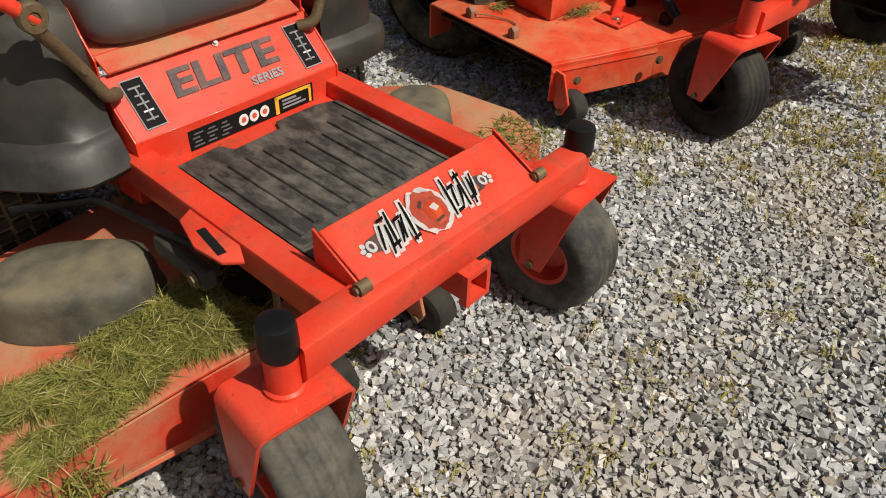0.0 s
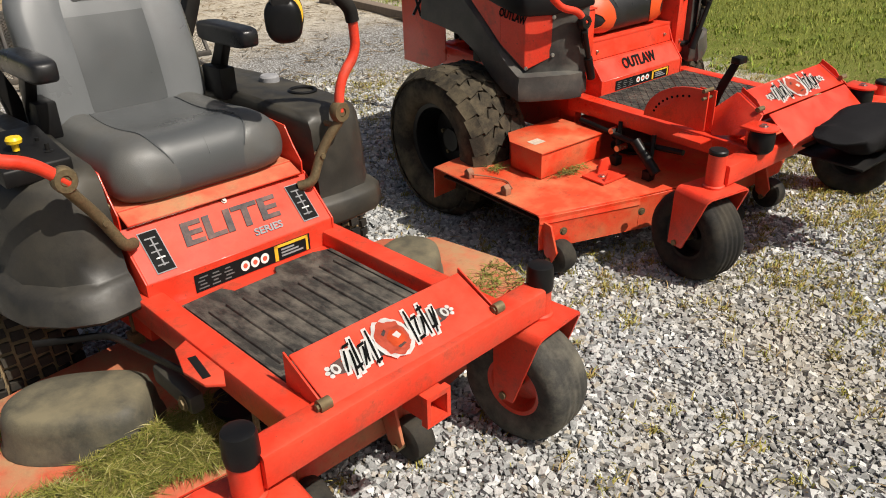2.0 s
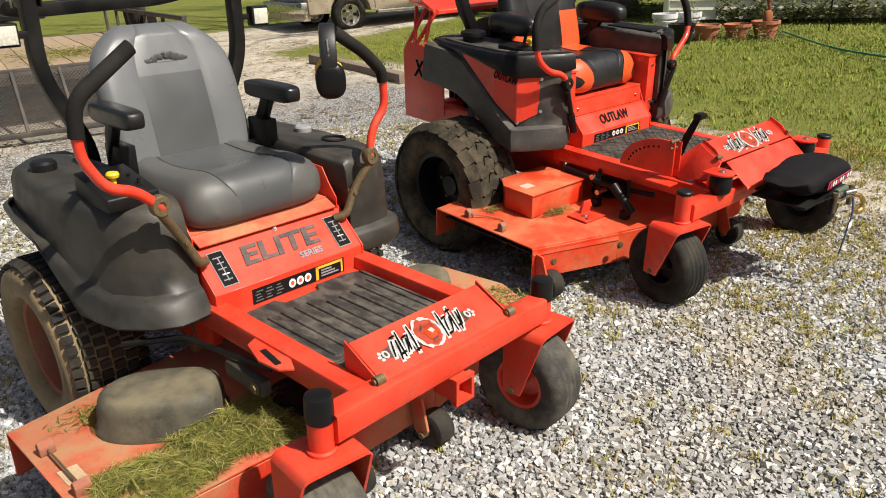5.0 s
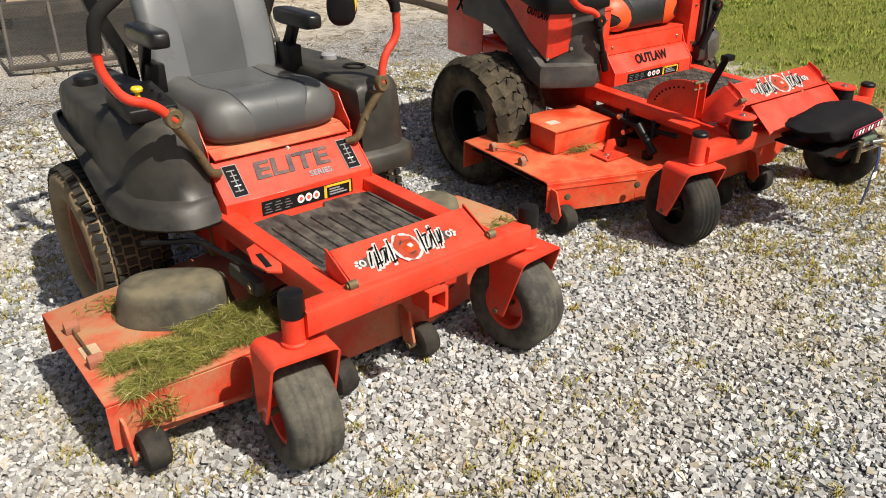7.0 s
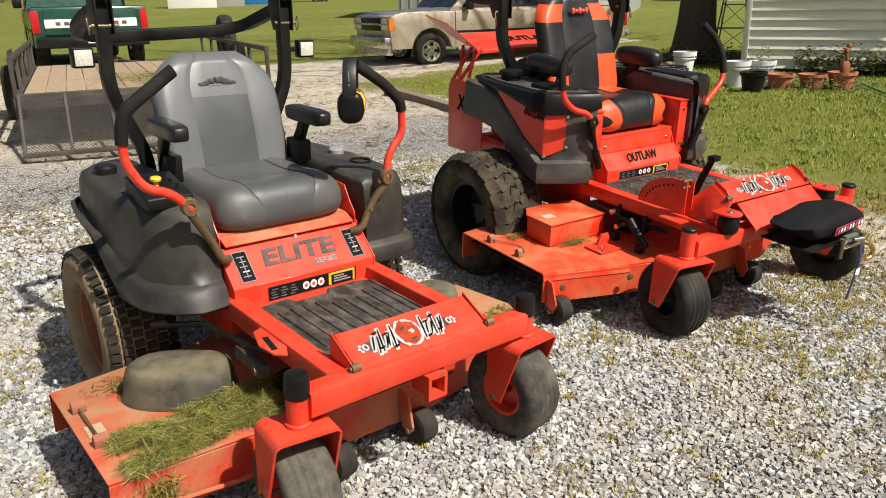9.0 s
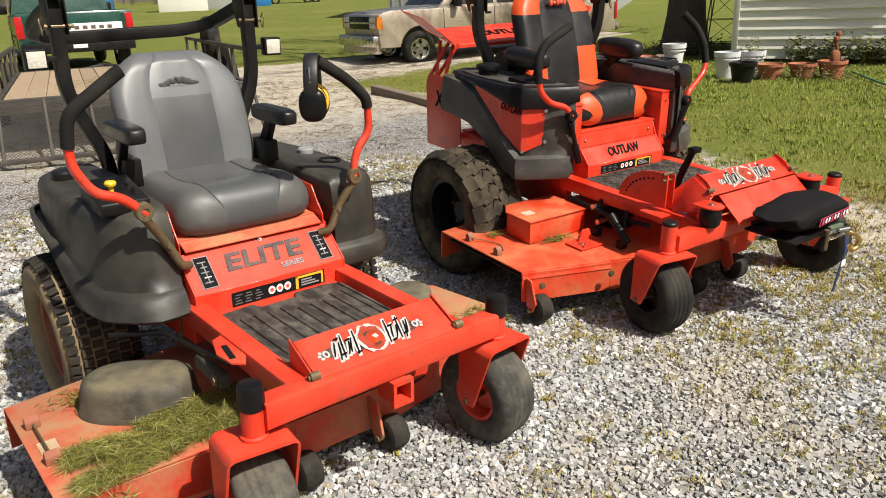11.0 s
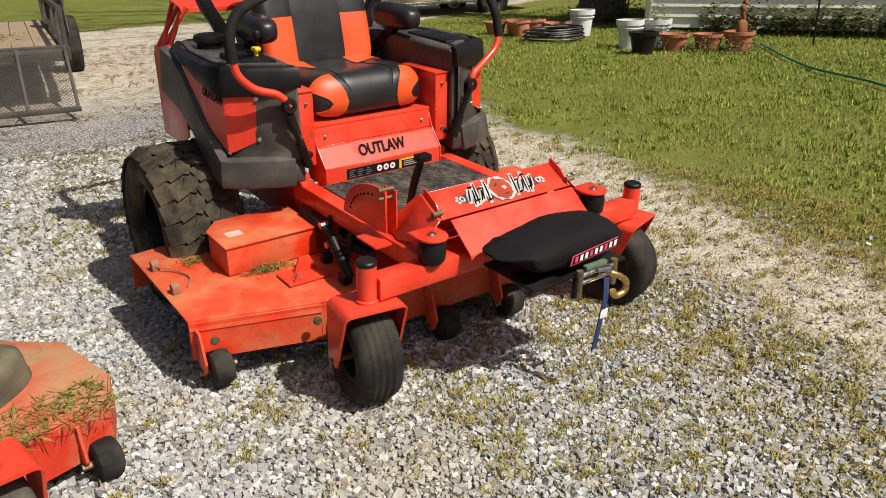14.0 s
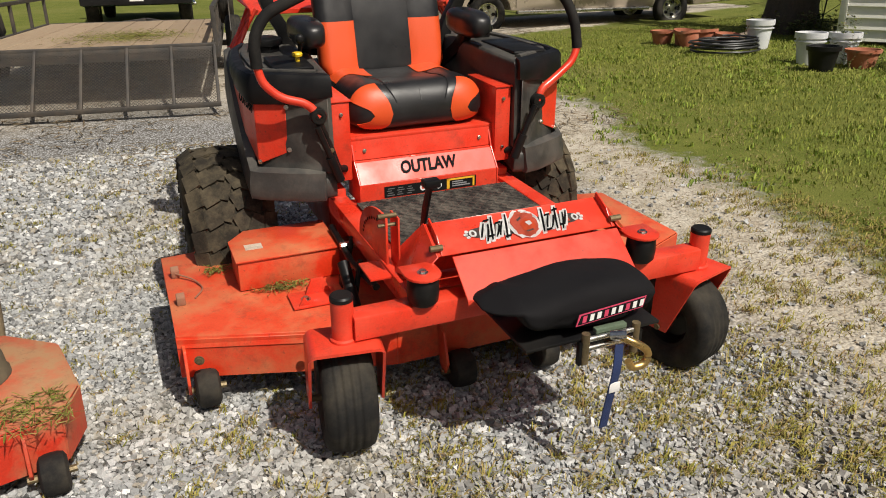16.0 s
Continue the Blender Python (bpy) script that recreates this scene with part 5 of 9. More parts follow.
# lift linkage on the right rail
bm = B()
bar(bm, [(-0.60, 0.84, 0.400), (-0.44, 0.74, 0.402), (-0.40, 0.55, 0.40), (-0.375, 0.36, 0.415)], 0.010, 0.020, 0.04, up=(0, 0, 1))
part("lift_arm", bm, BLACK_STEEL, A)
bm = B()
box(bm, (-0.415, 0.36, 0.335), (-0.375, 0.56, 0.385), 0.012)
part("lift_spring_box", bm, PLASTIC, A)
bolt(A, (-0.417, 0.39, 0.36), (-1, 0, 0), 0.013)
bm = B()
prism(bm, [(-0.345, 0.30), (-0.345, 0.48), (-0.385, 0.46), (-0.415, 0.36), (-0.405, 0.28), (-0.37, 0.25)], "z", 0.448, 0.456, 0.002)
step = part("lift_pedal_plate", bm, RED, A, "red slotted bracket plate")
bm = B()
bar(bm, [(-0.372, 0.40, 0.4568), (-0.388, 0.30, 0.4568)], 0.02, 0.0015, c=0.0005)
part("slot", bm, PRINT_BLACK, step)
# anti-scalp rollers
scalp_wheel(A, -0.80, 0.235, 0.060, 0.075, 0.095, [(0.29, 0.21), (0.24, 0.20), (0.21, 0.10), (0.24, 0.06), (0.27, 0.09)], RED_DECK)
scalp_wheel(A, 0.79, 0.335, 0.060, 0.075, 0.10, [(0.40, 0.235), (0.34, 0.225), (0.31, 0.125), (0.34, 0.085), (0.37, 0.115)], RED_DECK)
scalp_wheel(A, -0.20, 0.185, 0.060, 0.075, 0.100, [(0.25, 0.24), (0.18, 0.23), (0.16, 0.12), (0.19, 0.08), (0.22, 0.11)], RED_DECK)
scalp_wheel(A, 0.14, 0.185, 0.060, 0.075, 0.100, [(0.25, 0.24), (0.18, 0.23), (0.16, 0.12), (0.19, 0.08), (0.22, 0.11)], RED_DECK)
# deck hangers between rails and deck
for s in (-1, 1):
    for y in (0.25, 0.92):
        bm = B()
        rod(bm, (s * 0.31, y, 0.25), (s * 0.31, y, 0.40), 0.008, 8)
        box(bm, (s * 0.31 - 0.02, y - 0.02, 0.25), (s * 0.31 + 0.02, y + 0.02, 0.285), 0.003)
        part("deck_hanger", bm, BRASS, A)


settle(A, A_STANCE, {"caster_wheel": 0.168, "rear_wheel": 0.305, "anti_scalp_wheel": None},
       {k: A_DECK for k in ("deck_top", "deck_skirt", "deck_stiffener", "deck_baffle", "blade_set", "chute_hinge", "hinge_rod", "peeling_label", "belt_cover", "idler_pulley", "spindle_pulley", "anti_scalp_wheel")})

# ---- the mower with the black and orange seat ----
mower_b = thing("zero_turn_mower", "bright red zero-turn mower with black and orange seat and winch", "mower", pose(2.125, 0.215, 0, 0, 0, -2.0))
Q = mower_b
B_STANCE = pose(0, 0, -0.006, 3.9, -0.6, 0) @ Matrix.Diagonal((0.965, 0.985, 0.985, 1))
B_DECK = B_STANCE @ Matrix.Translation((0, 0.045, -0.004))
B_WINCH = B_STANCE @ Matrix.Translation((-0.055, 0, 0.065))
B_COVER = B_STANCE @ Matrix.Translation((-0.028, 0, 0.206)) @ Matrix.Diagonal((1, 1, 0.67, 1))

bm = B()
bar(bm, [(-0.585, 0.03, 0.440), (0.645, 0.03, 0.440)], 0.072, 0.076, c=0.007)
part("front_crossbar", bm, RED_B, Q)
for s in (-1, 1):
    caster(Q, 0.64 * s + 0.03, 0.035, 0.178, 0.158, 0.045, 0.215, 0.392, BLACK_STEEL, RUBBER, RED_B, BLACK, s, cap=False, swivel=-8 if s < 0 else 16, ztop=0.540)
for s in (-1, 1):
    bm = B()
    bar(bm, [(s * 0.365, 0.0, 0.455), (s * 0.365, 0.95, 0.455)], 0.070, 0.072, c=0.007)
    part("frame_rail", bm, RED_B, Q)
    bm = B()
    prism(bm, [(0.92, 0.32), (0.92, 0.52), (1.90, 0.55), (1.90, 0.36), (1.6, 0.28), (1.2, 0.28)], "x", s * 0.36 - 0.025, s * 0.36 + 0.025, 0.005)
    part("rear_frame_plate", bm, RED_B, Q)
bm = B()
box(bm, (-0.36, 1.84, 0.32), (0.36, 1.92, 0.56), 0.006)
part("rear_crossmember", bm, RED_B, Q)
bm = B()
box(bm, (-0.335, 0.10, 0.462), (0.335, 0.92, 0.474), 0.003)
part("floor_pan", bm, RED_B, Q)
bm = B()
box(bm, (-0.318, 0.22, 0.4745), (0.335, 0.845, 0.486), 0.004)
fmb = part("floor_mat", bm, MAT_RUBBER, Q, "black rubber floor mat with a diamond tread")
bm = B()
for i in range(-14, 30):
    for sgn in (-1, 1):
        # raised lines across the mat at a slant
        x0 = -0.31 + 0.042 * i
        a, b2 = [x0, 0.23], [x0 + sgn * 0.60, 0.835]
        t0, t1 = 0.0, 1.0
        dx = b2[0] - a[0]
        lo, hi = (-0.31 - a[0]) / dx, (0.327 - a[0]) / dx
        lo, hi = min(lo, hi), max(lo, hi)
        t0, t1 = max(t0, lo), min(t1, hi)
        if t1 - t0 > 0.03:
            p, q = (a[0] + dx * t0, a[1] + 0.605 * t0, 0.4865), (a[0] + dx * t1, a[1] + 0.605 * t1, 0.4865)
            sweep(bm, [p, q], [(-0.0035, 0), (0.0035, 0), (0.002, 0.003), (-0.002, 0.003)])
tagged(part("mat_tread", bm, MAT_RUBBER, fmb), kind="stuff")

# toe board, apron and cheeks
bm = B()
plate(bm, [(-0.300, 0.060, 0.590), (0.330, 0.060, 0.590), (0.330, 0.172, 0.652), (-0.300, 0.172, 0.652)], 0.004)
part("toe_board", bm, RED_B, Q)
bm = B()
plate(bm, [(-0.300, 0.172, 0.652), (0.330, 0.172, 0.652), (0.330, 0.186, 0.480), (-0.300, 0.186, 0.480)], 0.004)
part("toe_board_back", bm, RED_B, Q)
bm = B()
plate(bm, [(-0.255, -0.058, 0.492), (0.335, -0.058, 0.492), (0.335, 0.058, 0.584), (-0.255, 0.058, 0.584)], 0.004)
plate(bm, [(-0.255, -0.060, 0.475), (0.335, -0.060, 0.475), (0.335, -0.058, 0.492), (-0.255, -0.058, 0.492)], 0.003)
part("front_apron", bm, RED_B, Q)
for s, x in ((-1, -0.302), (1, 0.332)):
    bm = B()
    plate(bm, [(x, 0.056, 0.590), (x, 0.176, 0.655), (x + s * 0.035, 0.30, 0.53), (x + s * 0.085, 0.20, 0.495), (x + s * 0.075, 0.05, 0.53)], 0.004)
    part("toe_board_cheek", bm, RED_B, Q)
    bm = B()
    prism(bm, [(0.058, 0.592), (0.170, 0.656), (0.165, 0.672), (0.10, 0.640)], "x", x + (0.012 if s < 0 else -0.018), x + (0.018 if s < 0 else -0.012), 0.001)
    part("toe_board_fin", bm, RED_B, Q)
    bm = B()
    rod(bm, (x - 0.02, 0.072, 0.612), (x + 0.02, 0.072, 0.612), 0.010, 8)
    part("toe_board_bolt", bm, BRASS, Q)
    # rubber bump stop under a round tab
    cx = x + s * 0.068
    bm = B()
    prism(bm, [(cx - 0.055, 0.075), (cx - 0.055, 0.01)] + [(cx + 0.055 * math.cos(radians(a)), 0.01 + 0.055 * math.sin(radians(a))) for a in range(180, 361, 20)] + [(cx + 0.055, 0.075)], "z", 0.566, 0.574, 0.0015)
    tab = part("bump_tab", bm, RED_B, Q)
    bm = B()
    lathe(bm, [(0, 0.478), (0.036, 0.478), (0.046, 0.490), (0.049, 0.52), (0.046, 0.560), (0.042, 0.5655), (0, 0.5655)], Matrix.Translation((cx, 0.01, 0)), 24)
    part("bump_stop", bm, BLACK, Q, "black rubber bump stop")
    bolt(Q, (cx, 0.01, 0.574), (0, 0, 1), 0.011, CHROME)
    bm = B()
    box(bm, (cx - 0.012, 0.0, 0.47), (cx + 0.012, 0.07, 0.566), 0.002)
    part("tab_bracket", bm, RED_B, Q)
tbb = basis((0.02, 0.114, 0.6205), (1, 0, 0), (0, 0.112, 0.062))
logo_plate(Q, tbb, 0.43, 0.108)

# sloping dash, seat base and towers
bm = B()
plate(bm, [(-0.295, 0.845, 0.550), (0.295, 0.845, 0.550), (0.295, 0.908, 0.624), (-0.295, 0.908, 0.624)], 0.004)
dashb = part("dash_panel", bm, RED_B, Q)
bm = B()
plate(bm, [(-0.295, 0.845, 0.474), (0.295, 0.845, 0.474), (0.295, 0.845, 0.550), (-0.295, 0.845, 0.550)], 0.004)
part("dash_riser", bm, RED_B, Q)
bm = B()
plate(bm, [(-0.335, 0.920, 0.628), (0.335, 0.920, 0.628), (0.335, 0.937, 0.706), (-0.335, 0.937, 0.706)], 0.004)
plate(bm, [(-0.295, 0.908, 0.624), (0.295, 0.908, 0.624), (0.295, 0.920, 0.628), (-0.295, 0.920, 0.628)], 0.004)
part("seat_riser", bm, RED_B, Q)
for s in (-1, 1):
    bm = B()
    prism(bm, [(0.842, 0.474), (0.842, 0.552), (0.908, 0.629), (0.94, 0.705), (1.0, 0.705), (1.0, 0.474)], "x", s * 0.298 - 0.003, s * 0.298 + 0.003, 0.001)
    part("dash_side", bm, RED_B, Q)
    bolt(Q, (s * 0.25, 0.926, 0.664), (0, -0.97, 0.2), 0.005, CHROME)
ob_ = basis((0.0, 0.876, 0.5875), (1, 0, 0), (0, 0.063, 0.074))
text_part("lettering", "OUTLAW", 0.072, PRINT_BLACK, dashb, ob_ @ Matrix.Translation((0.0, 0.004, 0.0026)), 0.0008, 0.15, 0.245, "black jagged lettering")
warning_strip(dashb, basis((0.0, 0.8445, 0.512), (1, 0, 0), (0, 0, 1)), 0.40, 0.045)
bm = B()
box(bm, (-0.335, 0.935, 0.700), (0.335, 1.42, 0.716), 0.004)
part("seat_base", bm, RED_B, Q)
for s in (-1, 1):
    bm = B()
    box(bm, (s * 0.345 - 0.035, 0.90, 0.56), (s * 0.345 + 0.035, 1.16, 0.865), 0.005)
    tw = part("seat_tower", bm, RED_B, Q, "red folded steel tower beside the seat")
    bm = B()
    box(bm, (s * 0.345 - 0.040, 0.895, 0.866), (s * 0.345 + 0.040, 1.165, 0.872), 0.001)
    part("tower_lip", bm, RED_B, tw)
    bolt(Q, (s * 0.345, 0.899, 0.82), (0, -1, 0), 0.005, CHROME)
    bolt(Q, (s * 0.345, 0.899, 0.62), (0, -1, 0), 0.005, CHROME)
    bm = B()
    box(bm, (s * 0.17 - 0.02, 1.0, 0.716), (s * 0.17 + 0.02, 1.36, 0.742), 0.004)
    part("seat_slide", bm, BLACK_STEEL, Q)

inset_b = cushion(Q, (VINYL_BLACK, VINYL_BLACK, VINYL_BLACK), 0.290, 0.935, 1.45, 0.722, 0.895, 0.135)
for s in (-1, 1):
    inset_b(s * 0.60, s * 0.965, 0.0, 0.13, VINYL_ORANGE, 0.07)
    inset_b(s * 0.36, s * 0.92, 0.60, 0.93, VINYL_ORANGE)
S1 = 0.44
backrest(Q, (VINYL_BLACK, VINYL_BLACK, VINYL_ORANGE), 0.285, (1.36, 0.835), (1.53, 1.430), 0, 0.085, S1,
         [(-S1, S1, 0, 0.80, "back_panel", 0), (-1, -S1, 0.42, 0.74, "back_bolster", 1), (S1, 1, 0.42, 0.74, "back_bolster", 1),
          (-1, -S1, 0.0, 0.42, "back_inset", 2), (S1, 1, 0.0, 0.42, "back_inset", 2), (-1, -S1, 0.74, 0.90, "back_inset", 2), (S1, 1, 0.74, 0.90, "back_inset", 2),
          (-S1, S1, 0.80, 1, "back_headband", 0), (-1, -S1, 0.90, 1, "back_bolster", 1), (S1, 1, 0.90, 1, "back_bolster", 1)])
bm = B()
for i in range(5):
    blob(bm, (-0.065 + 0.026 * i, 1.455, 1.315 + 0.006 * (i % 2)), (-0.039 + 0.026 * i, 1.475, 1.345 + 0.008 * ((i + 1) % 2)), n=(10, 6))
part("seat_emblem", bm, PRINT_RED, Q, "small red emblem on the headrest")
for s in (-1, 1):
    bm = B()
    blob(bm, (s * 0.365 - 0.060, 1.13, 1.01), (s * 0.365 + 0.060, 1.47, 1.125), p=3.0)
    arm = part("armrest", bm, VINYL_BLACK, Q, "black padded armrest")
    bm = B()
    bar(bm, [(s * 0.31, 1.46, 0.88), (s * 0.365, 1.38, 0.96), (s * 0.365, 1.30, 1.03)], 0.04, 0.05)
    part("armrest_bracket", bm, BLACK, arm)


def console_b(parent, s):
    """Angular moulded fender with a red inset panel."""
    top = [(0.385, 0.880), (0.44, 0.872), (0.635, 1.00), (0.662, 1.10), (0.655, 1.40), (0.615, 1.66), (0.54, 1.74), (0.385, 1.74)]
    bm = B()
    rows = []
    for z, g in ((0.515, 0.012), (0.53, 0.018), (0.585, 0.016), (0.60, 0.006), (0.72, 0.004), (0.86, 0.0), (0.945, -0.006), (0.967, -0.016), (0.972, -0.030)):
        r = []
        for i, (x, y) in enumerate(top):
            zz = z
            if z < 0.9 and y > 1.05:
                k = min(1.0, (y - 1.05) / 0.42)
                zz = z + (0.885 - z) * (k ** 0.85) * 0.93
            r.append((s * (x + (g if 0 < i < len(top) - 1 else 0)), y - (g if y < 1.05 else 0), zz))
        rows.append(r)
    vs = [[bm.verts.new(p) for p in r] for r in rows]
    n = len(top)
    for ra, rb in zip(vs, vs[1:]):
        for j in range(n - 1):
            bm.faces.new((ra[j], ra[j + 1], rb[j + 1], rb[j]))
        bm.faces.new((ra[0], rb[0], rb[n - 1], ra[n - 1]))
    bm.faces.new(vs[-1])
    bmesh.ops.remove_doubles(bm, verts=bm.verts[:], dist=0.0005)
    bmesh.ops.recalc_face_normals(bm, faces=bm.faces[:])
    bmesh.ops.subdivide_edges(bm, edges=bm.edges[:], cuts=1, use_grid_fill=True, smooth=0.12)
    ob = part("fender", bm, PLASTIC_B, parent, "angular black plastic fender, scuffed and dusty", smooth=45)
    md = ob.modifiers.new("solid", "SOLIDIFY")
    md.thickness, md.offset = 0.008, -1
    # raised rim on the top
    bm = B()
    bar(bm, [(s * 0.42, 0.93, 0.972), (s * 0.595, 1.03, 0.972), (s * 0.618, 1.12, 0.972), (s * 0.61, 1.40, 0.972), (s * 0.56, 1.62, 0.972)], 0.028, 0.026, 0.08)
    part("fender_rim", bm, PLASTIC_B, ob)
    # red inset over the outer corner
    bm = B()
    e = 0.014
    A0, A1, A2 = Vector((s * 0.548, 0.943 - e * 0.8, 0)), Vector((s * (0.640 + e * 0.9), 0.995 - e * 0.4, 0)), Vector((s * (0.668 + e * 0.55), 1.12, 0))
    A3 = Vector((s * (0.664 + 0.010), 1.36, 0))
    up = lambda p, z: (p.x, p.y, z)
    plate(bm, [up(A0, 0.690), up(A1, 0.640), up(A1, 0.875), up(A0, 0.868)][::int(s) or 1], 0.006)
    plate(bm, [up(A1, 0.640), up(A2, 0.735), up(A2, 0.905), up(A1, 0.875)][::int(s) or 1], 0.006)
    plate(bm, [up(A2, 0.735), up(A3, 0.930), up(A3, 0.955), up(A2, 0.905)][::int(s) or 1], 0.006)
    ins = part("fender_inset", bm, RED_B, ob, "bright red painted inset panel")
    d = (A2 - A1).normalized()
    tm = basis((A1 + A2) * 0.5 + Vector((s * 0.006, 0, 0.862)), -d * s * -1 if s > 0 else -d, (0.0, 0.0, 1.0))
    text_part("lettering", "OUTLAW", 0.05, PRINT_BLACK, ins, tm @ Matrix.Rotation(radians(-10 if s < 0 else 10), 4, "Z"), 0.001, 0.1, 0.145)
    for p, z in ((A0, 0.86), (A0, 0.70), (A1, 0.65)):
        bolt(parent, (p.x + s * -0.004, p.y - 0.004, z), (s * 0.5, -0.8, 0), 0.006, CHROME)
    # broad dusty band that sweeps from the front corner up over the tyre
    up_line = [(0.985, 0.628), (1.06, 0.672), (1.13, 0.728), (1.24, 0.826), (1.36, 0.912), (1.52, 0.955), (1.70, 0.962)]
    dn_line = [(0.975, 0.512), (1.07, 0.535), (1.16, 0.590), (1.27, 0.680), (1.40, 0.735), (1.56, 0.750), (1.72, 0.755)]
    bm = B()
    rings = []
    for (ya, za), (yb, zb) in zip(up_line, dn_line):
        xo = 0.690 if ya < 1.3 else 0.690 - 0.10 * (ya - 1.3)
        rings.append([(s * (xo - 0.030), ya, za), (s * xo, ya + 0.004, za - 0.012), (s * (xo + 0.006), (ya + yb) / 2, (za + zb) / 2), (s * (xo + 0.010), yb, zb + 0.016), (s * (xo + 0.006), yb, zb), (s * (xo - 0.030), yb, zb)])
    loft(bm, rings)
    front = []
    for x, y in ((0.690, 0.985), (0.660, 0.953), (0.575, 0.905), (0.49, 0.862), (0.43, 0.850)):
        front.append([(s * (x - 0.012), y + 0.03, 0.630), (s * x, y, 0.618), (s * (x + 0.004), y - 0.004, 0.57), (s * (x + 0.010), y - 0.010, 0.528), (s * (x + 0.006), y - 0.006, 0.512), (s * (x - 0.012), y + 0.03, 0.512)])
    loft(bm, front)
    part("fender_band", bm, BAND, ob, "dusty grey moulded band over the tyre", smooth=40)
    # dark scoop plate in front of the inset
    bm = B()
    plate(bm, [(s * 0.405, 0.852, 0.615), (s * 0.546, 0.934, 0.630), (s * 0.546, 0.934, 0.880), (s * 0.405, 0.852, 0.905)][::int(s) or 1], 0.005)
    part("fender_front_plate", bm, PLASTIC_B, ob)
    # black moulded lid whose edge overhangs the inset
    bm = B()
    rings = []
    for x, y, zb in ((0.388, 0.846, 0.900), (0.455, 0.866, 0.892), (0.560, 0.925, 0.872), (0.648, 0.972, 0.870), (0.672, 1.000, 0.872), (0.692, 1.12, 0.902), (0.688, 1.24, 0.928), (0.682, 1.36, 0.950), (0.640, 1.58, 0.955), (0.575, 1.72, 0.955)):
        d = (Vector((0.44, 1.30)) - Vector((x, y))).normalized()
        at = lambda k, z: (s * (x + d.x * k), y + d.y * k, z)
        rings.append([at(0.0, zb), at(-0.004, zb + 0.010), at(0.004, 0.962), at(0.016, 0.976), at(0.050, 0.980), at(0.060, 0.968), at(0.060, zb)])
    loft(bm, rings)
    part("fender_lid", bm, BLACK, ob, "black moulded rim along the fender top", smooth=35)
    return ob


for s in (-1, 1):
    console_b(Q, s)
# controls on the right fender
bm = B()
prism(bm, [(1.0, 0.972), (1.0, 0.985), (1.22, 0.995), (1.22, 0.972)], "x", -0.56, -0.41, 0.004)
cbb = part("control_panel", bm, BLACK, Q)
bm = B()
lathe(bm, [(0, 0), (0.009, 0), (0.009, 0.016), (0.019, 0.019), (0.021, 0.027), (0.017, 0.033), (0, 0.033)], Matrix.Translation((-0.45, 1.10, 0.99)), 18)
part("blade_knob", bm, YELLOW, cbb, "yellow push-pull knob")
bm = B()
tube(bm, [(-0.43, 1.16, 0.99), (-0.425, 1.15, 1.04), (-0.43, 1.13, 1.06)], 0.009, 0.02)
blob(bm, (-0.447, 1.11, 1.05), (-0.413, 1.14, 1.085), n=(12, 8))
part("throttle_lever", bm, BLACK, cbb)
for s in (-1, 1):
    bm = B()
    lathe(bm, [(0, 0.965), (0.055, 0.965), (0.055, 0.995), (0.066, 1.0), (0.070, 1.012), (0.066, 1.026), (0.045, 1.032), (0, 1.032)], Matrix.Translation((s * 0.50, 1.47, 0)), 26)
    part("fuel_cap", bm, BLACK, Q, "ribbed black fuel cap")
bm = B()
box(bm, (0.43, 0.98, 0.972), (0.58, 1.30, 0.99), 0.01)
part("storage_tray", bm, BLACK, Q)

lever(Q, -1, (0.445, 0.845, 0.838), (0.375, 0.87, 0.63), [(0.44, 0.845, 0.835), (0.48, 0.85, 0.885), (0.575, 0.86, 0.91), (0.632, 0.87, 0.965), (0.644, 0.877, 1.02)],
      [(0.644, 0.877, 1.015), (0.648, 0.885, 1.11), (0.60, 0.90, 1.19), (0.41, 0.925, 1.265)], RED_B, BLACK_STEEL)
lever(Q, 1, (0.490, 0.870, 0.805), (0.40, 0.88, 0.62), [(0.49, 0.87, 0.805), (0.505, 0.875, 0.85), (0.58, 0.89, 0.89), (0.665, 0.905, 0.945), (0.695, 0.92, 1.0)],
      [(0.695, 0.92, 0.995), (0.69, 0.94, 1.10), (0.66, 0.98, 1.19), (0.575, 1.02, 1.27)], RED_B, BLACK_STEEL)
# damper beside each lever
for s in (-1, 1):
    bm = B()
    rod(bm, (s * 0.40, 0.84, 0.655), (s * 0.455, 0.83, 0.80), 0.012, 10)
    rod(bm, (s * 0.375, 0.845, 0.585), (s * 0.41, 0.84, 0.68), 0.019, 12)
    part("lever_damper", bm, BLACK, Q)

# roll bar, folded back
for s in (-1, 1):
    bm = B()
    bar(bm, [(s * 0.37, 1.60, 0.52), (s * 0.37, 1.60, 1.0), (s * 0.475, 1.60, 1.16), (s * 0.480, 1.60, 1.40)], 0.056, 0.056, 0.1, up=(0, 1, 0))
    post = part("roll_bar_post", bm, BLACK_STEEL, Q)
    bm = B()
    for dx in (-0.034, 0.034):
        prism(bm, [(1.555, 1.30), (1.555, 1.425), (1.68, 1.425), (1.68, 1.375), (1.635, 1.30)], "x", s * 0.480 + dx - 0.003, s * 0.480 + dx + 0.003, 0.001)
    part("hinge_bracket", bm, BLACK_STEEL, post)
    bm = B()
    rod(bm, (s * 0.43, 1.585, 1.335), (s * 0.54, 1.585, 1.335), 0.008, 8)
    tube(bm, [(s * 0.545, 1.58, 1.335), (s * 0.55, 1.565, 1.30), (s * 0.55, 1.56, 1.26), (s * 0.545, 1.575, 1.29), (s * 0.545, 1.58, 1.335)], 0.003, 0.015, 6)
    part("lock_pin", bm, BRASS, post)
bm = B()
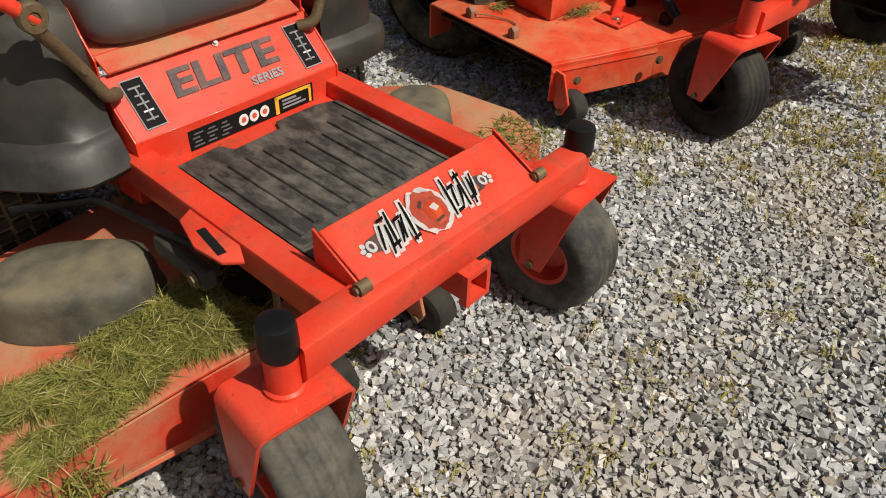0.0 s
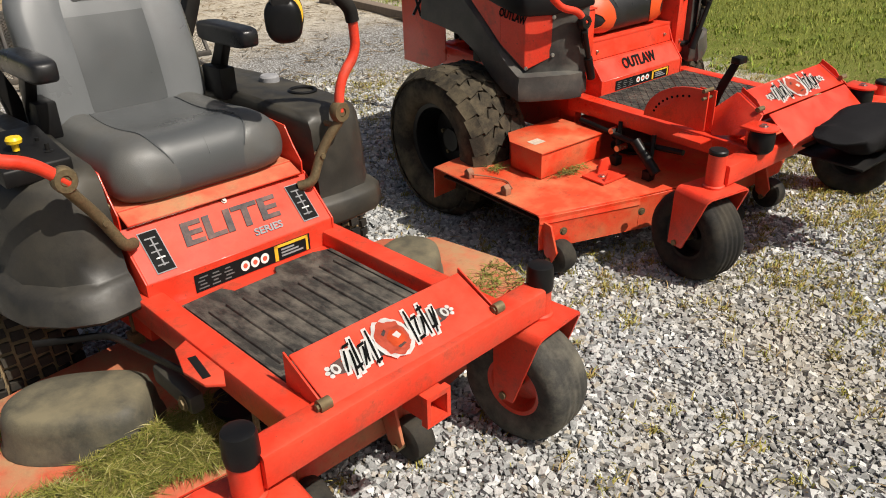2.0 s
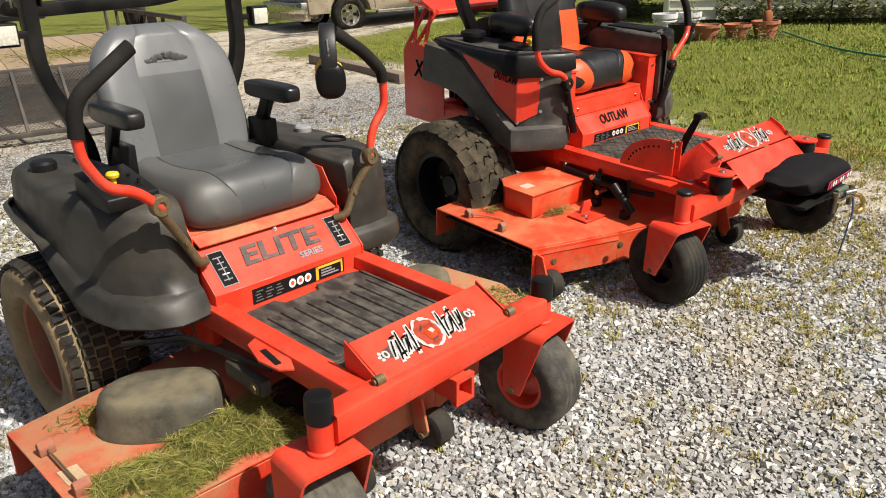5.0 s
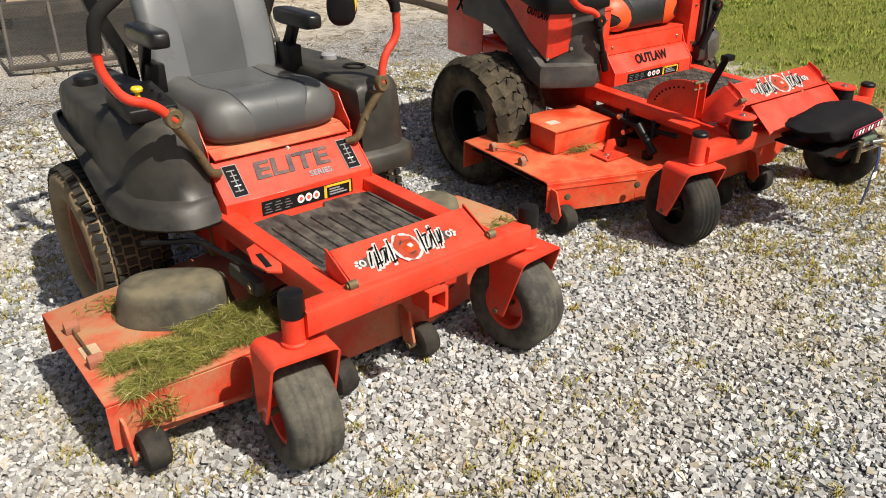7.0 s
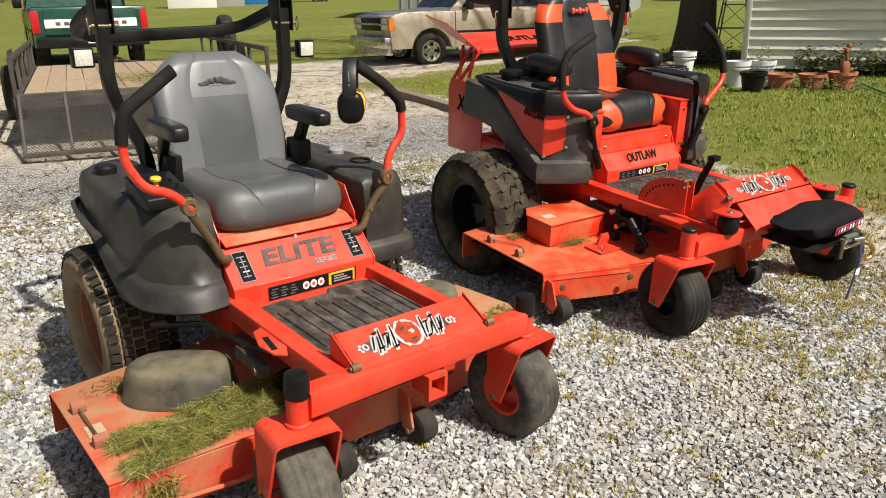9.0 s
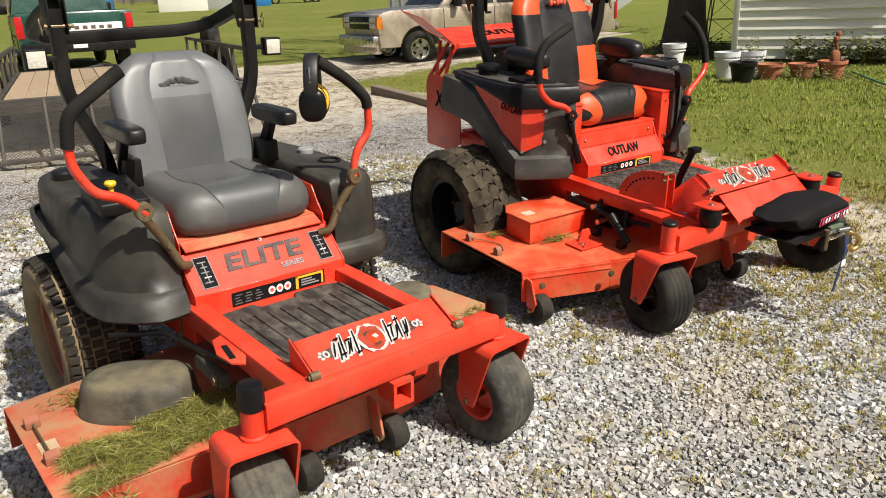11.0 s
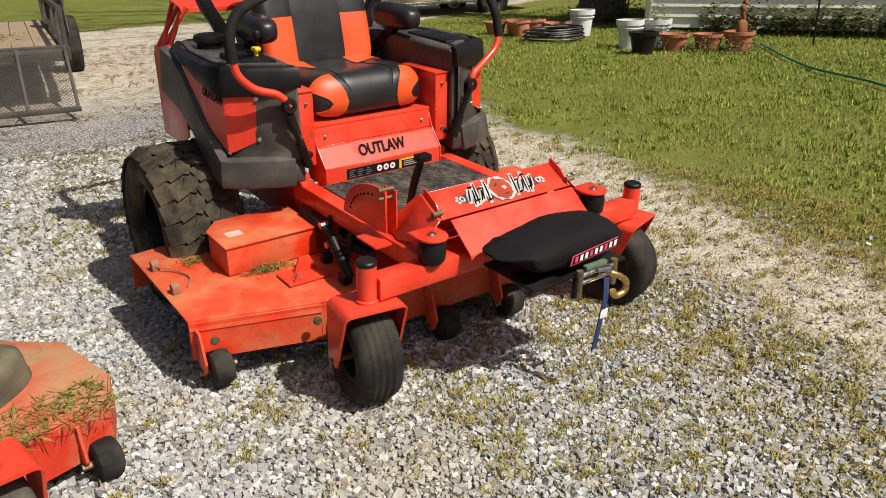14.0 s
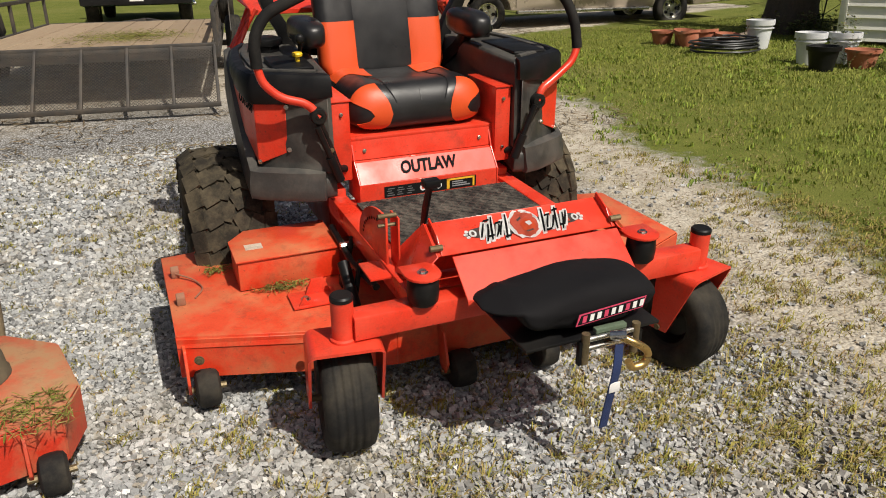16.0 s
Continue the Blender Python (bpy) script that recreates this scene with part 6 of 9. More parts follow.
bar(bm, [(-0.480, 1.62, 1.395), (-0.485, 1.84, 1.385), (-0.50, 2.14, 1.455), (-0.47, 2.30, 1.500), (0.47, 2.30, 1.500), (0.50, 2.14, 1.455), (0.485, 1.84, 1.385), (0.480, 1.62, 1.395)], 0.050, 0.050, 0.11)
part("roll_bar_hoop", bm, BLACK_STEEL, Q)

# engine and rear guard
bm = B()
box(bm, (-0.24, 1.56, 0.50), (0.24, 1.98, 0.84), 0.02)
lathe(bm, [(0, 0.84), (0.20, 0.84), (0.20, 0.93), (0.17, 0.97), (0.08, 0.99), (0, 0.99)], Matrix.Translation((0, 1.78, 0)), 30)
eng = part("engine", bm, BLACK, Q)
for i in range(8):
    bm = B()
    box(bm, (-0.275, 1.60 + 0.045 * i, 0.56), (-0.24, 1.615 + 0.045 * i, 0.80), 0.002)
    part("cooling_fin", bm, BLACK_STEEL, eng)
bm = B()
lathe(bm, [(0, -0.13), (0.07, -0.13), (0.075, -0.1), (0.075, 0.1), (0.07, 0.13), (0, 0.13)], Matrix.Translation((-0.16, 1.62, 0.99)) @ Matrix.Rotation(radians(90), 4, "Y"), 24)
part("air_filter", bm, BLACK, eng)
for s in (-1, 1):
    bm = B()
    prism(bm, [(1.60, 0.56), (1.60, 0.80), (1.70, 0.88), (1.78, 0.93), (1.925, 0.93), (1.955, 0.88), (1.955, 0.50), (1.70, 0.50)], "x", s * 0.60 - 0.003, s * 0.60 + 0.003, 0.001)
    pl = part("rear_guard_plate", bm, RED_B, Q)
    bm = B()
    box(bm, (min(s * 0.36, s * 0.60), 1.92, 0.50), (max(s * 0.36, s * 0.60), 1.95, 0.56), 0.003)
    part("guard_bracket", bm, RED_B, pl)
    if s < 0:
        tm = basis((s * 0.6045, 1.795, 0.79), (0, -1, 0), (0, 0, 1))
        text_part("lettering", "XP", 0.13, PRINT_BLACK, pl, tm, 0.001, 0.2, 0.14, "black lettering with a pale edge")
        text_part("lettering", "XP", 0.145, PRINT_GREY, pl, tm @ Matrix.Translation((0, 0, -0.0012)), 0.0006, 0.2, 0.16)
    for y0, y1 in ((1.78, 1.85), (1.86, 1.80), (1.87, 1.99), (1.93, 1.90)):
        bm = B()
        rod(bm, (s * 0.585, y0, 0.92), (s * 0.47, y1, 1.105), 0.011, 8)
        part("guard_strut", bm, RED_B, Q)
bm = B()
plate(bm, [(-0.50, 1.80, 1.100), (0.50, 1.80, 1.100), (0.50, 2.12, 1.165), (-0.50, 2.12, 1.165)], 0.004)
plate(bm, [(-0.50, 1.80, 1.078), (0.50, 1.80, 1.078), (0.50, 1.80, 1.100), (-0.50, 1.80, 1.100)], 0.004)
wing = part("rear_canopy", bm, RED_B, Q, "bright red sheet-metal rear canopy")
for s in (-1, 1):
    bm = B()
    plate(bm, [(s * 0.50, 1.80, 1.100), (s * 0.68, 1.86, 1.255), (s * 0.69, 2.10, 1.290), (s * 0.50, 2.12, 1.165)], 0.004)
    part("canopy_end", bm, RED_B, wing)
text_part("lettering", "OUTLAW", 0.11, PRINT_BLACK, wing, basis((0.02, 1.955, 1.1345), (1, 0, 0), (0, 0.32, 0.065)), 0.001, 0.1, 0.42)

for s in (-1, 1):
    lug_tyre(Q, -0.765 if s < 0 else 0.650, 1.335, 0.335, 0.31, 0.185, s, MUDDY_TREAD, MUDDY_TREAD, BLACK_STEEL, 25, "ag", "wide rear wheel with a chunky muddy tread")

# cutting deck
DKB = [(-1.06, 0.435), (-1.06, 1.09), (-0.70, 1.13), (0.70, 1.13), (1.02, 1.06), (1.04, 0.52), (0.66, 0.35), (0.36, 0.235), (-0.36, 0.235), (-0.62, 0.300)]
bm = B()
prism(bm, DKB, "z", 0.253, 0.260, 0.002)
part("deck_top", bm, RED_DECK_B, Q, "red steel deck with a dusty worn edge")
skirt("deck_skirt", DKB, 0.110, 0.253, 0.006, RED_DECK_B, Q, skip=(0,))
bm = B()
plate(bm, [(-1.062, 0.425, 0.222), (-0.62, 0.288, 0.222), (-0.62, 0.300, 0.262), (-1.062, 0.437, 0.262)], 0.004)
part("deck_front_lip", bm, RED_DECK_B, Q)
bm = B()
prism(bm, [(-1.03, 0.47), (-1.03, 1.06), (0.98, 1.05), (0.98, 0.55), (0.3, 0.29), (-0.3, 0.29)], "z", 0.212, 0.218, 0)
part("deck_baffle", bm, STEEL_UNDER, Q)
bm = B()
for x in (-0.62, 0.0, 0.62):
    lathe(bm, [(0, 0.125), (0.03, 0.125), (0.03, 0.253), (0, 0.253)], Matrix.Translation((x, 0.72, 0)), 14)
    box(bm, (x - 0.28, 0.69, 0.118), (x + 0.28, 0.75, 0.124), 0.001, Matrix.Translation((x, 0.72, 0)) @ Matrix.Rotation(0.6 + x, 4, "Z") @ Matrix.Translation((-x, -0.72, 0)))
part("blade_set", bm, STEEL_UNDER, Q)
# steel belt box
bm = B()
prism(bm, [(-0.81, 0.715), (-0.81, 0.90), (-0.74, 0.985), (-0.43, 0.985), (-0.43, 0.715)], "z", 0.2605, 0.372, 0.004)
bb = part("belt_box", bm, RED_DECK_B, Q, "red folded steel belt box")
bm = B()
prism(bm, [(-0.816, 0.708), (-0.816, 0.905), (-0.745, 0.992), (-0.425, 0.992), (-0.425, 0.708)], "z", 0.372, 0.379, 0.002)
part("belt_box_lid", bm, RED_DECK_B, bb)
bm = B()
box(bm, (-0.765, 0.80, 0.3792), (-0.70, 0.85, 0.380), 0)
part("peeling_label", bm, mat("faded_label", (0.52, 0.42, 0.33), 0.8, var=0.3, scale=30), bb, smooth=0)
# small bracket with bolt and hinge pieces
bm = B()
box(bm, (-0.66, 0.50, 0.2605), (-0.49, 0.62, 0.268), 0.002)
prism(bm, [(-0.60, 0.268), (-0.575, 0.325), (-0.53, 0.325), (-0.505, 0.268)], "y", 0.585, 0.595, 0.001)
prism(bm, [(-0.64, 0.268), (-0.62, 0.300), (-0.60, 0.268)], "y", 0.51, 0.518, 0.001)
br = part("lift_bracket", bm, RED_B, Q)
bolt(br, (-0.605, 0.555, 0.268), (0, 0, 1), 0.012, CHROME)
bolt(br, (-0.58, 0.60, 0.285), (0, -1, 0), 0.009, CHROME)
for y in (0.665, 0.895):
    bm = B()
    prism(bm, [(y - 0.017, 0.2605), (y - 0.017, 0.29), (y, 0.305), (y + 0.017, 0.29), (y + 0.017, 0.2605)], "x", -1.035, -1.005, 0.003)
    part("chute_hinge", bm, MUDDY_RED, Q)
bm = B()
tube(bm, [(-1.02, 0.88, 0.280), (-0.96, 0.83, 0.270), (-0.93, 0.75, 0.266), (-0.97, 0.68, 0.266)], 0.0032, 0.03, 6)
part("hinge_rod", bm, MUDDY_RED, Q)
for p, d in (((-1.0, 0.405, 0.20), (-0.29, -0.95, 0)), ((-0.66, 0.30, 0.215), (-0.29, -0.95, 0))):
    bolt(Q, p, d, 0.011)
# rollers
armb = [(0.43, 0.235), (0.375, 0.225), (0.345, 0.12), (0.375, 0.07), (0.41, 0.10)]
scalp_wheel(Q, -0.985, 0.385, 0.064, 0.078, 0.080, armb, RED_DECK_B)
scalp_wheel(Q, 0.96, 0.44, 0.064, 0.078, 0.080, [(a + 0.055, b) for a, b in armb], RED_DECK_B)
scalp_wheel(Q, -0.15, 0.17, 0.064, 0.085, 0.080, [(a - 0.21, b) for a, b in armb], RED_DECK_B)
scalp_wheel(Q, 0.18, 0.17, 0.064, 0.085, 0.080, [(a - 0.21, b) for a, b in armb], RED_DECK_B)
# height selector: quarter disc with a row of holes
bm = B()
prism(bm, [(0.235, 0.505)] + [(0.275 + 0.25 * math.cos(radians(a)), 0.50 + 0.165 * math.sin(radians(a))) for a in range(0, 91, 9)] + [(0.235, 0.66)], "x", -0.404, -0.396, 0.001)
fan = part("height_selector", bm, RED_B, Q, "red quarter-round height selector plate")
for a in range(14, 84, 8):
    bm = B()
    y, z = 0.275 + 0.205 * math.cos(radians(a)), 0.50 + 0.13 * math.sin(radians(a))
    rod(bm, (-0.4052, y, z), (-0.3948, y, z), 0.0055, 8)
    part("selector_hole", bm, PRINT_BLACK, fan)
bm = B()
rod(bm, (-0.425, 0.245, 0.665), (-0.365, 0.245, 0.665), 0.008, 10)
rod(bm, (-0.425, 0.245, 0.635), (-0.365, 0.245, 0.635), 0.006, 8)
part("selector_pin", bm, BRASS, fan)
bm = B()
box(bm, (-0.47, 0.20, 0.474), (-0.34, 0.33, 0.482), 0.002)
box(bm, (-0.366, 0.225, 0.48), (-0.360, 0.30, 0.66), 0.001)
part("selector_base", bm, RED_B, fan)
# foot lever
bm = B()
prism(bm, [(0.30, 0.50), (0.33, 0.50), (0.285, 0.66), (0.232, 0.77), (0.205, 0.76), (0.262, 0.62)], "x", -0.262, -0.254, 0.001)
box(bm, (-0.285, 0.195, 0.750), (-0.232, 0.235, 0.775), 0.004)
part("deck_foot_lever", bm, BLACK_STEEL, Q, "black steel foot lever")
# springs, rods and pulleys seen between deck and rail
for x, y in ((-0.44, 0.62), (-0.47, 0.42), (0.44, 0.42)):
    bm = B()
    rod(bm, (x, y, 0.26), (x + 0.04, y + 0.02, 0.44), 0.010, 8)
    box(bm, (x - 0.02, y - 0.02, 0.26), (x + 0.02, y + 0.02, 0.30), 0.003)
    part("deck_hanger", bm, BLACK_STEEL, Q)
bm = B()
tube(bm, [(-0.42, 0.30, 0.40), (-0.43, 0.55, 0.38), (-0.42, 0.85, 0.40)], 0.012, 0.05)
part("lift_rod", bm, BLACK_STEEL, Q)
bm = B()
lathe(bm, [(0, 0.26), (0.10, 0.26), (0.10, 0.272), (0.08, 0.28), (0.08, 0.30), (0.10, 0.308), (0.10, 0.318), (0, 0.318)], Matrix.Translation((-0.22, 0.70, 0)), 26)
part("idler_pulley", bm, BLACK_STEEL, Q)
bm = B()
rod(bm, (-0.475, 0.38, 0.30), (-0.475, 0.50, 0.41), 0.022, 12)
part("lift_cylinder", bm, BLACK, Q)
for y, z in ((0.66, 0.40), (0.62, 0.33)):
    bm = B()
    rod(bm, (-0.44, y, z), (-0.38, y, z), 0.014, 8)
    part("linkage_bolt", bm, CHROME, Q)

# winch under a fabric cover
bm = B()
box(bm, (-0.14, -0.30, 0.375), (0.30, -0.05, 0.385), 0.003)
box(bm, (-0.02, -0.06, 0.36), (0.18, 0.0, 0.42), 0.004)
wm = part("winch_plate", bm, BLACK_STEEL, Q)


def sag(v):
    k = 0.012 * noise.noise(v * 9.0) + 0.006 * noise.noise(v * 23.0)
    # the cover droops towards its open side
    return Vector((v.x, v.y + k, v.z + k - 0.05 * max(0.0, v.x - 0.12)))


bm = B()
rows = []
for x, zb, zt, ya, yb in ((-0.255, 0.506, 0.514, -0.210, -0.150), (-0.230, 0.502, 0.522, -0.250, -0.125), (-0.200, 0.498, 0.534, -0.275, -0.105), (-0.172, 0.488, 0.545, -0.288, -0.095), (-0.155, 0.440, 0.550, -0.294, -0.088), (-0.125, 0.408, 0.560, -0.300, -0.082),
                          (-0.06, 0.394, 0.574, -0.306, -0.076), (0.04, 0.390, 0.584, -0.308, -0.076), (0.14, 0.392, 0.586, -0.306, -0.078), (0.205, 0.398, 0.572, -0.300, -0.084), (0.248, 0.410, 0.552, -0.286, -0.096), (0.272, 0.432, 0.520, -0.262, -0.120), (0.280, 0.455, 0.495, -0.235, -0.150)):
    row = []
    for i in range(36):
        a = 2 * math.pi * i / 36
        c, sn = math.cos(a), math.sin(a)
        rr = (abs(c) ** 3.2 + abs(sn) ** 2.8) ** (-1 / 3.0)
        row.append(tuple(sag(Vector((x, (ya + yb) / 2 + (yb - ya) / 2 * c * rr, (zb + zt) / 2 + (zt - zb) / 2 * sn * rr)))))
    rows.append(row)
loft(bm, rows)
bmesh.ops.subdivide_edges(bm, edges=bm.edges[:], cuts=1, use_grid_fill=True, smooth=0.6)
cover = part("winch_cover", bm, NYLON, Q, "black fabric winch cover with a pink-edged emblem")
lm = basis((0.090, -0.3125, 0.474), (1, 0.012, 0.10), (0, 0.02, 1))
for u0, u1, v0, v1, z, mt, nm in ((-0.118, 0.118, -0.022, 0.026, 0.0, PRINT_PINK, "emblem_edge"), (-0.112, 0.112, -0.017, 0.021, 0.0012, NYLON, "emblem_field")):
    bm = B()
    prism(bm, [(u0, v0), (u1 - 0.015, v0), (u1, v1), (u0 + 0.015, v1)], "z", z, z + 0.0016, 0, lm)
    part(nm, bm, mt, cover, smooth=0)
for i in range(9):
    bm = B()
    x = -0.098 + 0.0235 * i
    prism(bm, [(x, -0.012), (x + 0.013, -0.012), (x + 0.019, 0.016), (x + 0.006, 0.016)], "z", 0.0024, 0.0036, 0, lm)
    part("emblem_bar", bm, WHITE if i % 3 else PRINT_PINK, cover, smooth=0)
# fairlead rollers
bm = B()
box(bm, (-0.005, -0.352, 0.395), (0.20, -0.336, 0.405), 0.002)
box(bm, (-0.005, -0.352, 0.335), (0.012, -0.336, 0.405), 0.002)
box(bm, (0.183, -0.352, 0.335), (0.20, -0.336, 0.405), 0.002)
fl = part("fairlead", bm, BLACK_STEEL, Q)
for a, b in (((0.02, -0.35, 0.412), (0.165, -0.35, 0.412)), ((0.02, -0.35, 0.385), (0.165, -0.35, 0.385))):
    bm = B()
    rod(bm, a, b, 0.008, 12)
    part("roller", bm, CHROME, fl)
for x in (0.015, 0.178):
    bm = B()
    rod(bm, (x, -0.348, 0.340), (x, -0.348, 0.43), 0.012, 12)
    part("roller", bm, BRASS, fl)
bm = B()
box(bm, (0.05, -0.345, 0.418), (0.15, -0.325, 0.432), 0.003)
part("fairlead_label", bm, mat("dull_green_print", (0.10, 0.14, 0.09), 0.6), fl)
bm = B()
tube(bm, [(0.115, -0.36, 0.395), (0.135, -0.385, 0.385), (0.16, -0.40, 0.375), (0.20, -0.405, 0.345), (0.195, -0.405, 0.305), (0.150, -0.40, 0.300), (0.138, -0.40, 0.325)], 0.011, 0.03)
bm.transform(Matrix.Translation((-0.015, 0, 0.025)))
hook = part("hook", bm, GOLD, Q, "gold-plated winch hook")
bm = B()
rod(bm, (0.10, -0.36, 0.392), (0.135, -0.385, 0.40), 0.013, 10)
bm.transform(Matrix.Translation((-0.015, 0, 0.025)))
part("hook_clevis", bm, CHROME, hook)
bm = B()
sweep(bm, fillet([(0.118, -0.392, 0.392), (0.108, -0.408, 0.33), (0.098, -0.402, 0.24), (0.090, -0.395, 0.135)], 0.05), rrect(0.004, 0.032, 0.0015), (1, 0.2, 0), scales=None)
bm.transform(Matrix.Translation((-0.025, 0, 0.012)))
st = part("hook_strap", bm, BLUE_WEB, Q, "dark blue webbing strap")
bm = B()
box(bm, (0.088, -0.4095, 0.255), (0.122, -0.4065, 0.285), 0.0005)
bm.transform(Matrix.Translation((-0.025, 0, 0.012)))
part("strap_tag", bm, WHITE, st)


settle(Q, B_STANCE, {"caster_wheel": 0.176, "rear_wheel": 0.335, "anti_scalp_wheel": None},
       {**{k: B_DECK for k in ("deck_top", "deck_skirt", "deck_front_lip", "deck_baffle", "blade_set", "chute_hinge", "hinge_rod", "anti_scalp_wheel")},
        **{k: B_COVER for k in ("winch_cover", "emblem_edge", "emblem_field", "emblem_bar")},
        **{k: B_WINCH for k in ("winch_plate", "fairlead", "roller", "fairlead_label", "hook", "hook_clevis", "hook_strap", "strap_tag")}})

# ---- small things on and by the mowers ----
AW = mower.matrix_basis @ A_STANCE
AD = mower.matrix_basis @ A_DECK
MB = mower_b.matrix_basis @ B_STANCE


def on_a(x, y, z):
    return tuple(AW @ Vector((x, y, z)))


def on_deck(x, y, z):
    return tuple(AD @ Vector((x, y, z)))


def on_b(x, y, z):
    return tuple(MB @ Vector((x, y, z)))


def scatter_blades(name, spots, material, label, category, blade=(0.02, 0.05), width=0.0022, lay=0.8, seed=3, up=0.0):
    """Loose blades of grass as one object; spots are places and directions drawn from a function."""
    rng = random.Random(seed)
    verts, faces = [], []
    for (x, y, z) in spots:
        a = rng.uniform(0, 2 * math.pi)
        tilt = rng.uniform(-0.35, 0.35) * (1 - lay) + (up * rng.uniform(0.5, 1.0))
        L = rng.uniform(*blade)
        d = Vector((math.cos(a) * math.cos(tilt), math.sin(a) * math.cos(tilt), math.sin(tilt)))
        s = Vector((-math.sin(a), math.cos(a), rng.uniform(-0.5, 0.5))).normalized() * width
        p = Vector((x, y, z))
        k = len(verts)
        mid = p + d * L * 0.5 + Vector((0, 0, rng.uniform(-0.2, 0.3) * L * 0.4))
        end = p + d * L + Vector((0, 0, -0.15 * L * up))
        verts += [p - s * 0.6, p + s * 0.6, mid + s, mid - s, end]
        faces += [(k, k + 1, k + 2, k + 3), (k + 3, k + 2, k + 4)]
    me = bpy.data.meshes.new(name)
    me.from_pydata([tuple(v) for v in verts], [], faces)
    me.materials.append(material)
    return tagged(new(name, me), label, category, kind="stuff")


def island_mat(name, cols, rough=0.9, patch=None):
    """Each loose piece takes its own tint from a ramp."""
    m = bpy.data.materials.new(name)
    m.use_nodes = True
    n, l = m.node_tree.nodes, m.node_tree.links
    g = n.new("ShaderNodeNewGeometry")
    r = n.new("ShaderNodeValToRGB")
    while len(r.color_ramp.elements) < len(cols):
        r.color_ramp.elements.new(0.5)
    for i, c in enumerate(cols):
        r.color_ramp.elements[i].position = i / (len(cols) - 1)
        r.color_ramp.elements[i].color = (*c, 1)
    l.new(g.outputs["Random Per Island"], r.inputs[0])
    b = n["Principled BSDF"]
    b.inputs["Roughness"].default_value = rough
    b.inputs["Specular IOR Level"].default_value = 0.3
    out = r.outputs[0]
    if patch:
        # whole patches lean towards another tint
        tc = n.new("ShaderNodeTexCoord")
        t = n.new("ShaderNodeTexNoise")
        t.inputs["Scale"].default_value, t.inputs["Detail"].default_value, t.inputs["Roughness"].default_value = patch[1], 6, 0.7
        l.new(tc.outputs["Object"], t.inputs["Vector"])
        mr = n.new("ShaderNodeMapRange")
        mr.inputs["From Min"].default_value, mr.inputs["From Max"].default_value = 0.42, 0.66
        mr.inputs["To Max"].default_value = patch[2]
        l.new(t.outputs["Fac"], mr.inputs["Value"])
        mx = n.new("ShaderNodeMix")
        mx.data_type = "RGBA"
        l.new(mr.outputs[0], mx.inputs["Factor"])
        l.new(out, mx.inputs["A"])
        mx.inputs["B"].default_value = (*patch[0], 1)
        out = mx.outputs["Result"]
    l.new(out, b.inputs["Base Color"])
    return m


CLIP_BLADES = island_mat("cut_grass", [(0.075, 0.095, 0.012), (0.17, 0.19, 0.025), (0.27, 0.265, 0.05), (0.12, 0.145, 0.017), (0.37, 0.31, 0.10), (0.22, 0.20, 0.04)], 0.9, ((0.075, 0.062, 0.018), 22.0, 0.75))


def clump_spots(n, fn, seed):
    rng = random.Random(seed)
    out = []
    while len(out) < n:
        p = fn(rng)
        if p:
            out.append(p)
    return out


def right_deck_spot(rng):
    x, y = rng.uniform(-0.83, -0.27), rng.uniform(0.265, 0.64)
    u = (x + 0.52) / 0.34
    lim = 0.285 + 0.02 * math.sin(9 * x), 0.555 + 0.06 * math.sin(4 * x + 1.0)
    if y < lim[0] or y > lim[1] or noise.noise(Vector((x * 9, y * 9, 1))) < -0.22 - 0.2 * (1 - abs(u)):
        return None
    h = (0.048 + 0.06 * max(0.0, x + 0.62)) * max(0.0, 1 - 0.8 * u * u) * max(0.0, 1 - ((y - 0.43) / 0.17) ** 2) * (0.72 + 1.0 * noise.noise(Vector((x * 19, y * 19, 5))))
    return (x, y, 0.254 + rng.random() ** 0.6 * max(0.004, h))


scatter_blades("grass_clippings", [on_deck(*p) for p in clump_spots(19000, right_deck_spot, 2)], CLIP_BLADES, "heap of drying green grass clippings on the mower deck", "grass clippings", (0.014, 0.055), 0.0008, 0.3)
PALE_STRAW = island_mat("pale_cut_straws", [(0.34, 0.30, 0.11), (0.24, 0.25, 0.05), (0.46, 0.40, 0.20)])
scatter_blades("grass_clippings", [on_deck(x, y, z + 0.004) for x, y, z in clump_spots(1100, right_deck_spot, 52)], PALE_STRAW, "loose pale straws lying over the clippings", "grass clippings", (0.025, 0.075), 0.0009, 0.6)
scatter_blades("grass_clippings", clump_spots(420, lambda r: on_deck(r.uniform(0.55, 0.86), r.uniform(0.30, 0.52), 0.252 + r.random() ** 2 * 0.015), 3), CLIP_BLADES,
               "thin scatter of grass clippings on the deck edge", "grass clippings", (0.02, 0.06), 0.0018, 0.5)
scatter_blades("grass_clippings", clump_spots(260, lambda r: on_deck(r.gauss(-0.67, 0.05), r.gauss(0.83, 0.03), 0.252 + r.random() ** 2 * 0.012), 4), CLIP_BLADES, "few grass clippings behind the belt cover", "grass clippings", (0.02, 0.05), 0.0016, 0.5)
scatter_blades("grass_clippings", clump_spots(160, lambda r: on_deck(r.gauss(-0.76, 0.025), r.gauss(0.245, 0.012), 0.17 + r.random() * 0.06), 14), CLIP_BLADES, "grass clippings caught on the roller bracket", "grass clippings", (0.02, 0.06), 0.0016, 0.2)
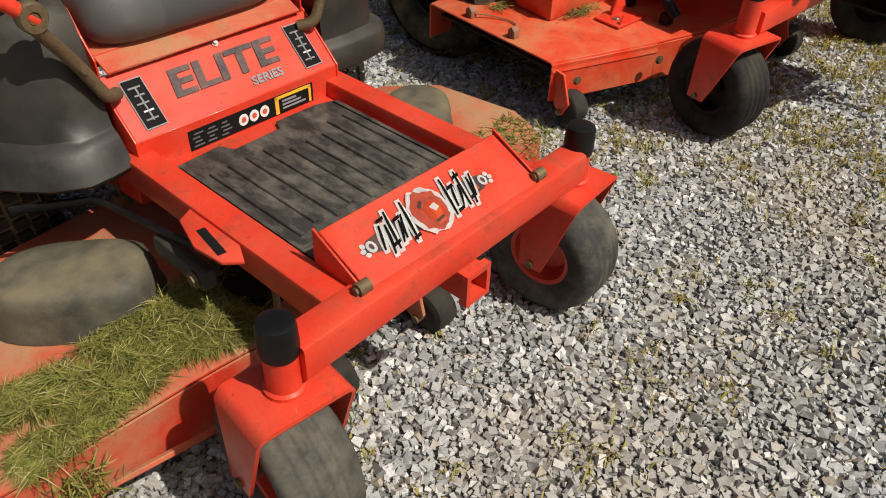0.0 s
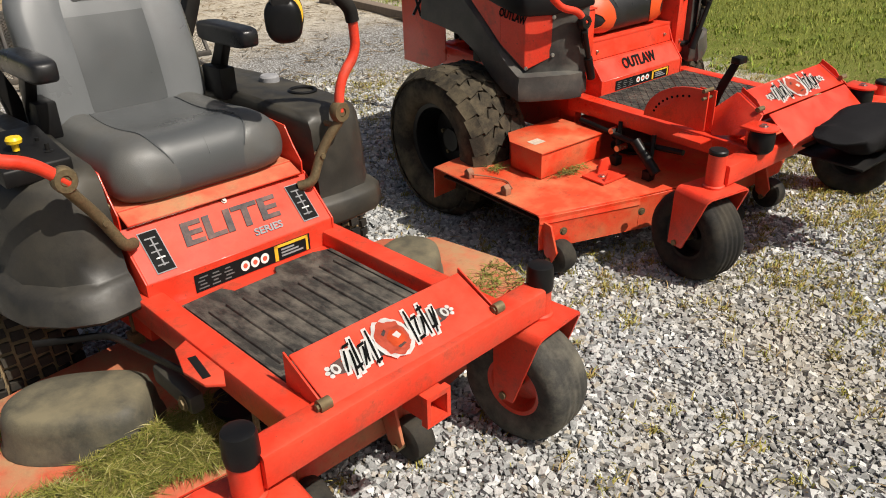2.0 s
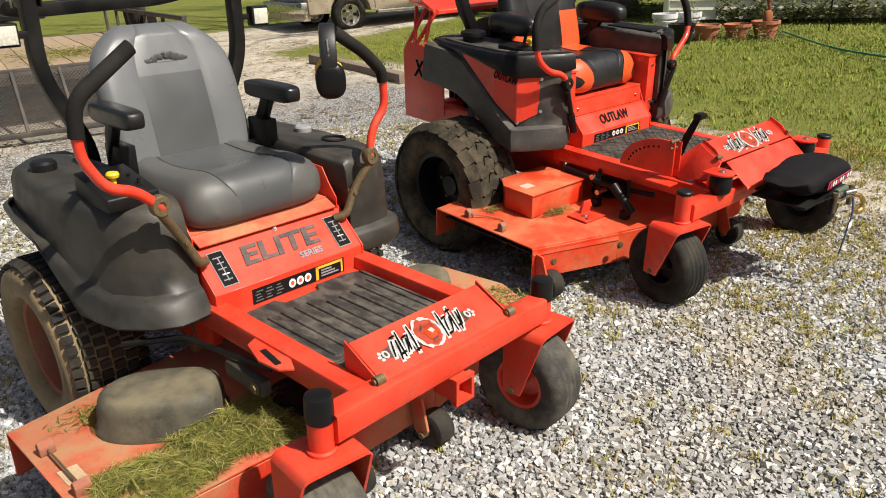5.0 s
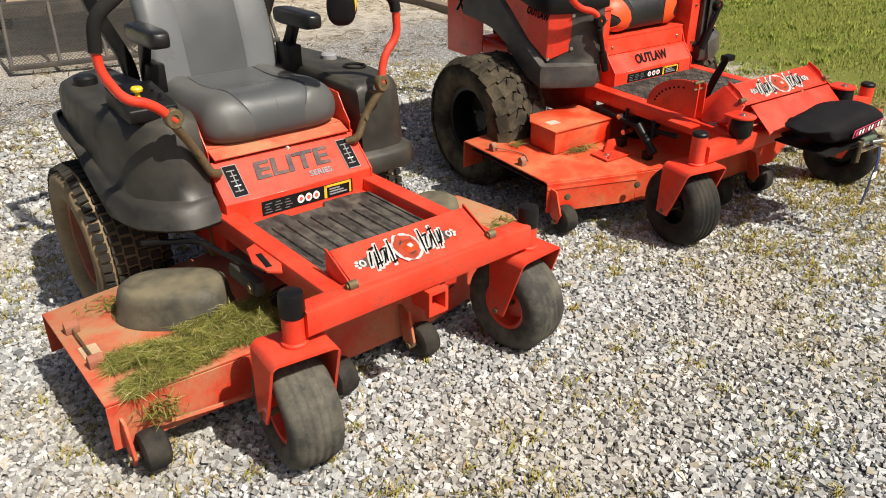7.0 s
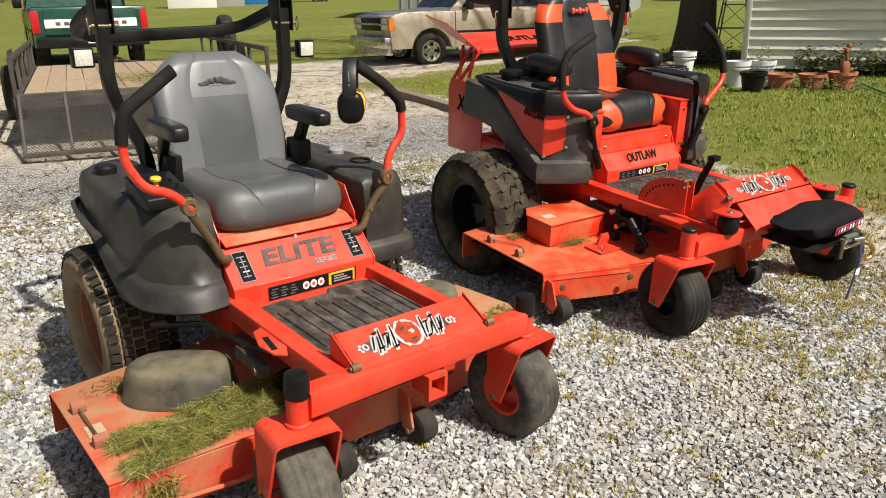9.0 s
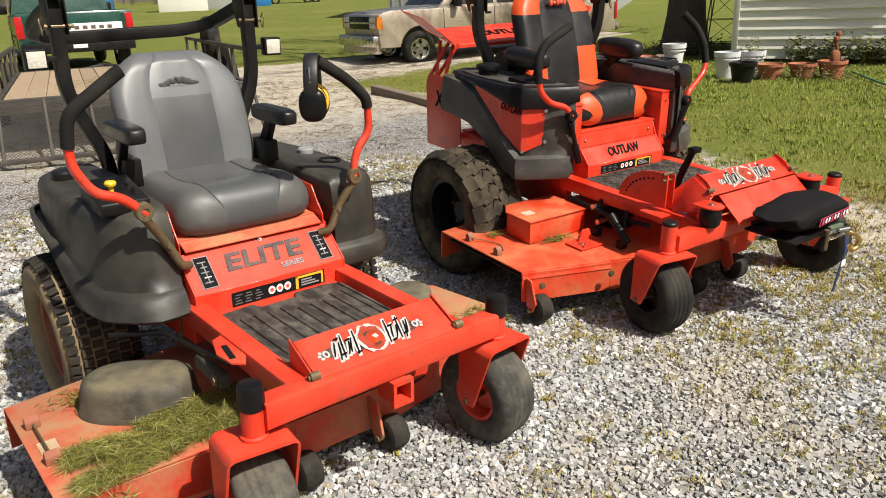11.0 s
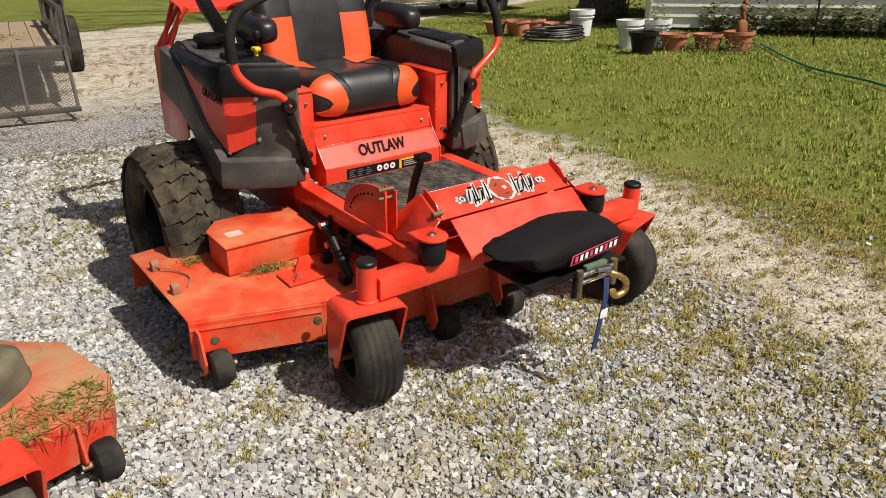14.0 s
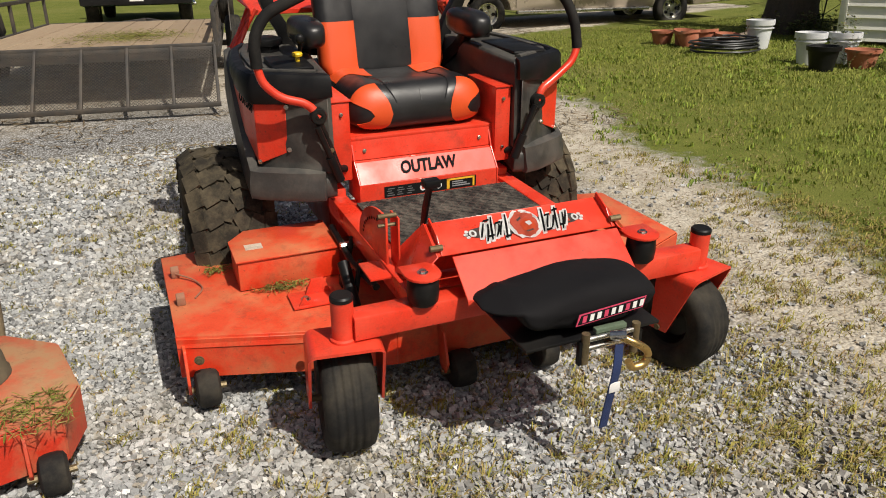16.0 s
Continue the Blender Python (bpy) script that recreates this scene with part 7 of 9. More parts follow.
scatter_blades("grass_clippings", clump_spots(240, lambda r: on_b(r.gauss(-0.66, 0.05), r.gauss(0.69, 0.012), 0.262 + r.random() ** 2 * 0.02), 5), CLIP_BLADES, "grass clippings along the foot of the belt box", "grass clippings", (0.015, 0.05), 0.0016, 0.4)
scatter_blades("grass_clippings", clump_spots(110, lambda r: on_b(r.gauss(-0.87, 0.025), r.gauss(0.93, 0.02), 0.262 + r.random() ** 2 * 0.01), 6), CLIP_BLADES, "small tuft of grass clippings on the deck", "grass clippings", (0.015, 0.045), 0.0016, 0.4)

# hearing protectors hung over the left lever
muffs = thing("ear_muffs", "black and yellow ear muffs hung on the lever grip", "ear muffs", pose(*on_a(0.250, 0.795, 1.192), 0, 0, -32))
bm = B()
sweep(bm, [(0.0 + 0.004 * math.cos(a), 0.075 * math.sin(a) , -0.075 + 0.098 * math.cos(a)) for a in [radians(-108 + 216 * i / 24) for i in range(25)]], rrect(0.022, 0.050, 0.008), (1, 0, 0))
part("headband", bm, VINYL_BLACK, muffs)
for s in (-1, 1):
    bm = B()
    blob(bm, (-0.048, s * 0.064 - 0.026, -0.195), (0.048, s * 0.064 + 0.026, -0.080), p=2.6, n=(24, 12))
    cup = part("ear_cup", bm, BLACK, muffs)
    bm = B()
    lathe(bm, [(0.046, -0.008), (0.0535, -0.004), (0.0535, 0.004), (0.046, 0.008)], Matrix.Translation((0, s * 0.046, -0.133)) @ Matrix.Rotation(radians(90), 4, "X") @ Matrix.Diagonal((0.9, 1.12, 1, 1)), 26)
    part("yellow_ring", bm, PRINT_YELLOW, cup, "yellow trim ring")
    bm = B()
    tube(bm, [(0.0, s * 0.072, -0.10), (0.0, s * 0.085, -0.05), (0.0, s * 0.074, -0.01)], 0.004, 0.02, 6)
    part("wire_arm", bm, CHROME, cup)

# ---- the utility trailer ----
ANGLE = mat("dark_angle_iron", (0.040, 0.036, 0.032), 0.55, var=0.3, bump=0.15, dust=(0.16, 0.12, 0.08), dust_amt=0.35)
PLANK = mat("weathered_planks", (0.34, 0.255, 0.165), 0.85, var=0.3, scale=5, fine=60, bump=0.3, stretch=(6, 0.6, 6), rand=0.5, dust=(0.24, 0.12, 0.07), dust_amt=0.3)
trailer = thing("utility_trailer", "black steel utility trailer with a plank bed and mesh ramp down", "trailer", pose(0.96, 6.43, 0.16, 0, 0, -10.0))
T = trailer
W2, TL, BZ = 1.22, 4.60, 0.50
bm = B()
for x in (-W2, W2):
    box(bm, (x - 0.03, 0, BZ - 0.10), (x + 0.03, TL, BZ + 0.012), 0.004)
box(bm, (-W2, -0.03, BZ - 0.10), (W2, 0.03, BZ + 0.012), 0.004)
box(bm, (-W2, TL - 0.03, BZ - 0.10), (W2, TL + 0.03, BZ + 0.012), 0.004)
part("trailer_frame", bm, ANGLE, T)
bm = B()
for s in (-1, 1):
    bar(bm, [(s * 0.5, TL, BZ - 0.06), (0, TL + 1.35, BZ - 0.06)], 0.06, 0.08)
part("trailer_tongue", bm, ANGLE, T)
for i in range(12):
    x = -W2 + 0.045 + i * 0.195
    bm = B()
    box(bm, (x, 0.035, BZ - 0.025), (x + 0.189, TL - 0.035, BZ + 0.006 + 0.003 * (i % 2)), 0.004, seg=1)
    part("plank", bm, PLANK, T)
for s in (-1, 1):
    bm = B()
    bar(bm, [(s * W2, 0.0, BZ + 0.36), (s * W2, TL, BZ + 0.36)], 0.045, 0.045)
    rail = part("side_rail", bm, ANGLE, T)
    for i in range(6):
        bm = B()
        bar(bm, [(s * W2, 0.02 + i * (TL - 0.04) / 5, BZ), (s * W2, 0.02 + i * (TL - 0.04) / 5, BZ + 0.34)], 0.04, 0.04, up=(0, 1, 0))
        part("rail_post", bm, ANGLE, rail)
    wx = s * (W2 + 0.17)
    M = wheel_matrix(wx, 2.35, 0.34, s)
    bm = B()
    smooth_tyre(bm, M, 0.34, 0.20, 0.19)
    wheel = part("trailer_wheel", bm, RUBBER, T)
    bm = B()
    rim_disc(bm, M, 0.19, 0.20)
    part("rim", bm, WHITE_PAINT, wheel)
    bm = B()
    rod(bm, (s * 0.5, 2.35, 0.34), (wx, 2.35, 0.34), 0.035, 8)
    part("axle_half", bm, ANGLE, wheel)
    bm = B()
    bar(bm, [(wx - s * 0.03, 1.88, BZ - 0.02), (wx - s * 0.03, 1.98, 0.735), (wx - s * 0.03, 2.72, 0.735), (wx - s * 0.03, 2.82, BZ - 0.02)], 0.24, 0.012, 0.06, up=(1, 0, 0), c=0.004)
    part("mudguard", bm, ANGLE, T)
M = wheel_matrix(W2 + 0.10, 2.95, 0.86, 1)
bm = B()
smooth_tyre(bm, M, 0.33, 0.19, 0.19)
sp = part("spare_wheel", bm, RUBBER, T, "spare wheel bolted upright to the side rail")
bm = B()
rim_disc(bm, M, 0.19, 0.19)
part("rim", bm, ANGLE, sp)
# ramp: angle frame, ribs and expanded mesh
RY, RZ = -0.52, 0.03
top, bot = (0.0, BZ + 0.02), (RY, RZ)
gate = part("ramp_gate", bar(B(), [(-W2, bot[0], bot[1]), (W2, bot[0], bot[1])], 0.045, 0.045), ANGLE, T, "lowered ramp of black expanded mesh")
part("ramp_edge", bar(B(), [(-W2, top[0], top[1]), (W2, top[0], top[1])], 0.045, 0.045), ANGLE, gate)
for x in [-W2 + 0.02 + i * (2 * W2 - 0.04) / 6 for i in range(7)]:
    bm = B()
    bar(bm, [(x, top[0], top[1]), (x, bot[0], bot[1])], 0.04, 0.03, up=(1, 0, 0))
    part("ramp_rib", bm, ANGLE, gate)
verts, faces = [], []
cell = 0.034
L = math.hypot(RY, RZ - top[1])
nu, nv = int(2 * W2 / cell), int(L / (cell * 0.5))
for j in range(nv):
    for i in range(nu):
        for sgn in (-1, 1):
            u0, v0 = -W2 + (i + 0.5 * (j % 2)) * cell, j * L / nv
            u1, v1 = u0 + sgn * cell * 0.5, (j + 1) * L / nv
            k = len(verts)
            for u, v in ((u0 - 0.0036, v0), (u0 + 0.0036, v0), (u1 + 0.0036, v1), (u1 - 0.0036, v1)):
                verts.append((u, top[0] + (bot[0] - top[0]) * v / L, top[1] + (bot[1] - top[1]) * v / L))
            faces.append((k, k + 1, k + 2, k + 3))
me = bpy.data.meshes.new("expanded_mesh")
me.from_pydata(verts, [], faces)
me.materials.append(ANGLE)
mesh_ob = new("expanded_mesh", me)
mesh_ob.parent = gate
tagged(mesh_ob, kind="stuff")
TMX = trailer.matrix_basis
scatter_blades("grass_clippings", clump_spots(1500, lambda r: tuple(TMX @ Vector((r.gauss(0.25, 0.30), r.gauss(1.5, 0.40), BZ + 0.012 + r.random() ** 2 * 0.03))), 7), CLIP_BLADES, "drying grass clippings spread on the trailer planks", "grass clippings", (0.04, 0.12), 0.004, 0.4)

# ---- pickups ----
GLASS = mat("dark_car_glass", (0.02, 0.025, 0.028), 0.08, var=0.1, bump=0.0, spec=0.7)
TAN = mat("champagne_car_paint", (0.50, 0.42, 0.33), 0.32, metal=0.35, var=0.06, scale=3, bump=0.0, coat=0.5, dust=(0.32, 0.26, 0.18), dust_amt=0.3)
GREEN = mat("dark_green_car_paint", (0.006, 0.055, 0.038), 0.3, var=0.08, scale=3, bump=0.0, coat=0.5)
GREY_HOOD = mat("grey_bonnet_paint", (0.20, 0.21, 0.22), 0.4, metal=0.2, var=0.15, scale=3, bump=0.0, coat=0.3)
LAMP_RED = mat("red_lamp_glass", (0.45, 0.012, 0.015), 0.2, var=0.05, bump=0)
LAMP_AMBER = mat("amber_lamp_glass", (0.75, 0.22, 0.02), 0.2, var=0.05, bump=0)


def pickup(label, m, paint, hood, length=6.0, extended=True, stripe=None):
    """Pickup truck, nose towards local -x, standing on z = 0."""
    P = thing("pickup_truck", label, "pickup truck", m)
    hw = 0.97
    xf, xr = 0.95, 0.95 + 3.95
    # body side profile, front to tail, with wheel openings
    def opening(cx):
        return [(cx + 0.46 * math.cos(radians(a)), 0.36 + 0.46 * math.sin(radians(a))) for a in range(170, 9, -16)]
    low = 0.42
    prof = [(0.06, low)] + [(xf - 0.46, low)] + opening(xf) + [(xf + 0.46, low), (xr - 0.46, low)] + opening(xr) + [(xr + 0.46, low), (length - 0.02, low + 0.06), (length, 1.10), (length - 0.02, 1.16), (0.30, 1.13), (0.05, 1.06), (0.02, 0.95)]
    bm = B()
    prism(bm, prof, "y", -hw, hw, 0.02)
    part("body", bm, paint, P)
    bm = B()
    prism(bm, [(0.10, 1.05), (0.18, 1.115), (1.50, 1.20), (1.50, 1.05)], "y", -hw + 0.05, hw - 0.05, 0.03)
    part("bonnet", bm, hood, P)
    ce = 3.75 if extended else 3.1
    # cab
    bm = B()
    wz, rz = 1.14, 1.80
    loft(bm, [[(1.38, -hw + 0.02, wz), (ce + 0.04, -hw + 0.02, wz), (ce - 0.10, -hw + 0.17, rz - 0.05), (2.08, -hw + 0.17, rz - 0.05)],
              [(1.38, hw - 0.02, wz), (ce + 0.04, hw - 0.02, wz), (ce - 0.10, hw - 0.17, rz - 0.05), (2.08, hw - 0.17, rz - 0.05)]])
    part("cab", bm, paint, P)
    bm = B()
    box(bm, (2.02, -hw + 0.14, rz - 0.06), (ce - 0.06, hw - 0.14, rz), 0.03)
    part("roof", bm, paint, P)
    # glass
    bm = B()
    plate(bm, [(1.50, -hw + 0.10, wz + 0.05), (1.50, hw - 0.10, wz + 0.05), (2.03, hw - 0.22, rz - 0.08), (2.03, -hw + 0.22, rz - 0.08)], 0.008)
    bmesh.ops.translate(bm, verts=bm.verts[:], vec=(-0.035, 0, 0.02))
    part("windscreen", bm, GLASS, P)
    for s in (-1, 1):
        for a, b, ta, tb_ in ([(1.66, 2.70, 2.14, 2.70), (2.80, ce - 0.06, 2.80, ce - 0.14)] if extended else [(1.66, 2.9, 2.14, 2.88)]):
            bm = B()
            plate(bm, [(a, s * (hw - 0.025), wz + 0.06), (b, s * (hw - 0.025), wz + 0.06), (tb_, s * (hw - 0.155), rz - 0.10), (ta, s * (hw - 0.155), rz - 0.10)][::-int(s)], 0.01)
            bmesh.ops.translate(bm, verts=bm.verts[:], vec=(0, s * 0.012, 0.008))
            part("side_window", bm, GLASS, P)
        bm = B()
        box(bm, (1.72, s * (hw + 0.10) - 0.09, 1.16), (1.84, s * (hw + 0.10) + 0.09, 1.36), 0.03)
        part("door_mirror", bm, BLACK, P)
        for xx in (xf, xr):
            M = Matrix.Translation((xx, s * (hw - 0.13), 0.36)) @ Matrix.Rotation(radians(-90 * s), 4, "X")
            bm = B()
            smooth_tyre(bm, M, 0.36, 0.24, 0.21)
            wheel = part("wheel", bm, RUBBER, P)
            bm = B()
            rim_disc(bm, M, 0.21, 0.23, 0.02)
            rim = part("rim", bm, CHROME, wheel, "bright alloy rim")
            for k in range(5):
                bm = B()
                a = 2 * math.pi * k / 5
                rod(bm, M @ Vector((0.13 * math.cos(a), 0.13 * math.sin(a), 0.005)), M @ Vector((0.13 * math.cos(a), 0.13 * math.sin(a), 0.042)), 0.032, 8)
                part("rim_slot", bm, PRINT_BLACK, wheel)
        bm = B()
        box(bm, (xf + 0.55, s * (hw + 0.05) - 0.05, 0.36), (xr - 0.6, s * (hw + 0.05) + 0.05, 0.42), 0.015)
        part("side_step", bm, CHROME, P)
        bm = B()
        box(bm, (1.48, s * hw - 0.004, 0.70), (xr - 0.5, s * hw + 0.012, 0.75), 0.004)
        part("rub_strip", bm, BLACK, P)
        for xx in (1.50, 2.72):
            bm = B()
            box(bm, (xx - 0.006, s * hw - 0.006, 0.46), (xx + 0.006, s * hw + 0.0015, 1.13), 0)
            part("door_gap", bm, PRINT_BLACK, P)
        bm = B()
        box(bm, (2.48, s * hw - 0.004, 0.98), (2.64, s * hw + 0.015, 1.03), 0.006)
        part("door_handle", bm, BLACK, P)
        # lamps
        bm = B()
        box(bm, (-0.005, s * 0.72 - 0.16, 0.80), (0.04, s * 0.72 + 0.16, 0.90), 0.008)
        part("headlamp", bm, LENS_GLASS, P)
        bm = B()
        box(bm, (-0.005, s * 0.72 - 0.16, 0.92), (0.04, s * 0.72 + 0.16, 1.01), 0.008)
        part("headlamp", bm, LENS_GLASS, P)
        bm = B()
        box(bm, (0.0, s * 0.93 - 0.05, 0.79), (0.12, s * 0.93 + 0.055, 1.02), 0.01)
        part("indicator_lamp", bm, LAMP_AMBER, P)
        bm = B()
        box(bm, (length - 0.06, s * 0.92 - 0.07, 0.72), (length + 0.012, s * 0.92 + 0.06, 1.10), 0.012)
        part("tail_lamp", bm, LAMP_RED, P)
    bm = B()
    box(bm, (-0.008, -0.55, 0.78), (0.03, 0.55, 1.03), 0.01)
    gr = part("grille", bm, BLACK, P)
    bm = B()
    box(bm, (-0.02, -0.56, 0.885), (0.02, 0.56, 0.925), 0.008)
    part("grille_bar", bm, CHROME, gr)
    bm = B()
    box(bm, (-0.12, -0.99, 0.44), (0.03, 0.99, 0.66), 0.03)
    part("front_bumper", bm, CHROME, P)
    bm = B()
    box(bm, (-0.05, -0.9, 0.30), (0.1, 0.9, 0.45), 0.02)
    part("front_valance", bm, paint, P)
    bm = B()
    box(bm, (length - 0.01, -0.95, 0.46), (length + 0.14, 0.95, 0.63), 0.02)
    part("rear_bumper", bm, CHROME if stripe is None else BLACK, P)
    # open bed
    bm = B()
    box(bm, (ce + 0.16, -hw + 0.09, 1.163), (length - 0.10, hw - 0.09, 1.168), 0)
    part("bed_opening", bm, PRINT_BLACK, P)
    bm = B()
    box(bm, (length - 0.004, -0.78, 0.68), (length + 0.016, 0.78, 1.13), 0.01)
    tg = part("tailgate", bm, paint, P)
    if stripe is not None:
        bm = B()
        box(bm, (length + 0.014, -0.78, 0.80), (length + 0.022, 0.78, 0.95), 0.002)
        band = part("tailgate_band", bm, stripe, tg, "white band with dark bars")
        for k in range(9):
            bm = B()
            y = -0.56 + 0.14 * k
            box(bm, (length + 0.020, y - 0.04, 0.845), (length + 0.026, y + 0.04, 0.905), 0.001)
            part("band_bar", bm, PRINT_DARK, tg)
        bm = B()
        box(bm, (length - 0.1, -0.12, 0.52), (length + 0.146, 0.12, 0.60), 0.004)
        part("number_plate", bm, WHITE_PAINT, P)
    return P


pickup("champagne extended-cab pickup with a grey bonnet and chrome bumper", pose(7.2, 12.65, 0.13, 0, 0, -8.5), TAN, GREY_HOOD)
pickup("dark green pickup with a white tailgate band, hitched to the trailer", pose(2.6, 19.7, 0.34, 0, 0, -96), GREEN, GREEN, 5.9, False, WHITE_PAINT)

# ---- timber and yard clutter ----
OLDWOOD = mat("weathered_timber", (0.20, 0.155, 0.115), 0.9, var=0.4, scale=6, fine=50, bump=0.4, stretch=(6, 6, 0.7))
bm = B()
box(bm, (-0.075, 0, 0), (0.075, 2.35, 0.13), 0.012)
solid("timber_beam", bm, OLDWOOD, "long weathered timber beam lying on the gravel", "beam", pose(4.35, 5.5, 0.12, 1.5, 0, -7))

TERRA = mat("terracotta", (0.42, 0.13, 0.065), 0.85, var=0.25, scale=12, bump=0.15, dust=(0.45, 0.32, 0.22), dust_amt=0.4)
BUCKET = mat("white_bucket_plastic", (0.72, 0.74, 0.76), 0.45, var=0.08, bump=0.04, dust=(0.3, 0.25, 0.18), dust_amt=0.25)
SOIL = mat("potting_soil", (0.07, 0.05, 0.035), 0.95, var=0.5, scale=30, bump=0.5)
LEAVES = island_mat("weed_leaves", [(0.05, 0.075, 0.018), (0.11, 0.13, 0.03), (0.16, 0.16, 0.05), (0.07, 0.10, 0.025), (0.22, 0.17, 0.09)])


def pot(x, y, r, h, material, label, cat="plant pot", name="flower_pot", group="", handle=False, lean=0.0):
    P = thing(name, label, cat, pose(x, y, ground_height(x, y), lean, 0, 0), group)
    bm = B()
    lathe(bm, [(0, 0), (r * 0.72, 0), (r * 0.95, h * 0.82), (r * 1.06, h * 0.82), (r * 1.08, h), (r * 0.96, h), (r * 0.90, h * 0.86), (r * 0.86, h * 0.80), (0, h * 0.80)], Matrix.Identity(4), 26)
    part("pot_body" if not handle else "bucket_body", bm, material, P)
    bm = B()
    lathe(bm, [(0, h * 0.80), (r * 0.89, h * 0.80), (r * 0.7, h * 0.84), (0, h * 0.86)], Matrix.Identity(4), 20)
    part("soil", bm, SOIL, P)
    if handle:
        bm = B()
        tube(bm, [(r * 1.06, 0, h * 0.86), (r * 1.1, r * 0.5, h * 0.55), (0, r * 1.22, h * 0.40), (-r * 1.1, r * 0.5, h * 0.55), (-r * 1.06, 0, h * 0.86)], 0.005, 0.1, 6)
        part("wire_handle", bm, CHROME, P)
        bm = B()
        lathe(bm, [(r * 1.0, h * 0.70), (r * 1.04, h * 0.71), (r * 1.04, h * 0.735), (r * 1.0, h * 0.745)], Matrix.Identity(4), 26)
        part("bucket_rib", bm, material, P)
    return P


for x, y, r, h in ((8.98, 4.38, 0.18, 0.21), (9.25, 4.06, 0.18, 0.21), (9.47, 3.77, 0.18, 0.24)):
    pot(x, y, r, h, TERRA, "terracotta flower pot with dry soil, standing on grass", group="terracotta pots by the shed")
pot(8.40, 4.43, 0.17, 0.27, BLACK, "black plastic nursery pot standing on grass", name="nursery_pot")
pot(8.78, 4.94, 0.17, 0.37, BUCKET, "white plastic bucket with a wire handle", "bucket", "bucket", handle=True)
pot(9.19, 4.80, 0.17, 0.36, BUCKET, "white plastic bucket with a dry plant in it", "bucket", "bucket", handle=True)
pot(9.6, 6.5, 0.18, 0.39, BUCKET, "white plastic bucket beside the tree trunk", "bucket", "bucket", handle=True)
for i, (x, y) in enumerate(((8.95, 7.75), (9.05, 7.40), (9.18, 7.08), (9.30, 6.80), (8.95, 7.15))):
    pot(x, y, 0.17 - 0.01 * (i % 2), 0.20 + 0.02 * (i % 3), TERRA, "terracotta flower pot in a row on the grass", group="terracotta pots by the tree", lean=(0, 8, -6, 4, -12)[i])
HOSE_BLK = mat("black_hose", (0.02, 0.02, 0.022), 0.5, bump=0.05)
bm = B()
rng = random.Random(4)
pts = []
for i in range(150):
    a = i * 0.26
    r = 0.36 + 0.05 * math.sin(i * 0.13) + 0.02 * rng.random()
    pts.append((r * 1.15 * math.cos(a) + 0.03 * math.sin(i * 0.05), r * math.sin(a), 0.02 + 0.0011 * i + 0.008 * rng.random()))
sweep(bm, pts, ring(0.014, 6))
solid("hose_coil", bm, HOSE_BLK, "loosely coiled black hose lying on grass", "hose", pose(8.85, 6.35, ground_height(8.85, 6.35)))
for i, (x, y, a, L) in enumerate(((9.62, 7.05, 23, 1.5), (9.78, 6.9, 35, 1.3), (9.67, 7.25, 15, 1.2), (9.9, 7.1, 27, 1.0))):
    bm = B()
    box(bm, (-L / 2, -0.07, 0), (L / 2, 0.07, 0.03), 0.004)
    solid("old_board", bm, OLDWOOD, "grey weathered board stacked on the grass", "board", pose(x, y, 0.21 + 0.034 * i, 2 * i, 0, a), group="stack of boards")
HOSE_GRN = mat("green_hose", (0.05, 0.22, 0.10), 0.5, bump=0.05)
bm = B()
HOSE_LINE = [(10.08, 3.8, 0), (8.91, 2.8, 0), (8.2, 2.09, 0), (7.84, 1.34, 0), (7.3, 0.75, 0), (6.55, 0.16, 0), (6.1, -0.6, 0)]
sweep(bm, [(p.x, p.y, ground_height(p.x, p.y) + 0.035) for p in fillet(HOSE_LINE, 0.45, 8)], ring(0.013, 6))
solid("garden_hose", bm, HOSE_GRN, "green garden hose lying across the lawn", "hose")

# ---- the shed with lap siding ----
SIDING = mat("cream_vinyl_siding", (0.92, 0.90, 0.80), 0.5, var=0.08, scale=2.5, bump=0.05, stretch=(0.6, 0.6, 3), dust=(0.55, 0.53, 0.43), dust_amt=0.18, rand=0.15)
TRIM_W = mat("white_trim", (0.74, 0.74, 0.70), 0.5, var=0.08, bump=0.03)
ROOF = mat("dark_shingles", (0.10, 0.095, 0.09), 0.9, var=0.3, scale=20, bump=0.4)
SC, D1, D2 = Vector((12.3, 3.13, 0.17)), Vector((-0.375, 0.927, 0)), Vector((0.927, 0.375, 0))
LW, RW, SH, SZ = 3.44, 3.3, 2.62, 0.09
shed = thing("shed", "cream shed with horizontal lap siding standing on the lawn", "shed", Matrix.Translation(SC))
bm = B()
loft(bm, [[tuple(p + Vector((0, 0, z))) for p in (D1 * 0.03 + D2 * 0.03, D1 * LW, D1 * LW + D2 * RW, D2 * RW)] for z in (SZ, SH)])
part("shed_wall", bm, SIDING, shed)
bm = B()
loft(bm, [[tuple(p + Vector((0, 0, z))) for p in (D1 * 0.12 + D2 * 0.12, D1 * (LW - 0.1) + D2 * 0.12, D1 * (LW - 0.1) + D2 * (RW - 0.1), D2 * (RW - 0.1) + D1 * 0.12)] for z in (-0.25, SZ)])
part("shed_base", bm, OLDWOOD, shed)
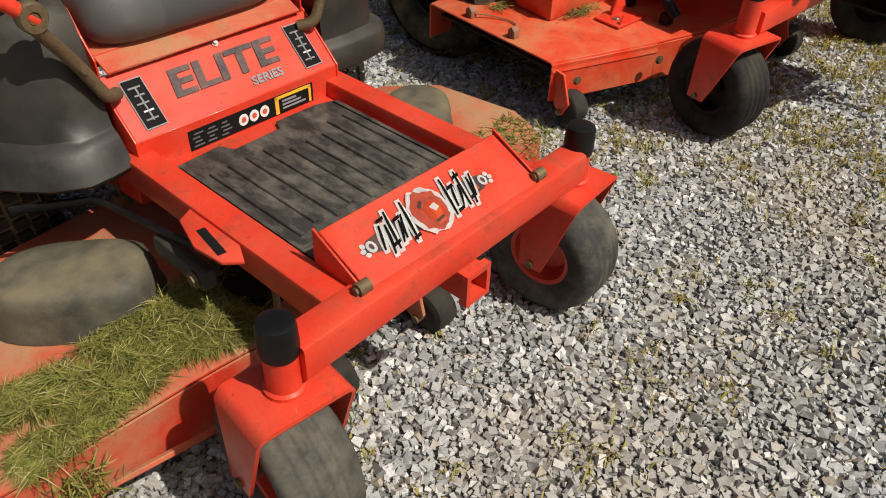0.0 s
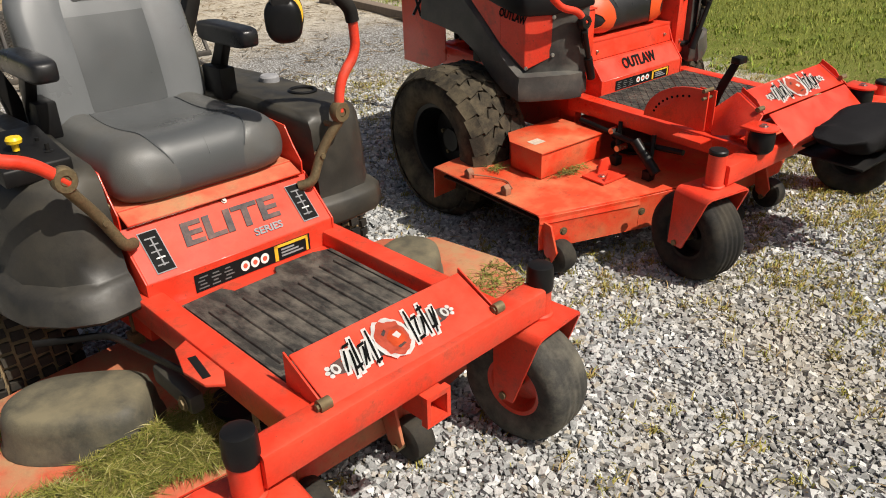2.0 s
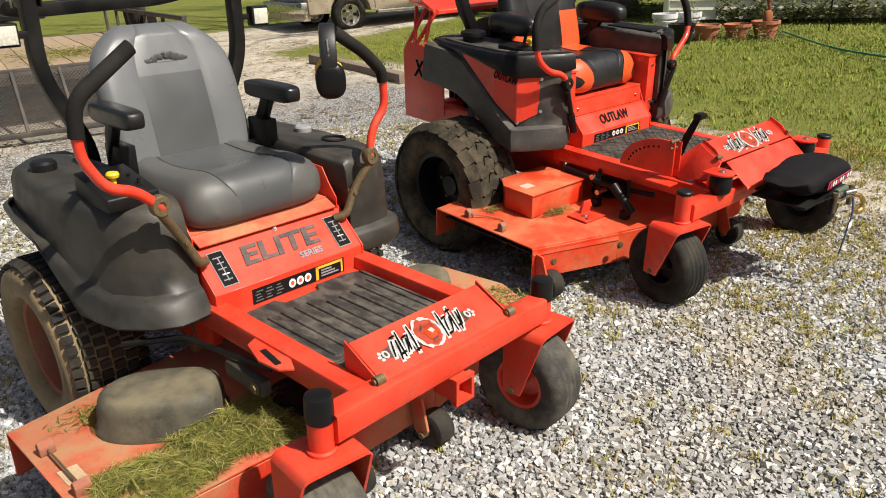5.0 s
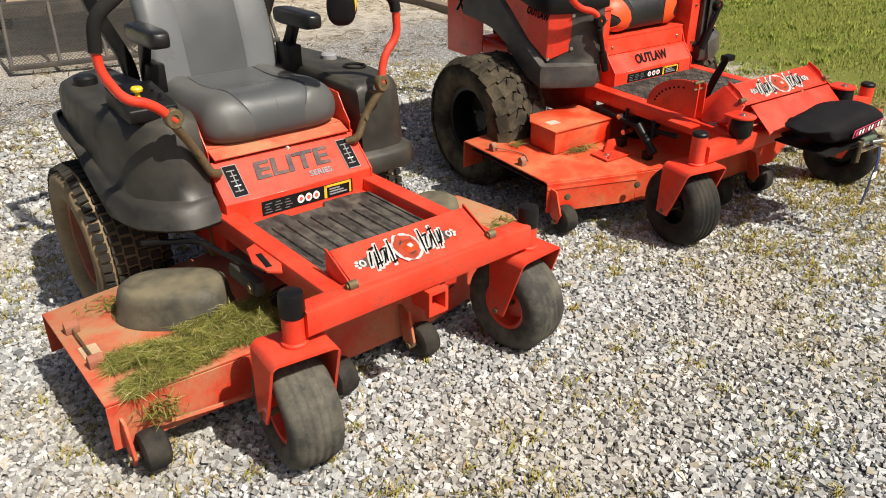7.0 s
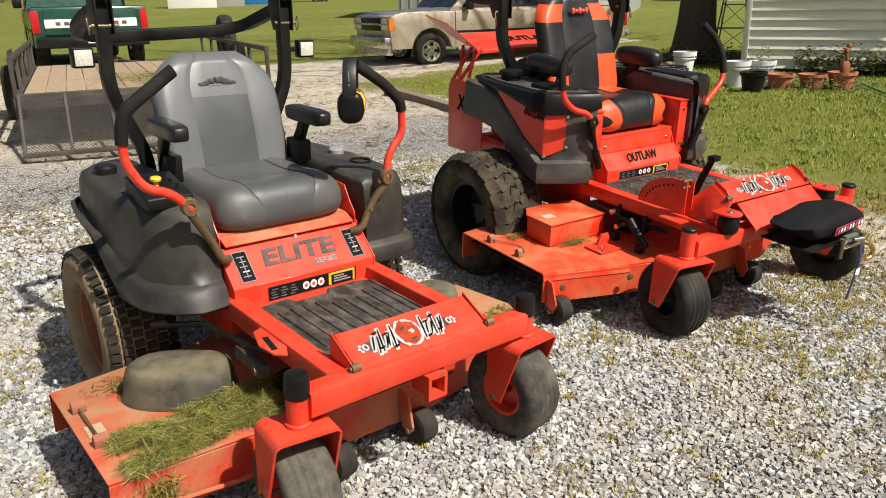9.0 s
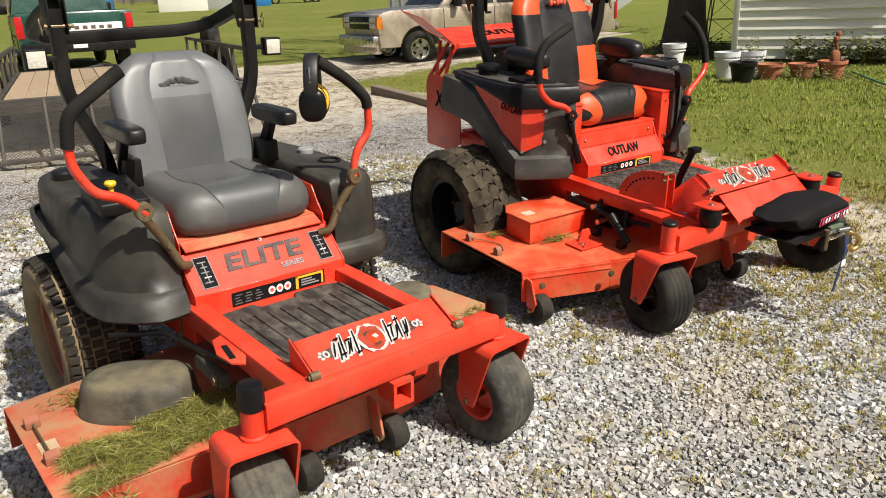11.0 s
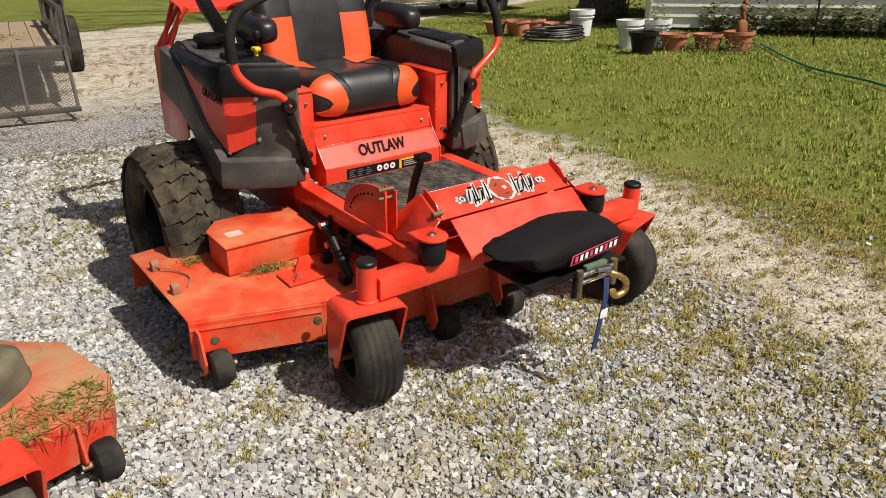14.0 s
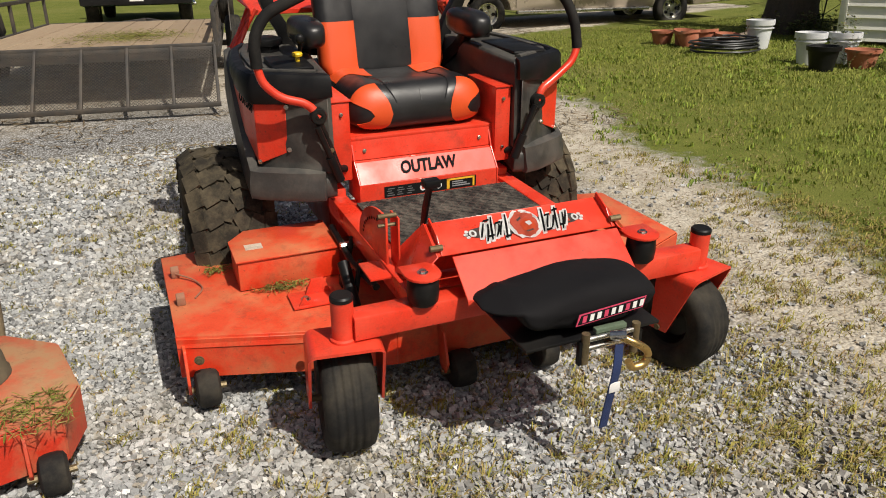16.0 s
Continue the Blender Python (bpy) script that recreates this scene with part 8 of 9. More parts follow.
for wall, d, nrm, ln in ((0, D1, -D2, LW), (1, D2, -D1, RW)):
    for i in range(16):
        z0 = SZ + 0.158 * i
        bm = B()
        a, b = d * 0.07, d * ln
        loft(bm, [[tuple(p + nrm * 0.046 + Vector((0, 0, z0))), tuple(p + nrm * 0.043 + Vector((0, 0, z0 + 0.012))), tuple(p + nrm * 0.006 + Vector((0, 0, z0 + 0.159))), tuple(p - nrm * 0.01 + Vector((0, 0, z0 + 0.159))), tuple(p - nrm * 0.01 + Vector((0, 0, z0)))] for p in (a, b)])
        part("siding_board", bm, SIDING, shed, smooth=0)
bm = B()
box(bm, (-0.055, -0.055, SZ - 0.02), (0.055, 0.055, SH), 0.006, basis((0, 0, 0), D2, D1))
part("corner_trim", bm, TRIM_W, shed)
bm = B()
box(bm, (-0.05, -0.05, SZ - 0.02), (0.05, 0.05, SH), 0.006, basis(D1 * LW, D2, D1))
part("corner_trim", bm, TRIM_W, shed)
mid0, mid1 = D1 * (LW / 2) - D2 * 0.25, D1 * (LW / 2) + D2 * (RW + 0.25)
bm = B()
for s in (-1, 1):
    e0, e1 = mid0 + D1 * s * (LW / 2 + 0.25), mid1 + D1 * s * (LW / 2 + 0.25)
    plate(bm, [tuple(e0 + Vector((0, 0, SH - 0.06))), tuple(e1 + Vector((0, 0, SH - 0.06))), tuple(mid1 + Vector((0, 0, SH + 0.9))), tuple(mid0 + Vector((0, 0, SH + 0.9)))][::s], 0.05)
part("shed_roof", bm, ROOF, shed)
for g in (D2 * 0.0, D2 * RW):
    bm = B()
    plate(bm, [tuple(g + Vector((0, 0, SH - 0.02))), tuple(g + D1 * LW + Vector((0, 0, SH - 0.02))), tuple(g + D1 * LW / 2 + Vector((0, 0, SH + 0.84)))], 0.02)
    part("gable", bm, SIDING, shed)
# standing tap pipe and a rusty ornament in front of the wall
RUST = mat("rusty_iron", (0.24, 0.085, 0.035), 0.85, metal=0.2, var=0.4, scale=20, bump=0.3)
bm = B()
tube(bm, [(0, 0, 0), (0, 0, 0.78), (0.0, -0.10, 0.79), (0.0, -0.12, 0.76)], 0.012, 0.03, 8)
solid("garden_hook", bm, BLACK_STEEL, "thin black iron garden hook before the shed", "garden hook", pose(10.6, 3.36, 0.18))
bm = B()
tube(bm, [(0, 0, 0.2), (0.03, 0, 0.40), (-0.03, 0.01, 0.52), (0.01, 0, 0.58)], 0.022, 0.05, 8)
blob(bm, (-0.10, -0.05, 0.18), (0.08, 0.05, 0.40), n=(14, 8))
blob(bm, (-0.07, -0.03, 0.50), (0.02, 0.03, 0.58), n=(12, 8))
blob(bm, (-0.02, -0.03, 0.56), (0.06, 0.03, 0.64), n=(12, 8))
solid("garden_ornament", bm, RUST, "rusty iron ornament standing in a pot", "ornament", pose(9.49, 3.75, 0.18))


def leafy(name, n, spot, height, leaf, label, category, seed, material=None, stem=True):
    """A stand of weeds: thin stems with small leaves, as one object."""
    rng = random.Random(seed)
    verts, faces = [], []
    for _ in range(n):
        x, y = spot(rng)
        z0 = ground_height(x, y)
        h = rng.uniform(0.35, 1.0) * height
        ax, ay = rng.gauss(0, 0.18), rng.gauss(0, 0.18)
        tip = Vector((x + ax * h, y + ay * h, z0 + h))
        k = len(verts)
        verts += [(x - 0.003, y, z0), (x + 0.003, y, z0), tuple(tip)]
        faces.append((k, k + 1, k + 2))
        for i in range(rng.randint(5, 9)):
            t = rng.uniform(0.2, 1.0)
            p = Vector((x, y, z0)) * (1 - t) + tip * t
            a = rng.uniform(0, 2 * math.pi)
            d = Vector((math.cos(a), math.sin(a), rng.uniform(-0.2, 0.7))).normalized() * leaf * rng.uniform(0.5, 1.2)
            s = Vector((-d.y, d.x, rng.uniform(-0.3, 0.3) * leaf)) * 0.28
            k = len(verts)
            verts += [tuple(p), tuple(p + d * 0.5 + s), tuple(p + d), tuple(p + d * 0.5 - s)]
            faces.append((k, k + 1, k + 2, k + 3))
    me = bpy.data.meshes.new(name)
    me.from_pydata(verts, [], faces)
    me.materials.append(material or LEAVES)
    return tagged(new(name, me), label, category, kind="stuff")


leafy("weeds", 420, lambda r: tuple((SC + D1 * r.uniform(-0.3, 2.6) - D2 * r.uniform(0.05, 0.5)).to_2d()), 0.52, 0.09, "tall weeds and dead stems along the shed foot", "weeds", 11)
leafy("weeds", 300, lambda r: tuple((SC + D2 * r.uniform(0.0, 3.2) - D1 * r.uniform(0.05, 0.5)).to_2d()), 0.46, 0.085, "weeds and dry stems along the sunlit shed wall", "weeds", 12)
leafy("weeds", 60, lambda r: (r.gauss(9.19, 0.07), r.gauss(4.80, 0.07)), 0.62, 0.06, "dry brownish plant standing in a bucket", "plant", 13)
leafy("weeds", 260, lambda r: (r.gauss(11.8, 0.35), r.gauss(7.4, 0.6)), 0.40, 0.075, "weeds round the foot of the tree", "weeds", 15)
leafy("weeds", 160, lambda r: (r.uniform(8.7, 9.8), r.uniform(3.4, 4.9)), 0.22, 0.05, "low weeds between the flower pots", "weeds", 16)

# ---- the tree beside the shed ----
BARK = mat("rough_bark", (0.085, 0.065, 0.048), 0.95, var=0.45, scale=9, fine=40, bump=0.9, stretch=(3, 3, 0.6))
tree = thing("tree", "thick rough-barked tree trunk standing in the lawn", "tree", pose(11.9, 8.05, ground_height(11.9, 8.05)))
bm = B()
rows = []
for j in range(13):
    z = -0.1 + 0.42 * j
    k = 0.35 + 0.20 * math.exp(-max(0, z) * 2.6) - 0.024 * z
    rows.append([(k * (1 + 0.08 * math.sin(5 * a + 0.6) + 0.05 * math.sin(9 * a + z) + 0.03 * noise.noise(Vector((math.cos(a) * 3, math.sin(a) * 3, z * 2)))) * math.cos(a) + 0.02 * z, k * math.sin(a) * (1 + 0.06 * math.sin(7 * a)), z) for a in [2 * math.pi * i / 30 for i in range(30)]])
loft(bm, rows)
part("trunk", bm, BARK, tree)


def limb(bm, p, d, r, L, depth, rng):
    pts, sc = [p], [1.0]
    q, dd = Vector(p), Vector(d).normalized()
    for i in range(5):
        dd = (dd + Vector((rng.gauss(0, 0.13), rng.gauss(0, 0.13), rng.gauss(0.03, 0.1)))).normalized()
        q = q + dd * (L / 5)
        pts.append(tuple(q))
        sc.append(1 - 0.13 * (i + 1))
    sweep(bm, pts, ring(r, 6 if depth < 2 else 4), (0.2, 0.4, 0.9), scales=sc)
    if depth < 3:
        for i in range(4):
            t = rng.choice((2, 3, 4, 5))
            nd = (dd + Vector((rng.gauss(0, 0.7), rng.gauss(0, 0.7), rng.gauss(0.2, 0.35)))).normalized()
            limb(bm, pts[t], nd, r * 0.55, L * 0.68, depth + 1, rng)


rng = random.Random(21)
for i in range(8):
    bm = B()
    a = i * 0.79
    limb(bm, (0.09 + 0.1 * math.cos(a), 0.1 * math.sin(a), 4.3 + 0.1 * i), (math.cos(a), math.sin(a), 0.55), 0.12, 4.6, 0, rng)
    part("limb", bm, BARK, tree)

# ---- small lattice windmill tower ----
IRON = mat("dark_iron", (0.03, 0.028, 0.027), 0.6, bump=0.1)
tower = thing("windmill_tower", "small dark iron lattice garden windmill tower", "windmill", pose(12.7, 7.75, ground_height(12.7, 7.75), 0, 0, 28))
for sx in (-1, 1):
    for sy in (-1, 1):
        bm = B()
        rod(bm, (sx * 0.33, sy * 0.33, 0), (sx * 0.05, sy * 0.05, 2.6), 0.013, 6)
        part("leg", bm, IRON, tower)
for j in range(5):
    z0, z1 = 0.15 + 0.45 * j, 0.60 + 0.45 * j
    k0, k1 = 0.33 - 0.28 * z0 / 2.6, 0.33 - 0.28 * z1 / 2.6
    c0 = [(-k0, -k0), (k0, -k0), (k0, k0), (-k0, k0)]
    c1 = [(-k1, -k1), (k1, -k1), (k1, k1), (-k1, k1)]
    for i in range(4):
        bm = B()
        rod(bm, (*c0[i], z0), (*c0[(i + 1) % 4], z0), 0.007, 5)
        part("brace", bm, IRON, tower)
        bm = B()
        rod(bm, (*c0[i], z0), (*c1[(i + 1) % 4], z1), 0.006, 5)
        part("brace", bm, IRON, tower)
for i in range(12):
    bm = B()
    a = 2 * math.pi * i / 12
    u, v = Vector((0, math.cos(a), math.sin(a))), Vector((0, -math.sin(a), math.cos(a)))
    c = Vector((-0.12, 0, 2.62))
    plate(bm, [c + u * 0.08 - v * 0.02, c + u * 0.38 - v * 0.06, c + u * 0.38 + v * 0.06, c + u * 0.08 + v * 0.02], 0.003)
    part("vane", bm, IRON, tower)

# ---- bicycle against a dark slatted panel ----
bike = thing("bicycle", "white and dark bicycle leaning beside the shed", "bicycle", pose(13.1, 1.75, ground_height(13.1, 1.75), 0, -8, -52))
for x in (-0.52, 0.52):
    M = Matrix.Translation((x, 0, 0.34)) @ Matrix.Rotation(radians(90), 4, "X")
    bm = B()
    sweep(bm, [tuple(M @ Vector((0.325 * math.cos(a), 0.325 * math.sin(a), 0))) for a in [2 * math.pi * i / 40 for i in range(41)]], ring(0.022, 6), (0, 1, 0), cap=False)
    w = part("bicycle_wheel", bm, RUBBER, bike)
    bm = B()
    sweep(bm, [tuple(M @ Vector((0.298 * math.cos(a), 0.298 * math.sin(a), 0))) for a in [2 * math.pi * i / 40 for i in range(41)]], ring(0.010, 5), (0, 1, 0), cap=False)
    part("rim", bm, CHROME, w)
    bm = B()
    for i in range(14):
        a = 2 * math.pi * i / 14
        rod(bm, M @ Vector((0.01, 0, 0)), M @ Vector((0.295 * math.cos(a), 0.295 * math.sin(a), 0)), 0.0022, 4)
    tagged(part("spokes", bm, CHROME, w), kind="stuff")
BIKEP = mat("pale_bicycle_paint", (0.70, 0.70, 0.74), 0.35, bump=0)
for a, b, r in (((-0.05, 0, 0.30), (-0.18, 0, 0.84), 0.017), ((-0.05, 0, 0.30), (0.36, 0, 0.78), 0.020), ((-0.16, 0, 0.76), (0.36, 0, 0.84), 0.017), ((-0.52, 0.03, 0.34), (-0.16, 0.0, 0.76), 0.010), ((-0.52, 0.03, 0.34), (-0.05, 0.0, 0.30), 0.012), ((0.34, 0, 0.90), (0.52, 0.03, 0.34), 0.015)):
    bm = B()
    rod(bm, a, b, r, 8)
    part("frame_tube", bm, BIKEP, bike)
bm = B()
tube(bm, [(0.28, -0.30, 1.0), (0.34, -0.1, 0.99), (0.33, 0.0, 0.95), (0.34, 0.1, 0.99), (0.28, 0.30, 1.0)], 0.013, 0.05, 8)
part("handlebar", bm, BLACK_STEEL, bike)
bm = B()
blob(bm, (-0.34, -0.075, 0.86), (-0.05, 0.075, 0.93), n=(18, 8))
part("saddle", bm, BLACK, bike)
panel = thing("slatted_panel", "dark upright slatted panel behind the bicycle", "fence panel", pose(13.95, 1.95, ground_height(13.95, 1.95), 0, 0, -59))
for i in range(9):
    bm = B()
    box(bm, (-0.62 + 0.14 * i, -0.015, 0), (-0.53 + 0.14 * i, 0.015, 2.3), 0.004)
    part("slat", bm, IRON, panel)
for z in (0.4, 1.9):
    bm = B()
    box(bm, (-0.65, 0.016, z), (0.65, 0.05, z + 0.08), 0.004)
    part("rail", bm, IRON, panel)

# ---- far buildings and woods ----
GREYMETAL = mat("grey_sheet_metal", (0.30, 0.31, 0.30), 0.6, var=0.08, scale=0.8, bump=0.05)
WHITEMETAL = mat("white_sheet_metal", (0.70, 0.70, 0.66), 0.6, var=0.08, scale=0.8, bump=0.05)
GREENTRIM = mat("dark_green_trim", (0.025, 0.075, 0.055), 0.5, bump=0)
TINROOF = mat("red_brown_roof", (0.20, 0.09, 0.07), 0.8, var=0.25, bump=0.1)


def metal_barn(name, label, a, b, depth, height, doors, wall, base=None):
    """A sheet-metal building whose front runs from a to b."""
    a, b = Vector((*a, 0)), Vector((*b, 0))
    z = min(ground_height(a.x, a.y), ground_height(b.x, b.y)) - 0.3 if base is None else base
    d = (b - a).normalized()
    back = Vector((-d.y, d.x, 0))
    L = (b - a).length
    F = thing(name, label, "barn", Matrix.Translation((a.x, a.y, z)) @ basis((0, 0, 0), d, back))
    bm = B()
    box(bm, (0, 0.02, 0), (L, depth, height), 0.0)
    part("wall", bm, wall, F)
    n = int(L / 0.45)
    for i in range(n):
        bm = B()
        x = (i + 0.5) * L / n
        box(bm, (x - 0.03, -0.02, 0.0), (x + 0.03, 0.03, height), 0)
        part("panel_rib", bm, wall, F)
    bm = B()
    plate(bm, [(-0.4, -0.4, height - 0.1), (L + 0.4, -0.4, height - 0.1), (L + 0.4, depth / 2, height + depth * 0.2), (-0.4, depth / 2, height + depth * 0.2)], 0.08)
    plate(bm, [(L + 0.4, depth + 0.4, height - 0.1), (-0.4, depth + 0.4, height - 0.1), (-0.4, depth / 2, height + depth * 0.2), (L + 0.4, depth / 2, height + depth * 0.2)], 0.08)
    part("roof", bm, TINROOF, F)
    for x0, x1, zt in doors:
        bm = B()
        box(bm, (x0, -0.06, 0.0), (x1, -0.025, zt), 0.0)
        dr = part("sliding_door", bm, WHITEMETAL, F)
        for xx in (x0, (x0 + x1) / 2, x1):
            bm = B()
            box(bm, (xx - 0.06, -0.09, 0.0), (xx + 0.06, -0.055, zt), 0)
            part("door_trim", bm, GREENTRIM, dr)
    return F


metal_barn("metal_barn", "large grey metal barn with white sliding doors and green trim", (19.75, 31.58), (26.51, 22.82), 12, 5.2, [(6.0, 8.4, 4.4), (8.5, 11.0, 4.4)], GREYMETAL)
metal_barn("metal_barn", "distant dark grey barn with a red-brown roof", (50.73, 46.3), (58.17, 38.07), 12, 3.4, [], mat("dark_grey_sheet", (0.14, 0.15, 0.155), 0.7, var=0.1, bump=0.05))


def grain_bin(x, y, r, h, label):
    z = ground_height(x, y) - 0.3
    G = thing("grain_bin", label, "grain bin", Matrix.Translation((x, y, z)))
    bm = B()
    prof = []
    for i in range(int(h / 0.22)):
        prof += [(r, 0.22 * i), (r + 0.04, 0.22 * i + 0.11)]
    lathe(bm, prof + [(r, h)], Matrix.Identity(4), 36)
    part("bin_wall", bm, mat("galvanised_sheet", (0.52, 0.55, 0.58), 0.45, metal=0.4, var=0.12, scale=2, bump=0.05), G)
    bm = B()
    lathe(bm, [(r + 0.15, h - 0.02), (0.35, h + r * 0.55), (0.3, h + r * 0.55 + 0.15), (0, h + r * 0.55 + 0.2)], Matrix.Identity(4), 36)
    part("bin_roof", bm, GREYMETAL, G)


grain_bin(33.42, 92.77, 2.2, 4.2, "small corrugated steel grain bin at the field edge")
grain_bin(49.37, 33.81, 1.9, 4.6, "corrugated steel grain bin behind the tree")
# white box trailer
box_tr = thing("box_trailer", "white box trailer parked at the far field edge", "box trailer", pose(37.22, 79.14, ground_height(37.22, 79.14) - 0.1, 0, 0, -25))
bm = B()
box(bm, (-2.9, -1.25, 1.0), (2.9, 1.25, 3.75), 0.03)
part("box_body", bm, WHITEMETAL, box_tr)
for x in (-2.0, 1.5, 2.4):
    for s in (-1, 1):
        M = Matrix.Translation((x, s * 1.0, 0.5)) @ Matrix.Rotation(radians(-90 * s), 4, "X")
        bm = B()
        smooth_tyre(bm, M, 0.5, 0.28, 0.3)
        part("trailer_wheel", bm, RUBBER, box_tr)
bm = B()
box(bm, (-2.9, -1.2, 0.85), (2.9, 1.2, 1.0), 0)
part("underframe", bm, IRON, box_tr)
BLUEP = mat("blue_steel", (0.02, 0.16, 0.42), 0.5, bump=0.05)
bm = B()
prism(bm, [(-1.6, 0), (1.6, 0), (1.95, 1.15), (-1.95, 1.15)], "y", -0.8, 0.8, 0.02)
solid("dumpster", bm, BLUEP, "blue steel dumpster standing at the field edge", "dumpster", pose(29.75, 72.65, ground_height(29.75, 72.65) - 0.05, 0, 0, -22))
for x, y, w, h, col, lab in ((21.12, 67.2, 4.0, 2.7, WHITEMETAL, "pale blue-white shed wall far across the field"), (13.19, 61.78, 1.6, 2.4, BLUEP, "small blue shed far across the field"), (25.01, 69.4, 3.0, 3.0, GREYMETAL, "grey metal shed far across the field")):
    bm = B()
    prism(bm, [(-w / 2, 0), (w / 2, 0), (w / 2, h), (0, h + 0.5), (-w / 2, h)], "y", -1.5, 1.5, 0.01)
    solid("far_shed", bm, col, lab, "shed", pose(x, y, ground_height(x, y) - 0.1, 0, 0, -18))

# bare woods behind everything
WOODS = island_mat("bare_wood_bark", [(0.10, 0.085, 0.07), (0.17, 0.145, 0.115), (0.13, 0.11, 0.09), (0.22, 0.19, 0.155)], 0.95)
rng = random.Random(9)
bm = B()
verts, faces = [], []


def stick(a, b, ra, rb):
    a, b = Vector(a), Vector(b)
    d = (b - a).normalized()
    s = d.cross(Vector((0.3, 0.9, 0.1))).normalized()
    u = s.cross(d)
    k = len(verts)
    for p, r in ((a, ra), (b, rb)):
        for i in range(3):
            t = 2 * math.pi * i / 3
            verts.append(tuple(p + s * (r * math.cos(t)) + u * (r * math.sin(t))))
    for i in range(3):
        faces.append((k + i, k + (i + 1) % 3, k + 3 + (i + 1) % 3, k + 3 + i))


for i in range(560):
    az = radians(rng.uniform(-30, 128))
    dist = rng.uniform(112, 175)
    x, y = dist * math.sin(az), dist * math.cos(az)
    z = ground_height(x, y) - 0.3
    h = rng.uniform(9, 19)
    top = Vector((x + rng.gauss(0, 0.8), y + rng.gauss(0, 0.8), z + h))
    base = Vector((x, y, z))
    r = rng.uniform(0.13, 0.33)
    stick(base, top, r, 0.03)
    for j in range(rng.randint(9, 16)):
        t = rng.uniform(0.12, 0.95)
        p = base * (1 - t) + top * t
        a = rng.uniform(0, 2 * math.pi)
        L = rng.uniform(1.2, 4.6) * (1.1 - 0.6 * t)
        e = p + Vector((math.cos(a) * L, math.sin(a) * L, L * rng.uniform(0.3, 1.1)))
        stick(p, e, r * 0.32 * (1 - 0.5 * t), 0.02)
        for k in range(3):
            u = rng.uniform(0.3, 1)
            q = p * (1 - u) + e * u
            f = q + Vector((rng.gauss(0, 0.8), rng.gauss(0, 0.8), rng.uniform(0.2, 1.4)))
            stick(q, f, 0.035, 0.012)
me = bpy.data.meshes.new("bare_woods")
me.from_pydata(verts, [], faces)
me.materials.append(WOODS)
tagged(new("bare_woods", me), "grey-brown leafless woods along the far field edge", "woods", kind="stuff")
# undergrowth bank behind the trunks
BANK = mat("leafless_undergrowth", (0.135, 0.115, 0.09), 0.95, var=0.5, scale=0.25, fine=1.5, bump=0.6, stretch=(1, 1, 0.35))
bm = B()
rows = []
for i in range(90):
    az = radians(-34 + 168 * i / 89)
    dist = 178
    x, y = dist * math.sin(az), dist * math.cos(az)
    z = ground_height(x, y) - 0.5
    hh = 5.5 + 2.2 * noise.noise(Vector((i * 0.37, 0, 0))) + 1.3 * noise.noise(Vector((i * 1.7, 4, 0)))
    rows.append([(x, y, z), (x, y, z + hh), (x * 1.02, y * 1.02, z + hh), (x * 1.02, y * 1.02, z)])
loft(bm, rows)
tagged(new("backdrop", finish(bm, "backdrop", BANK, 30)), "hazy brown undergrowth bank far behind the field", "undergrowth", kind="structure")


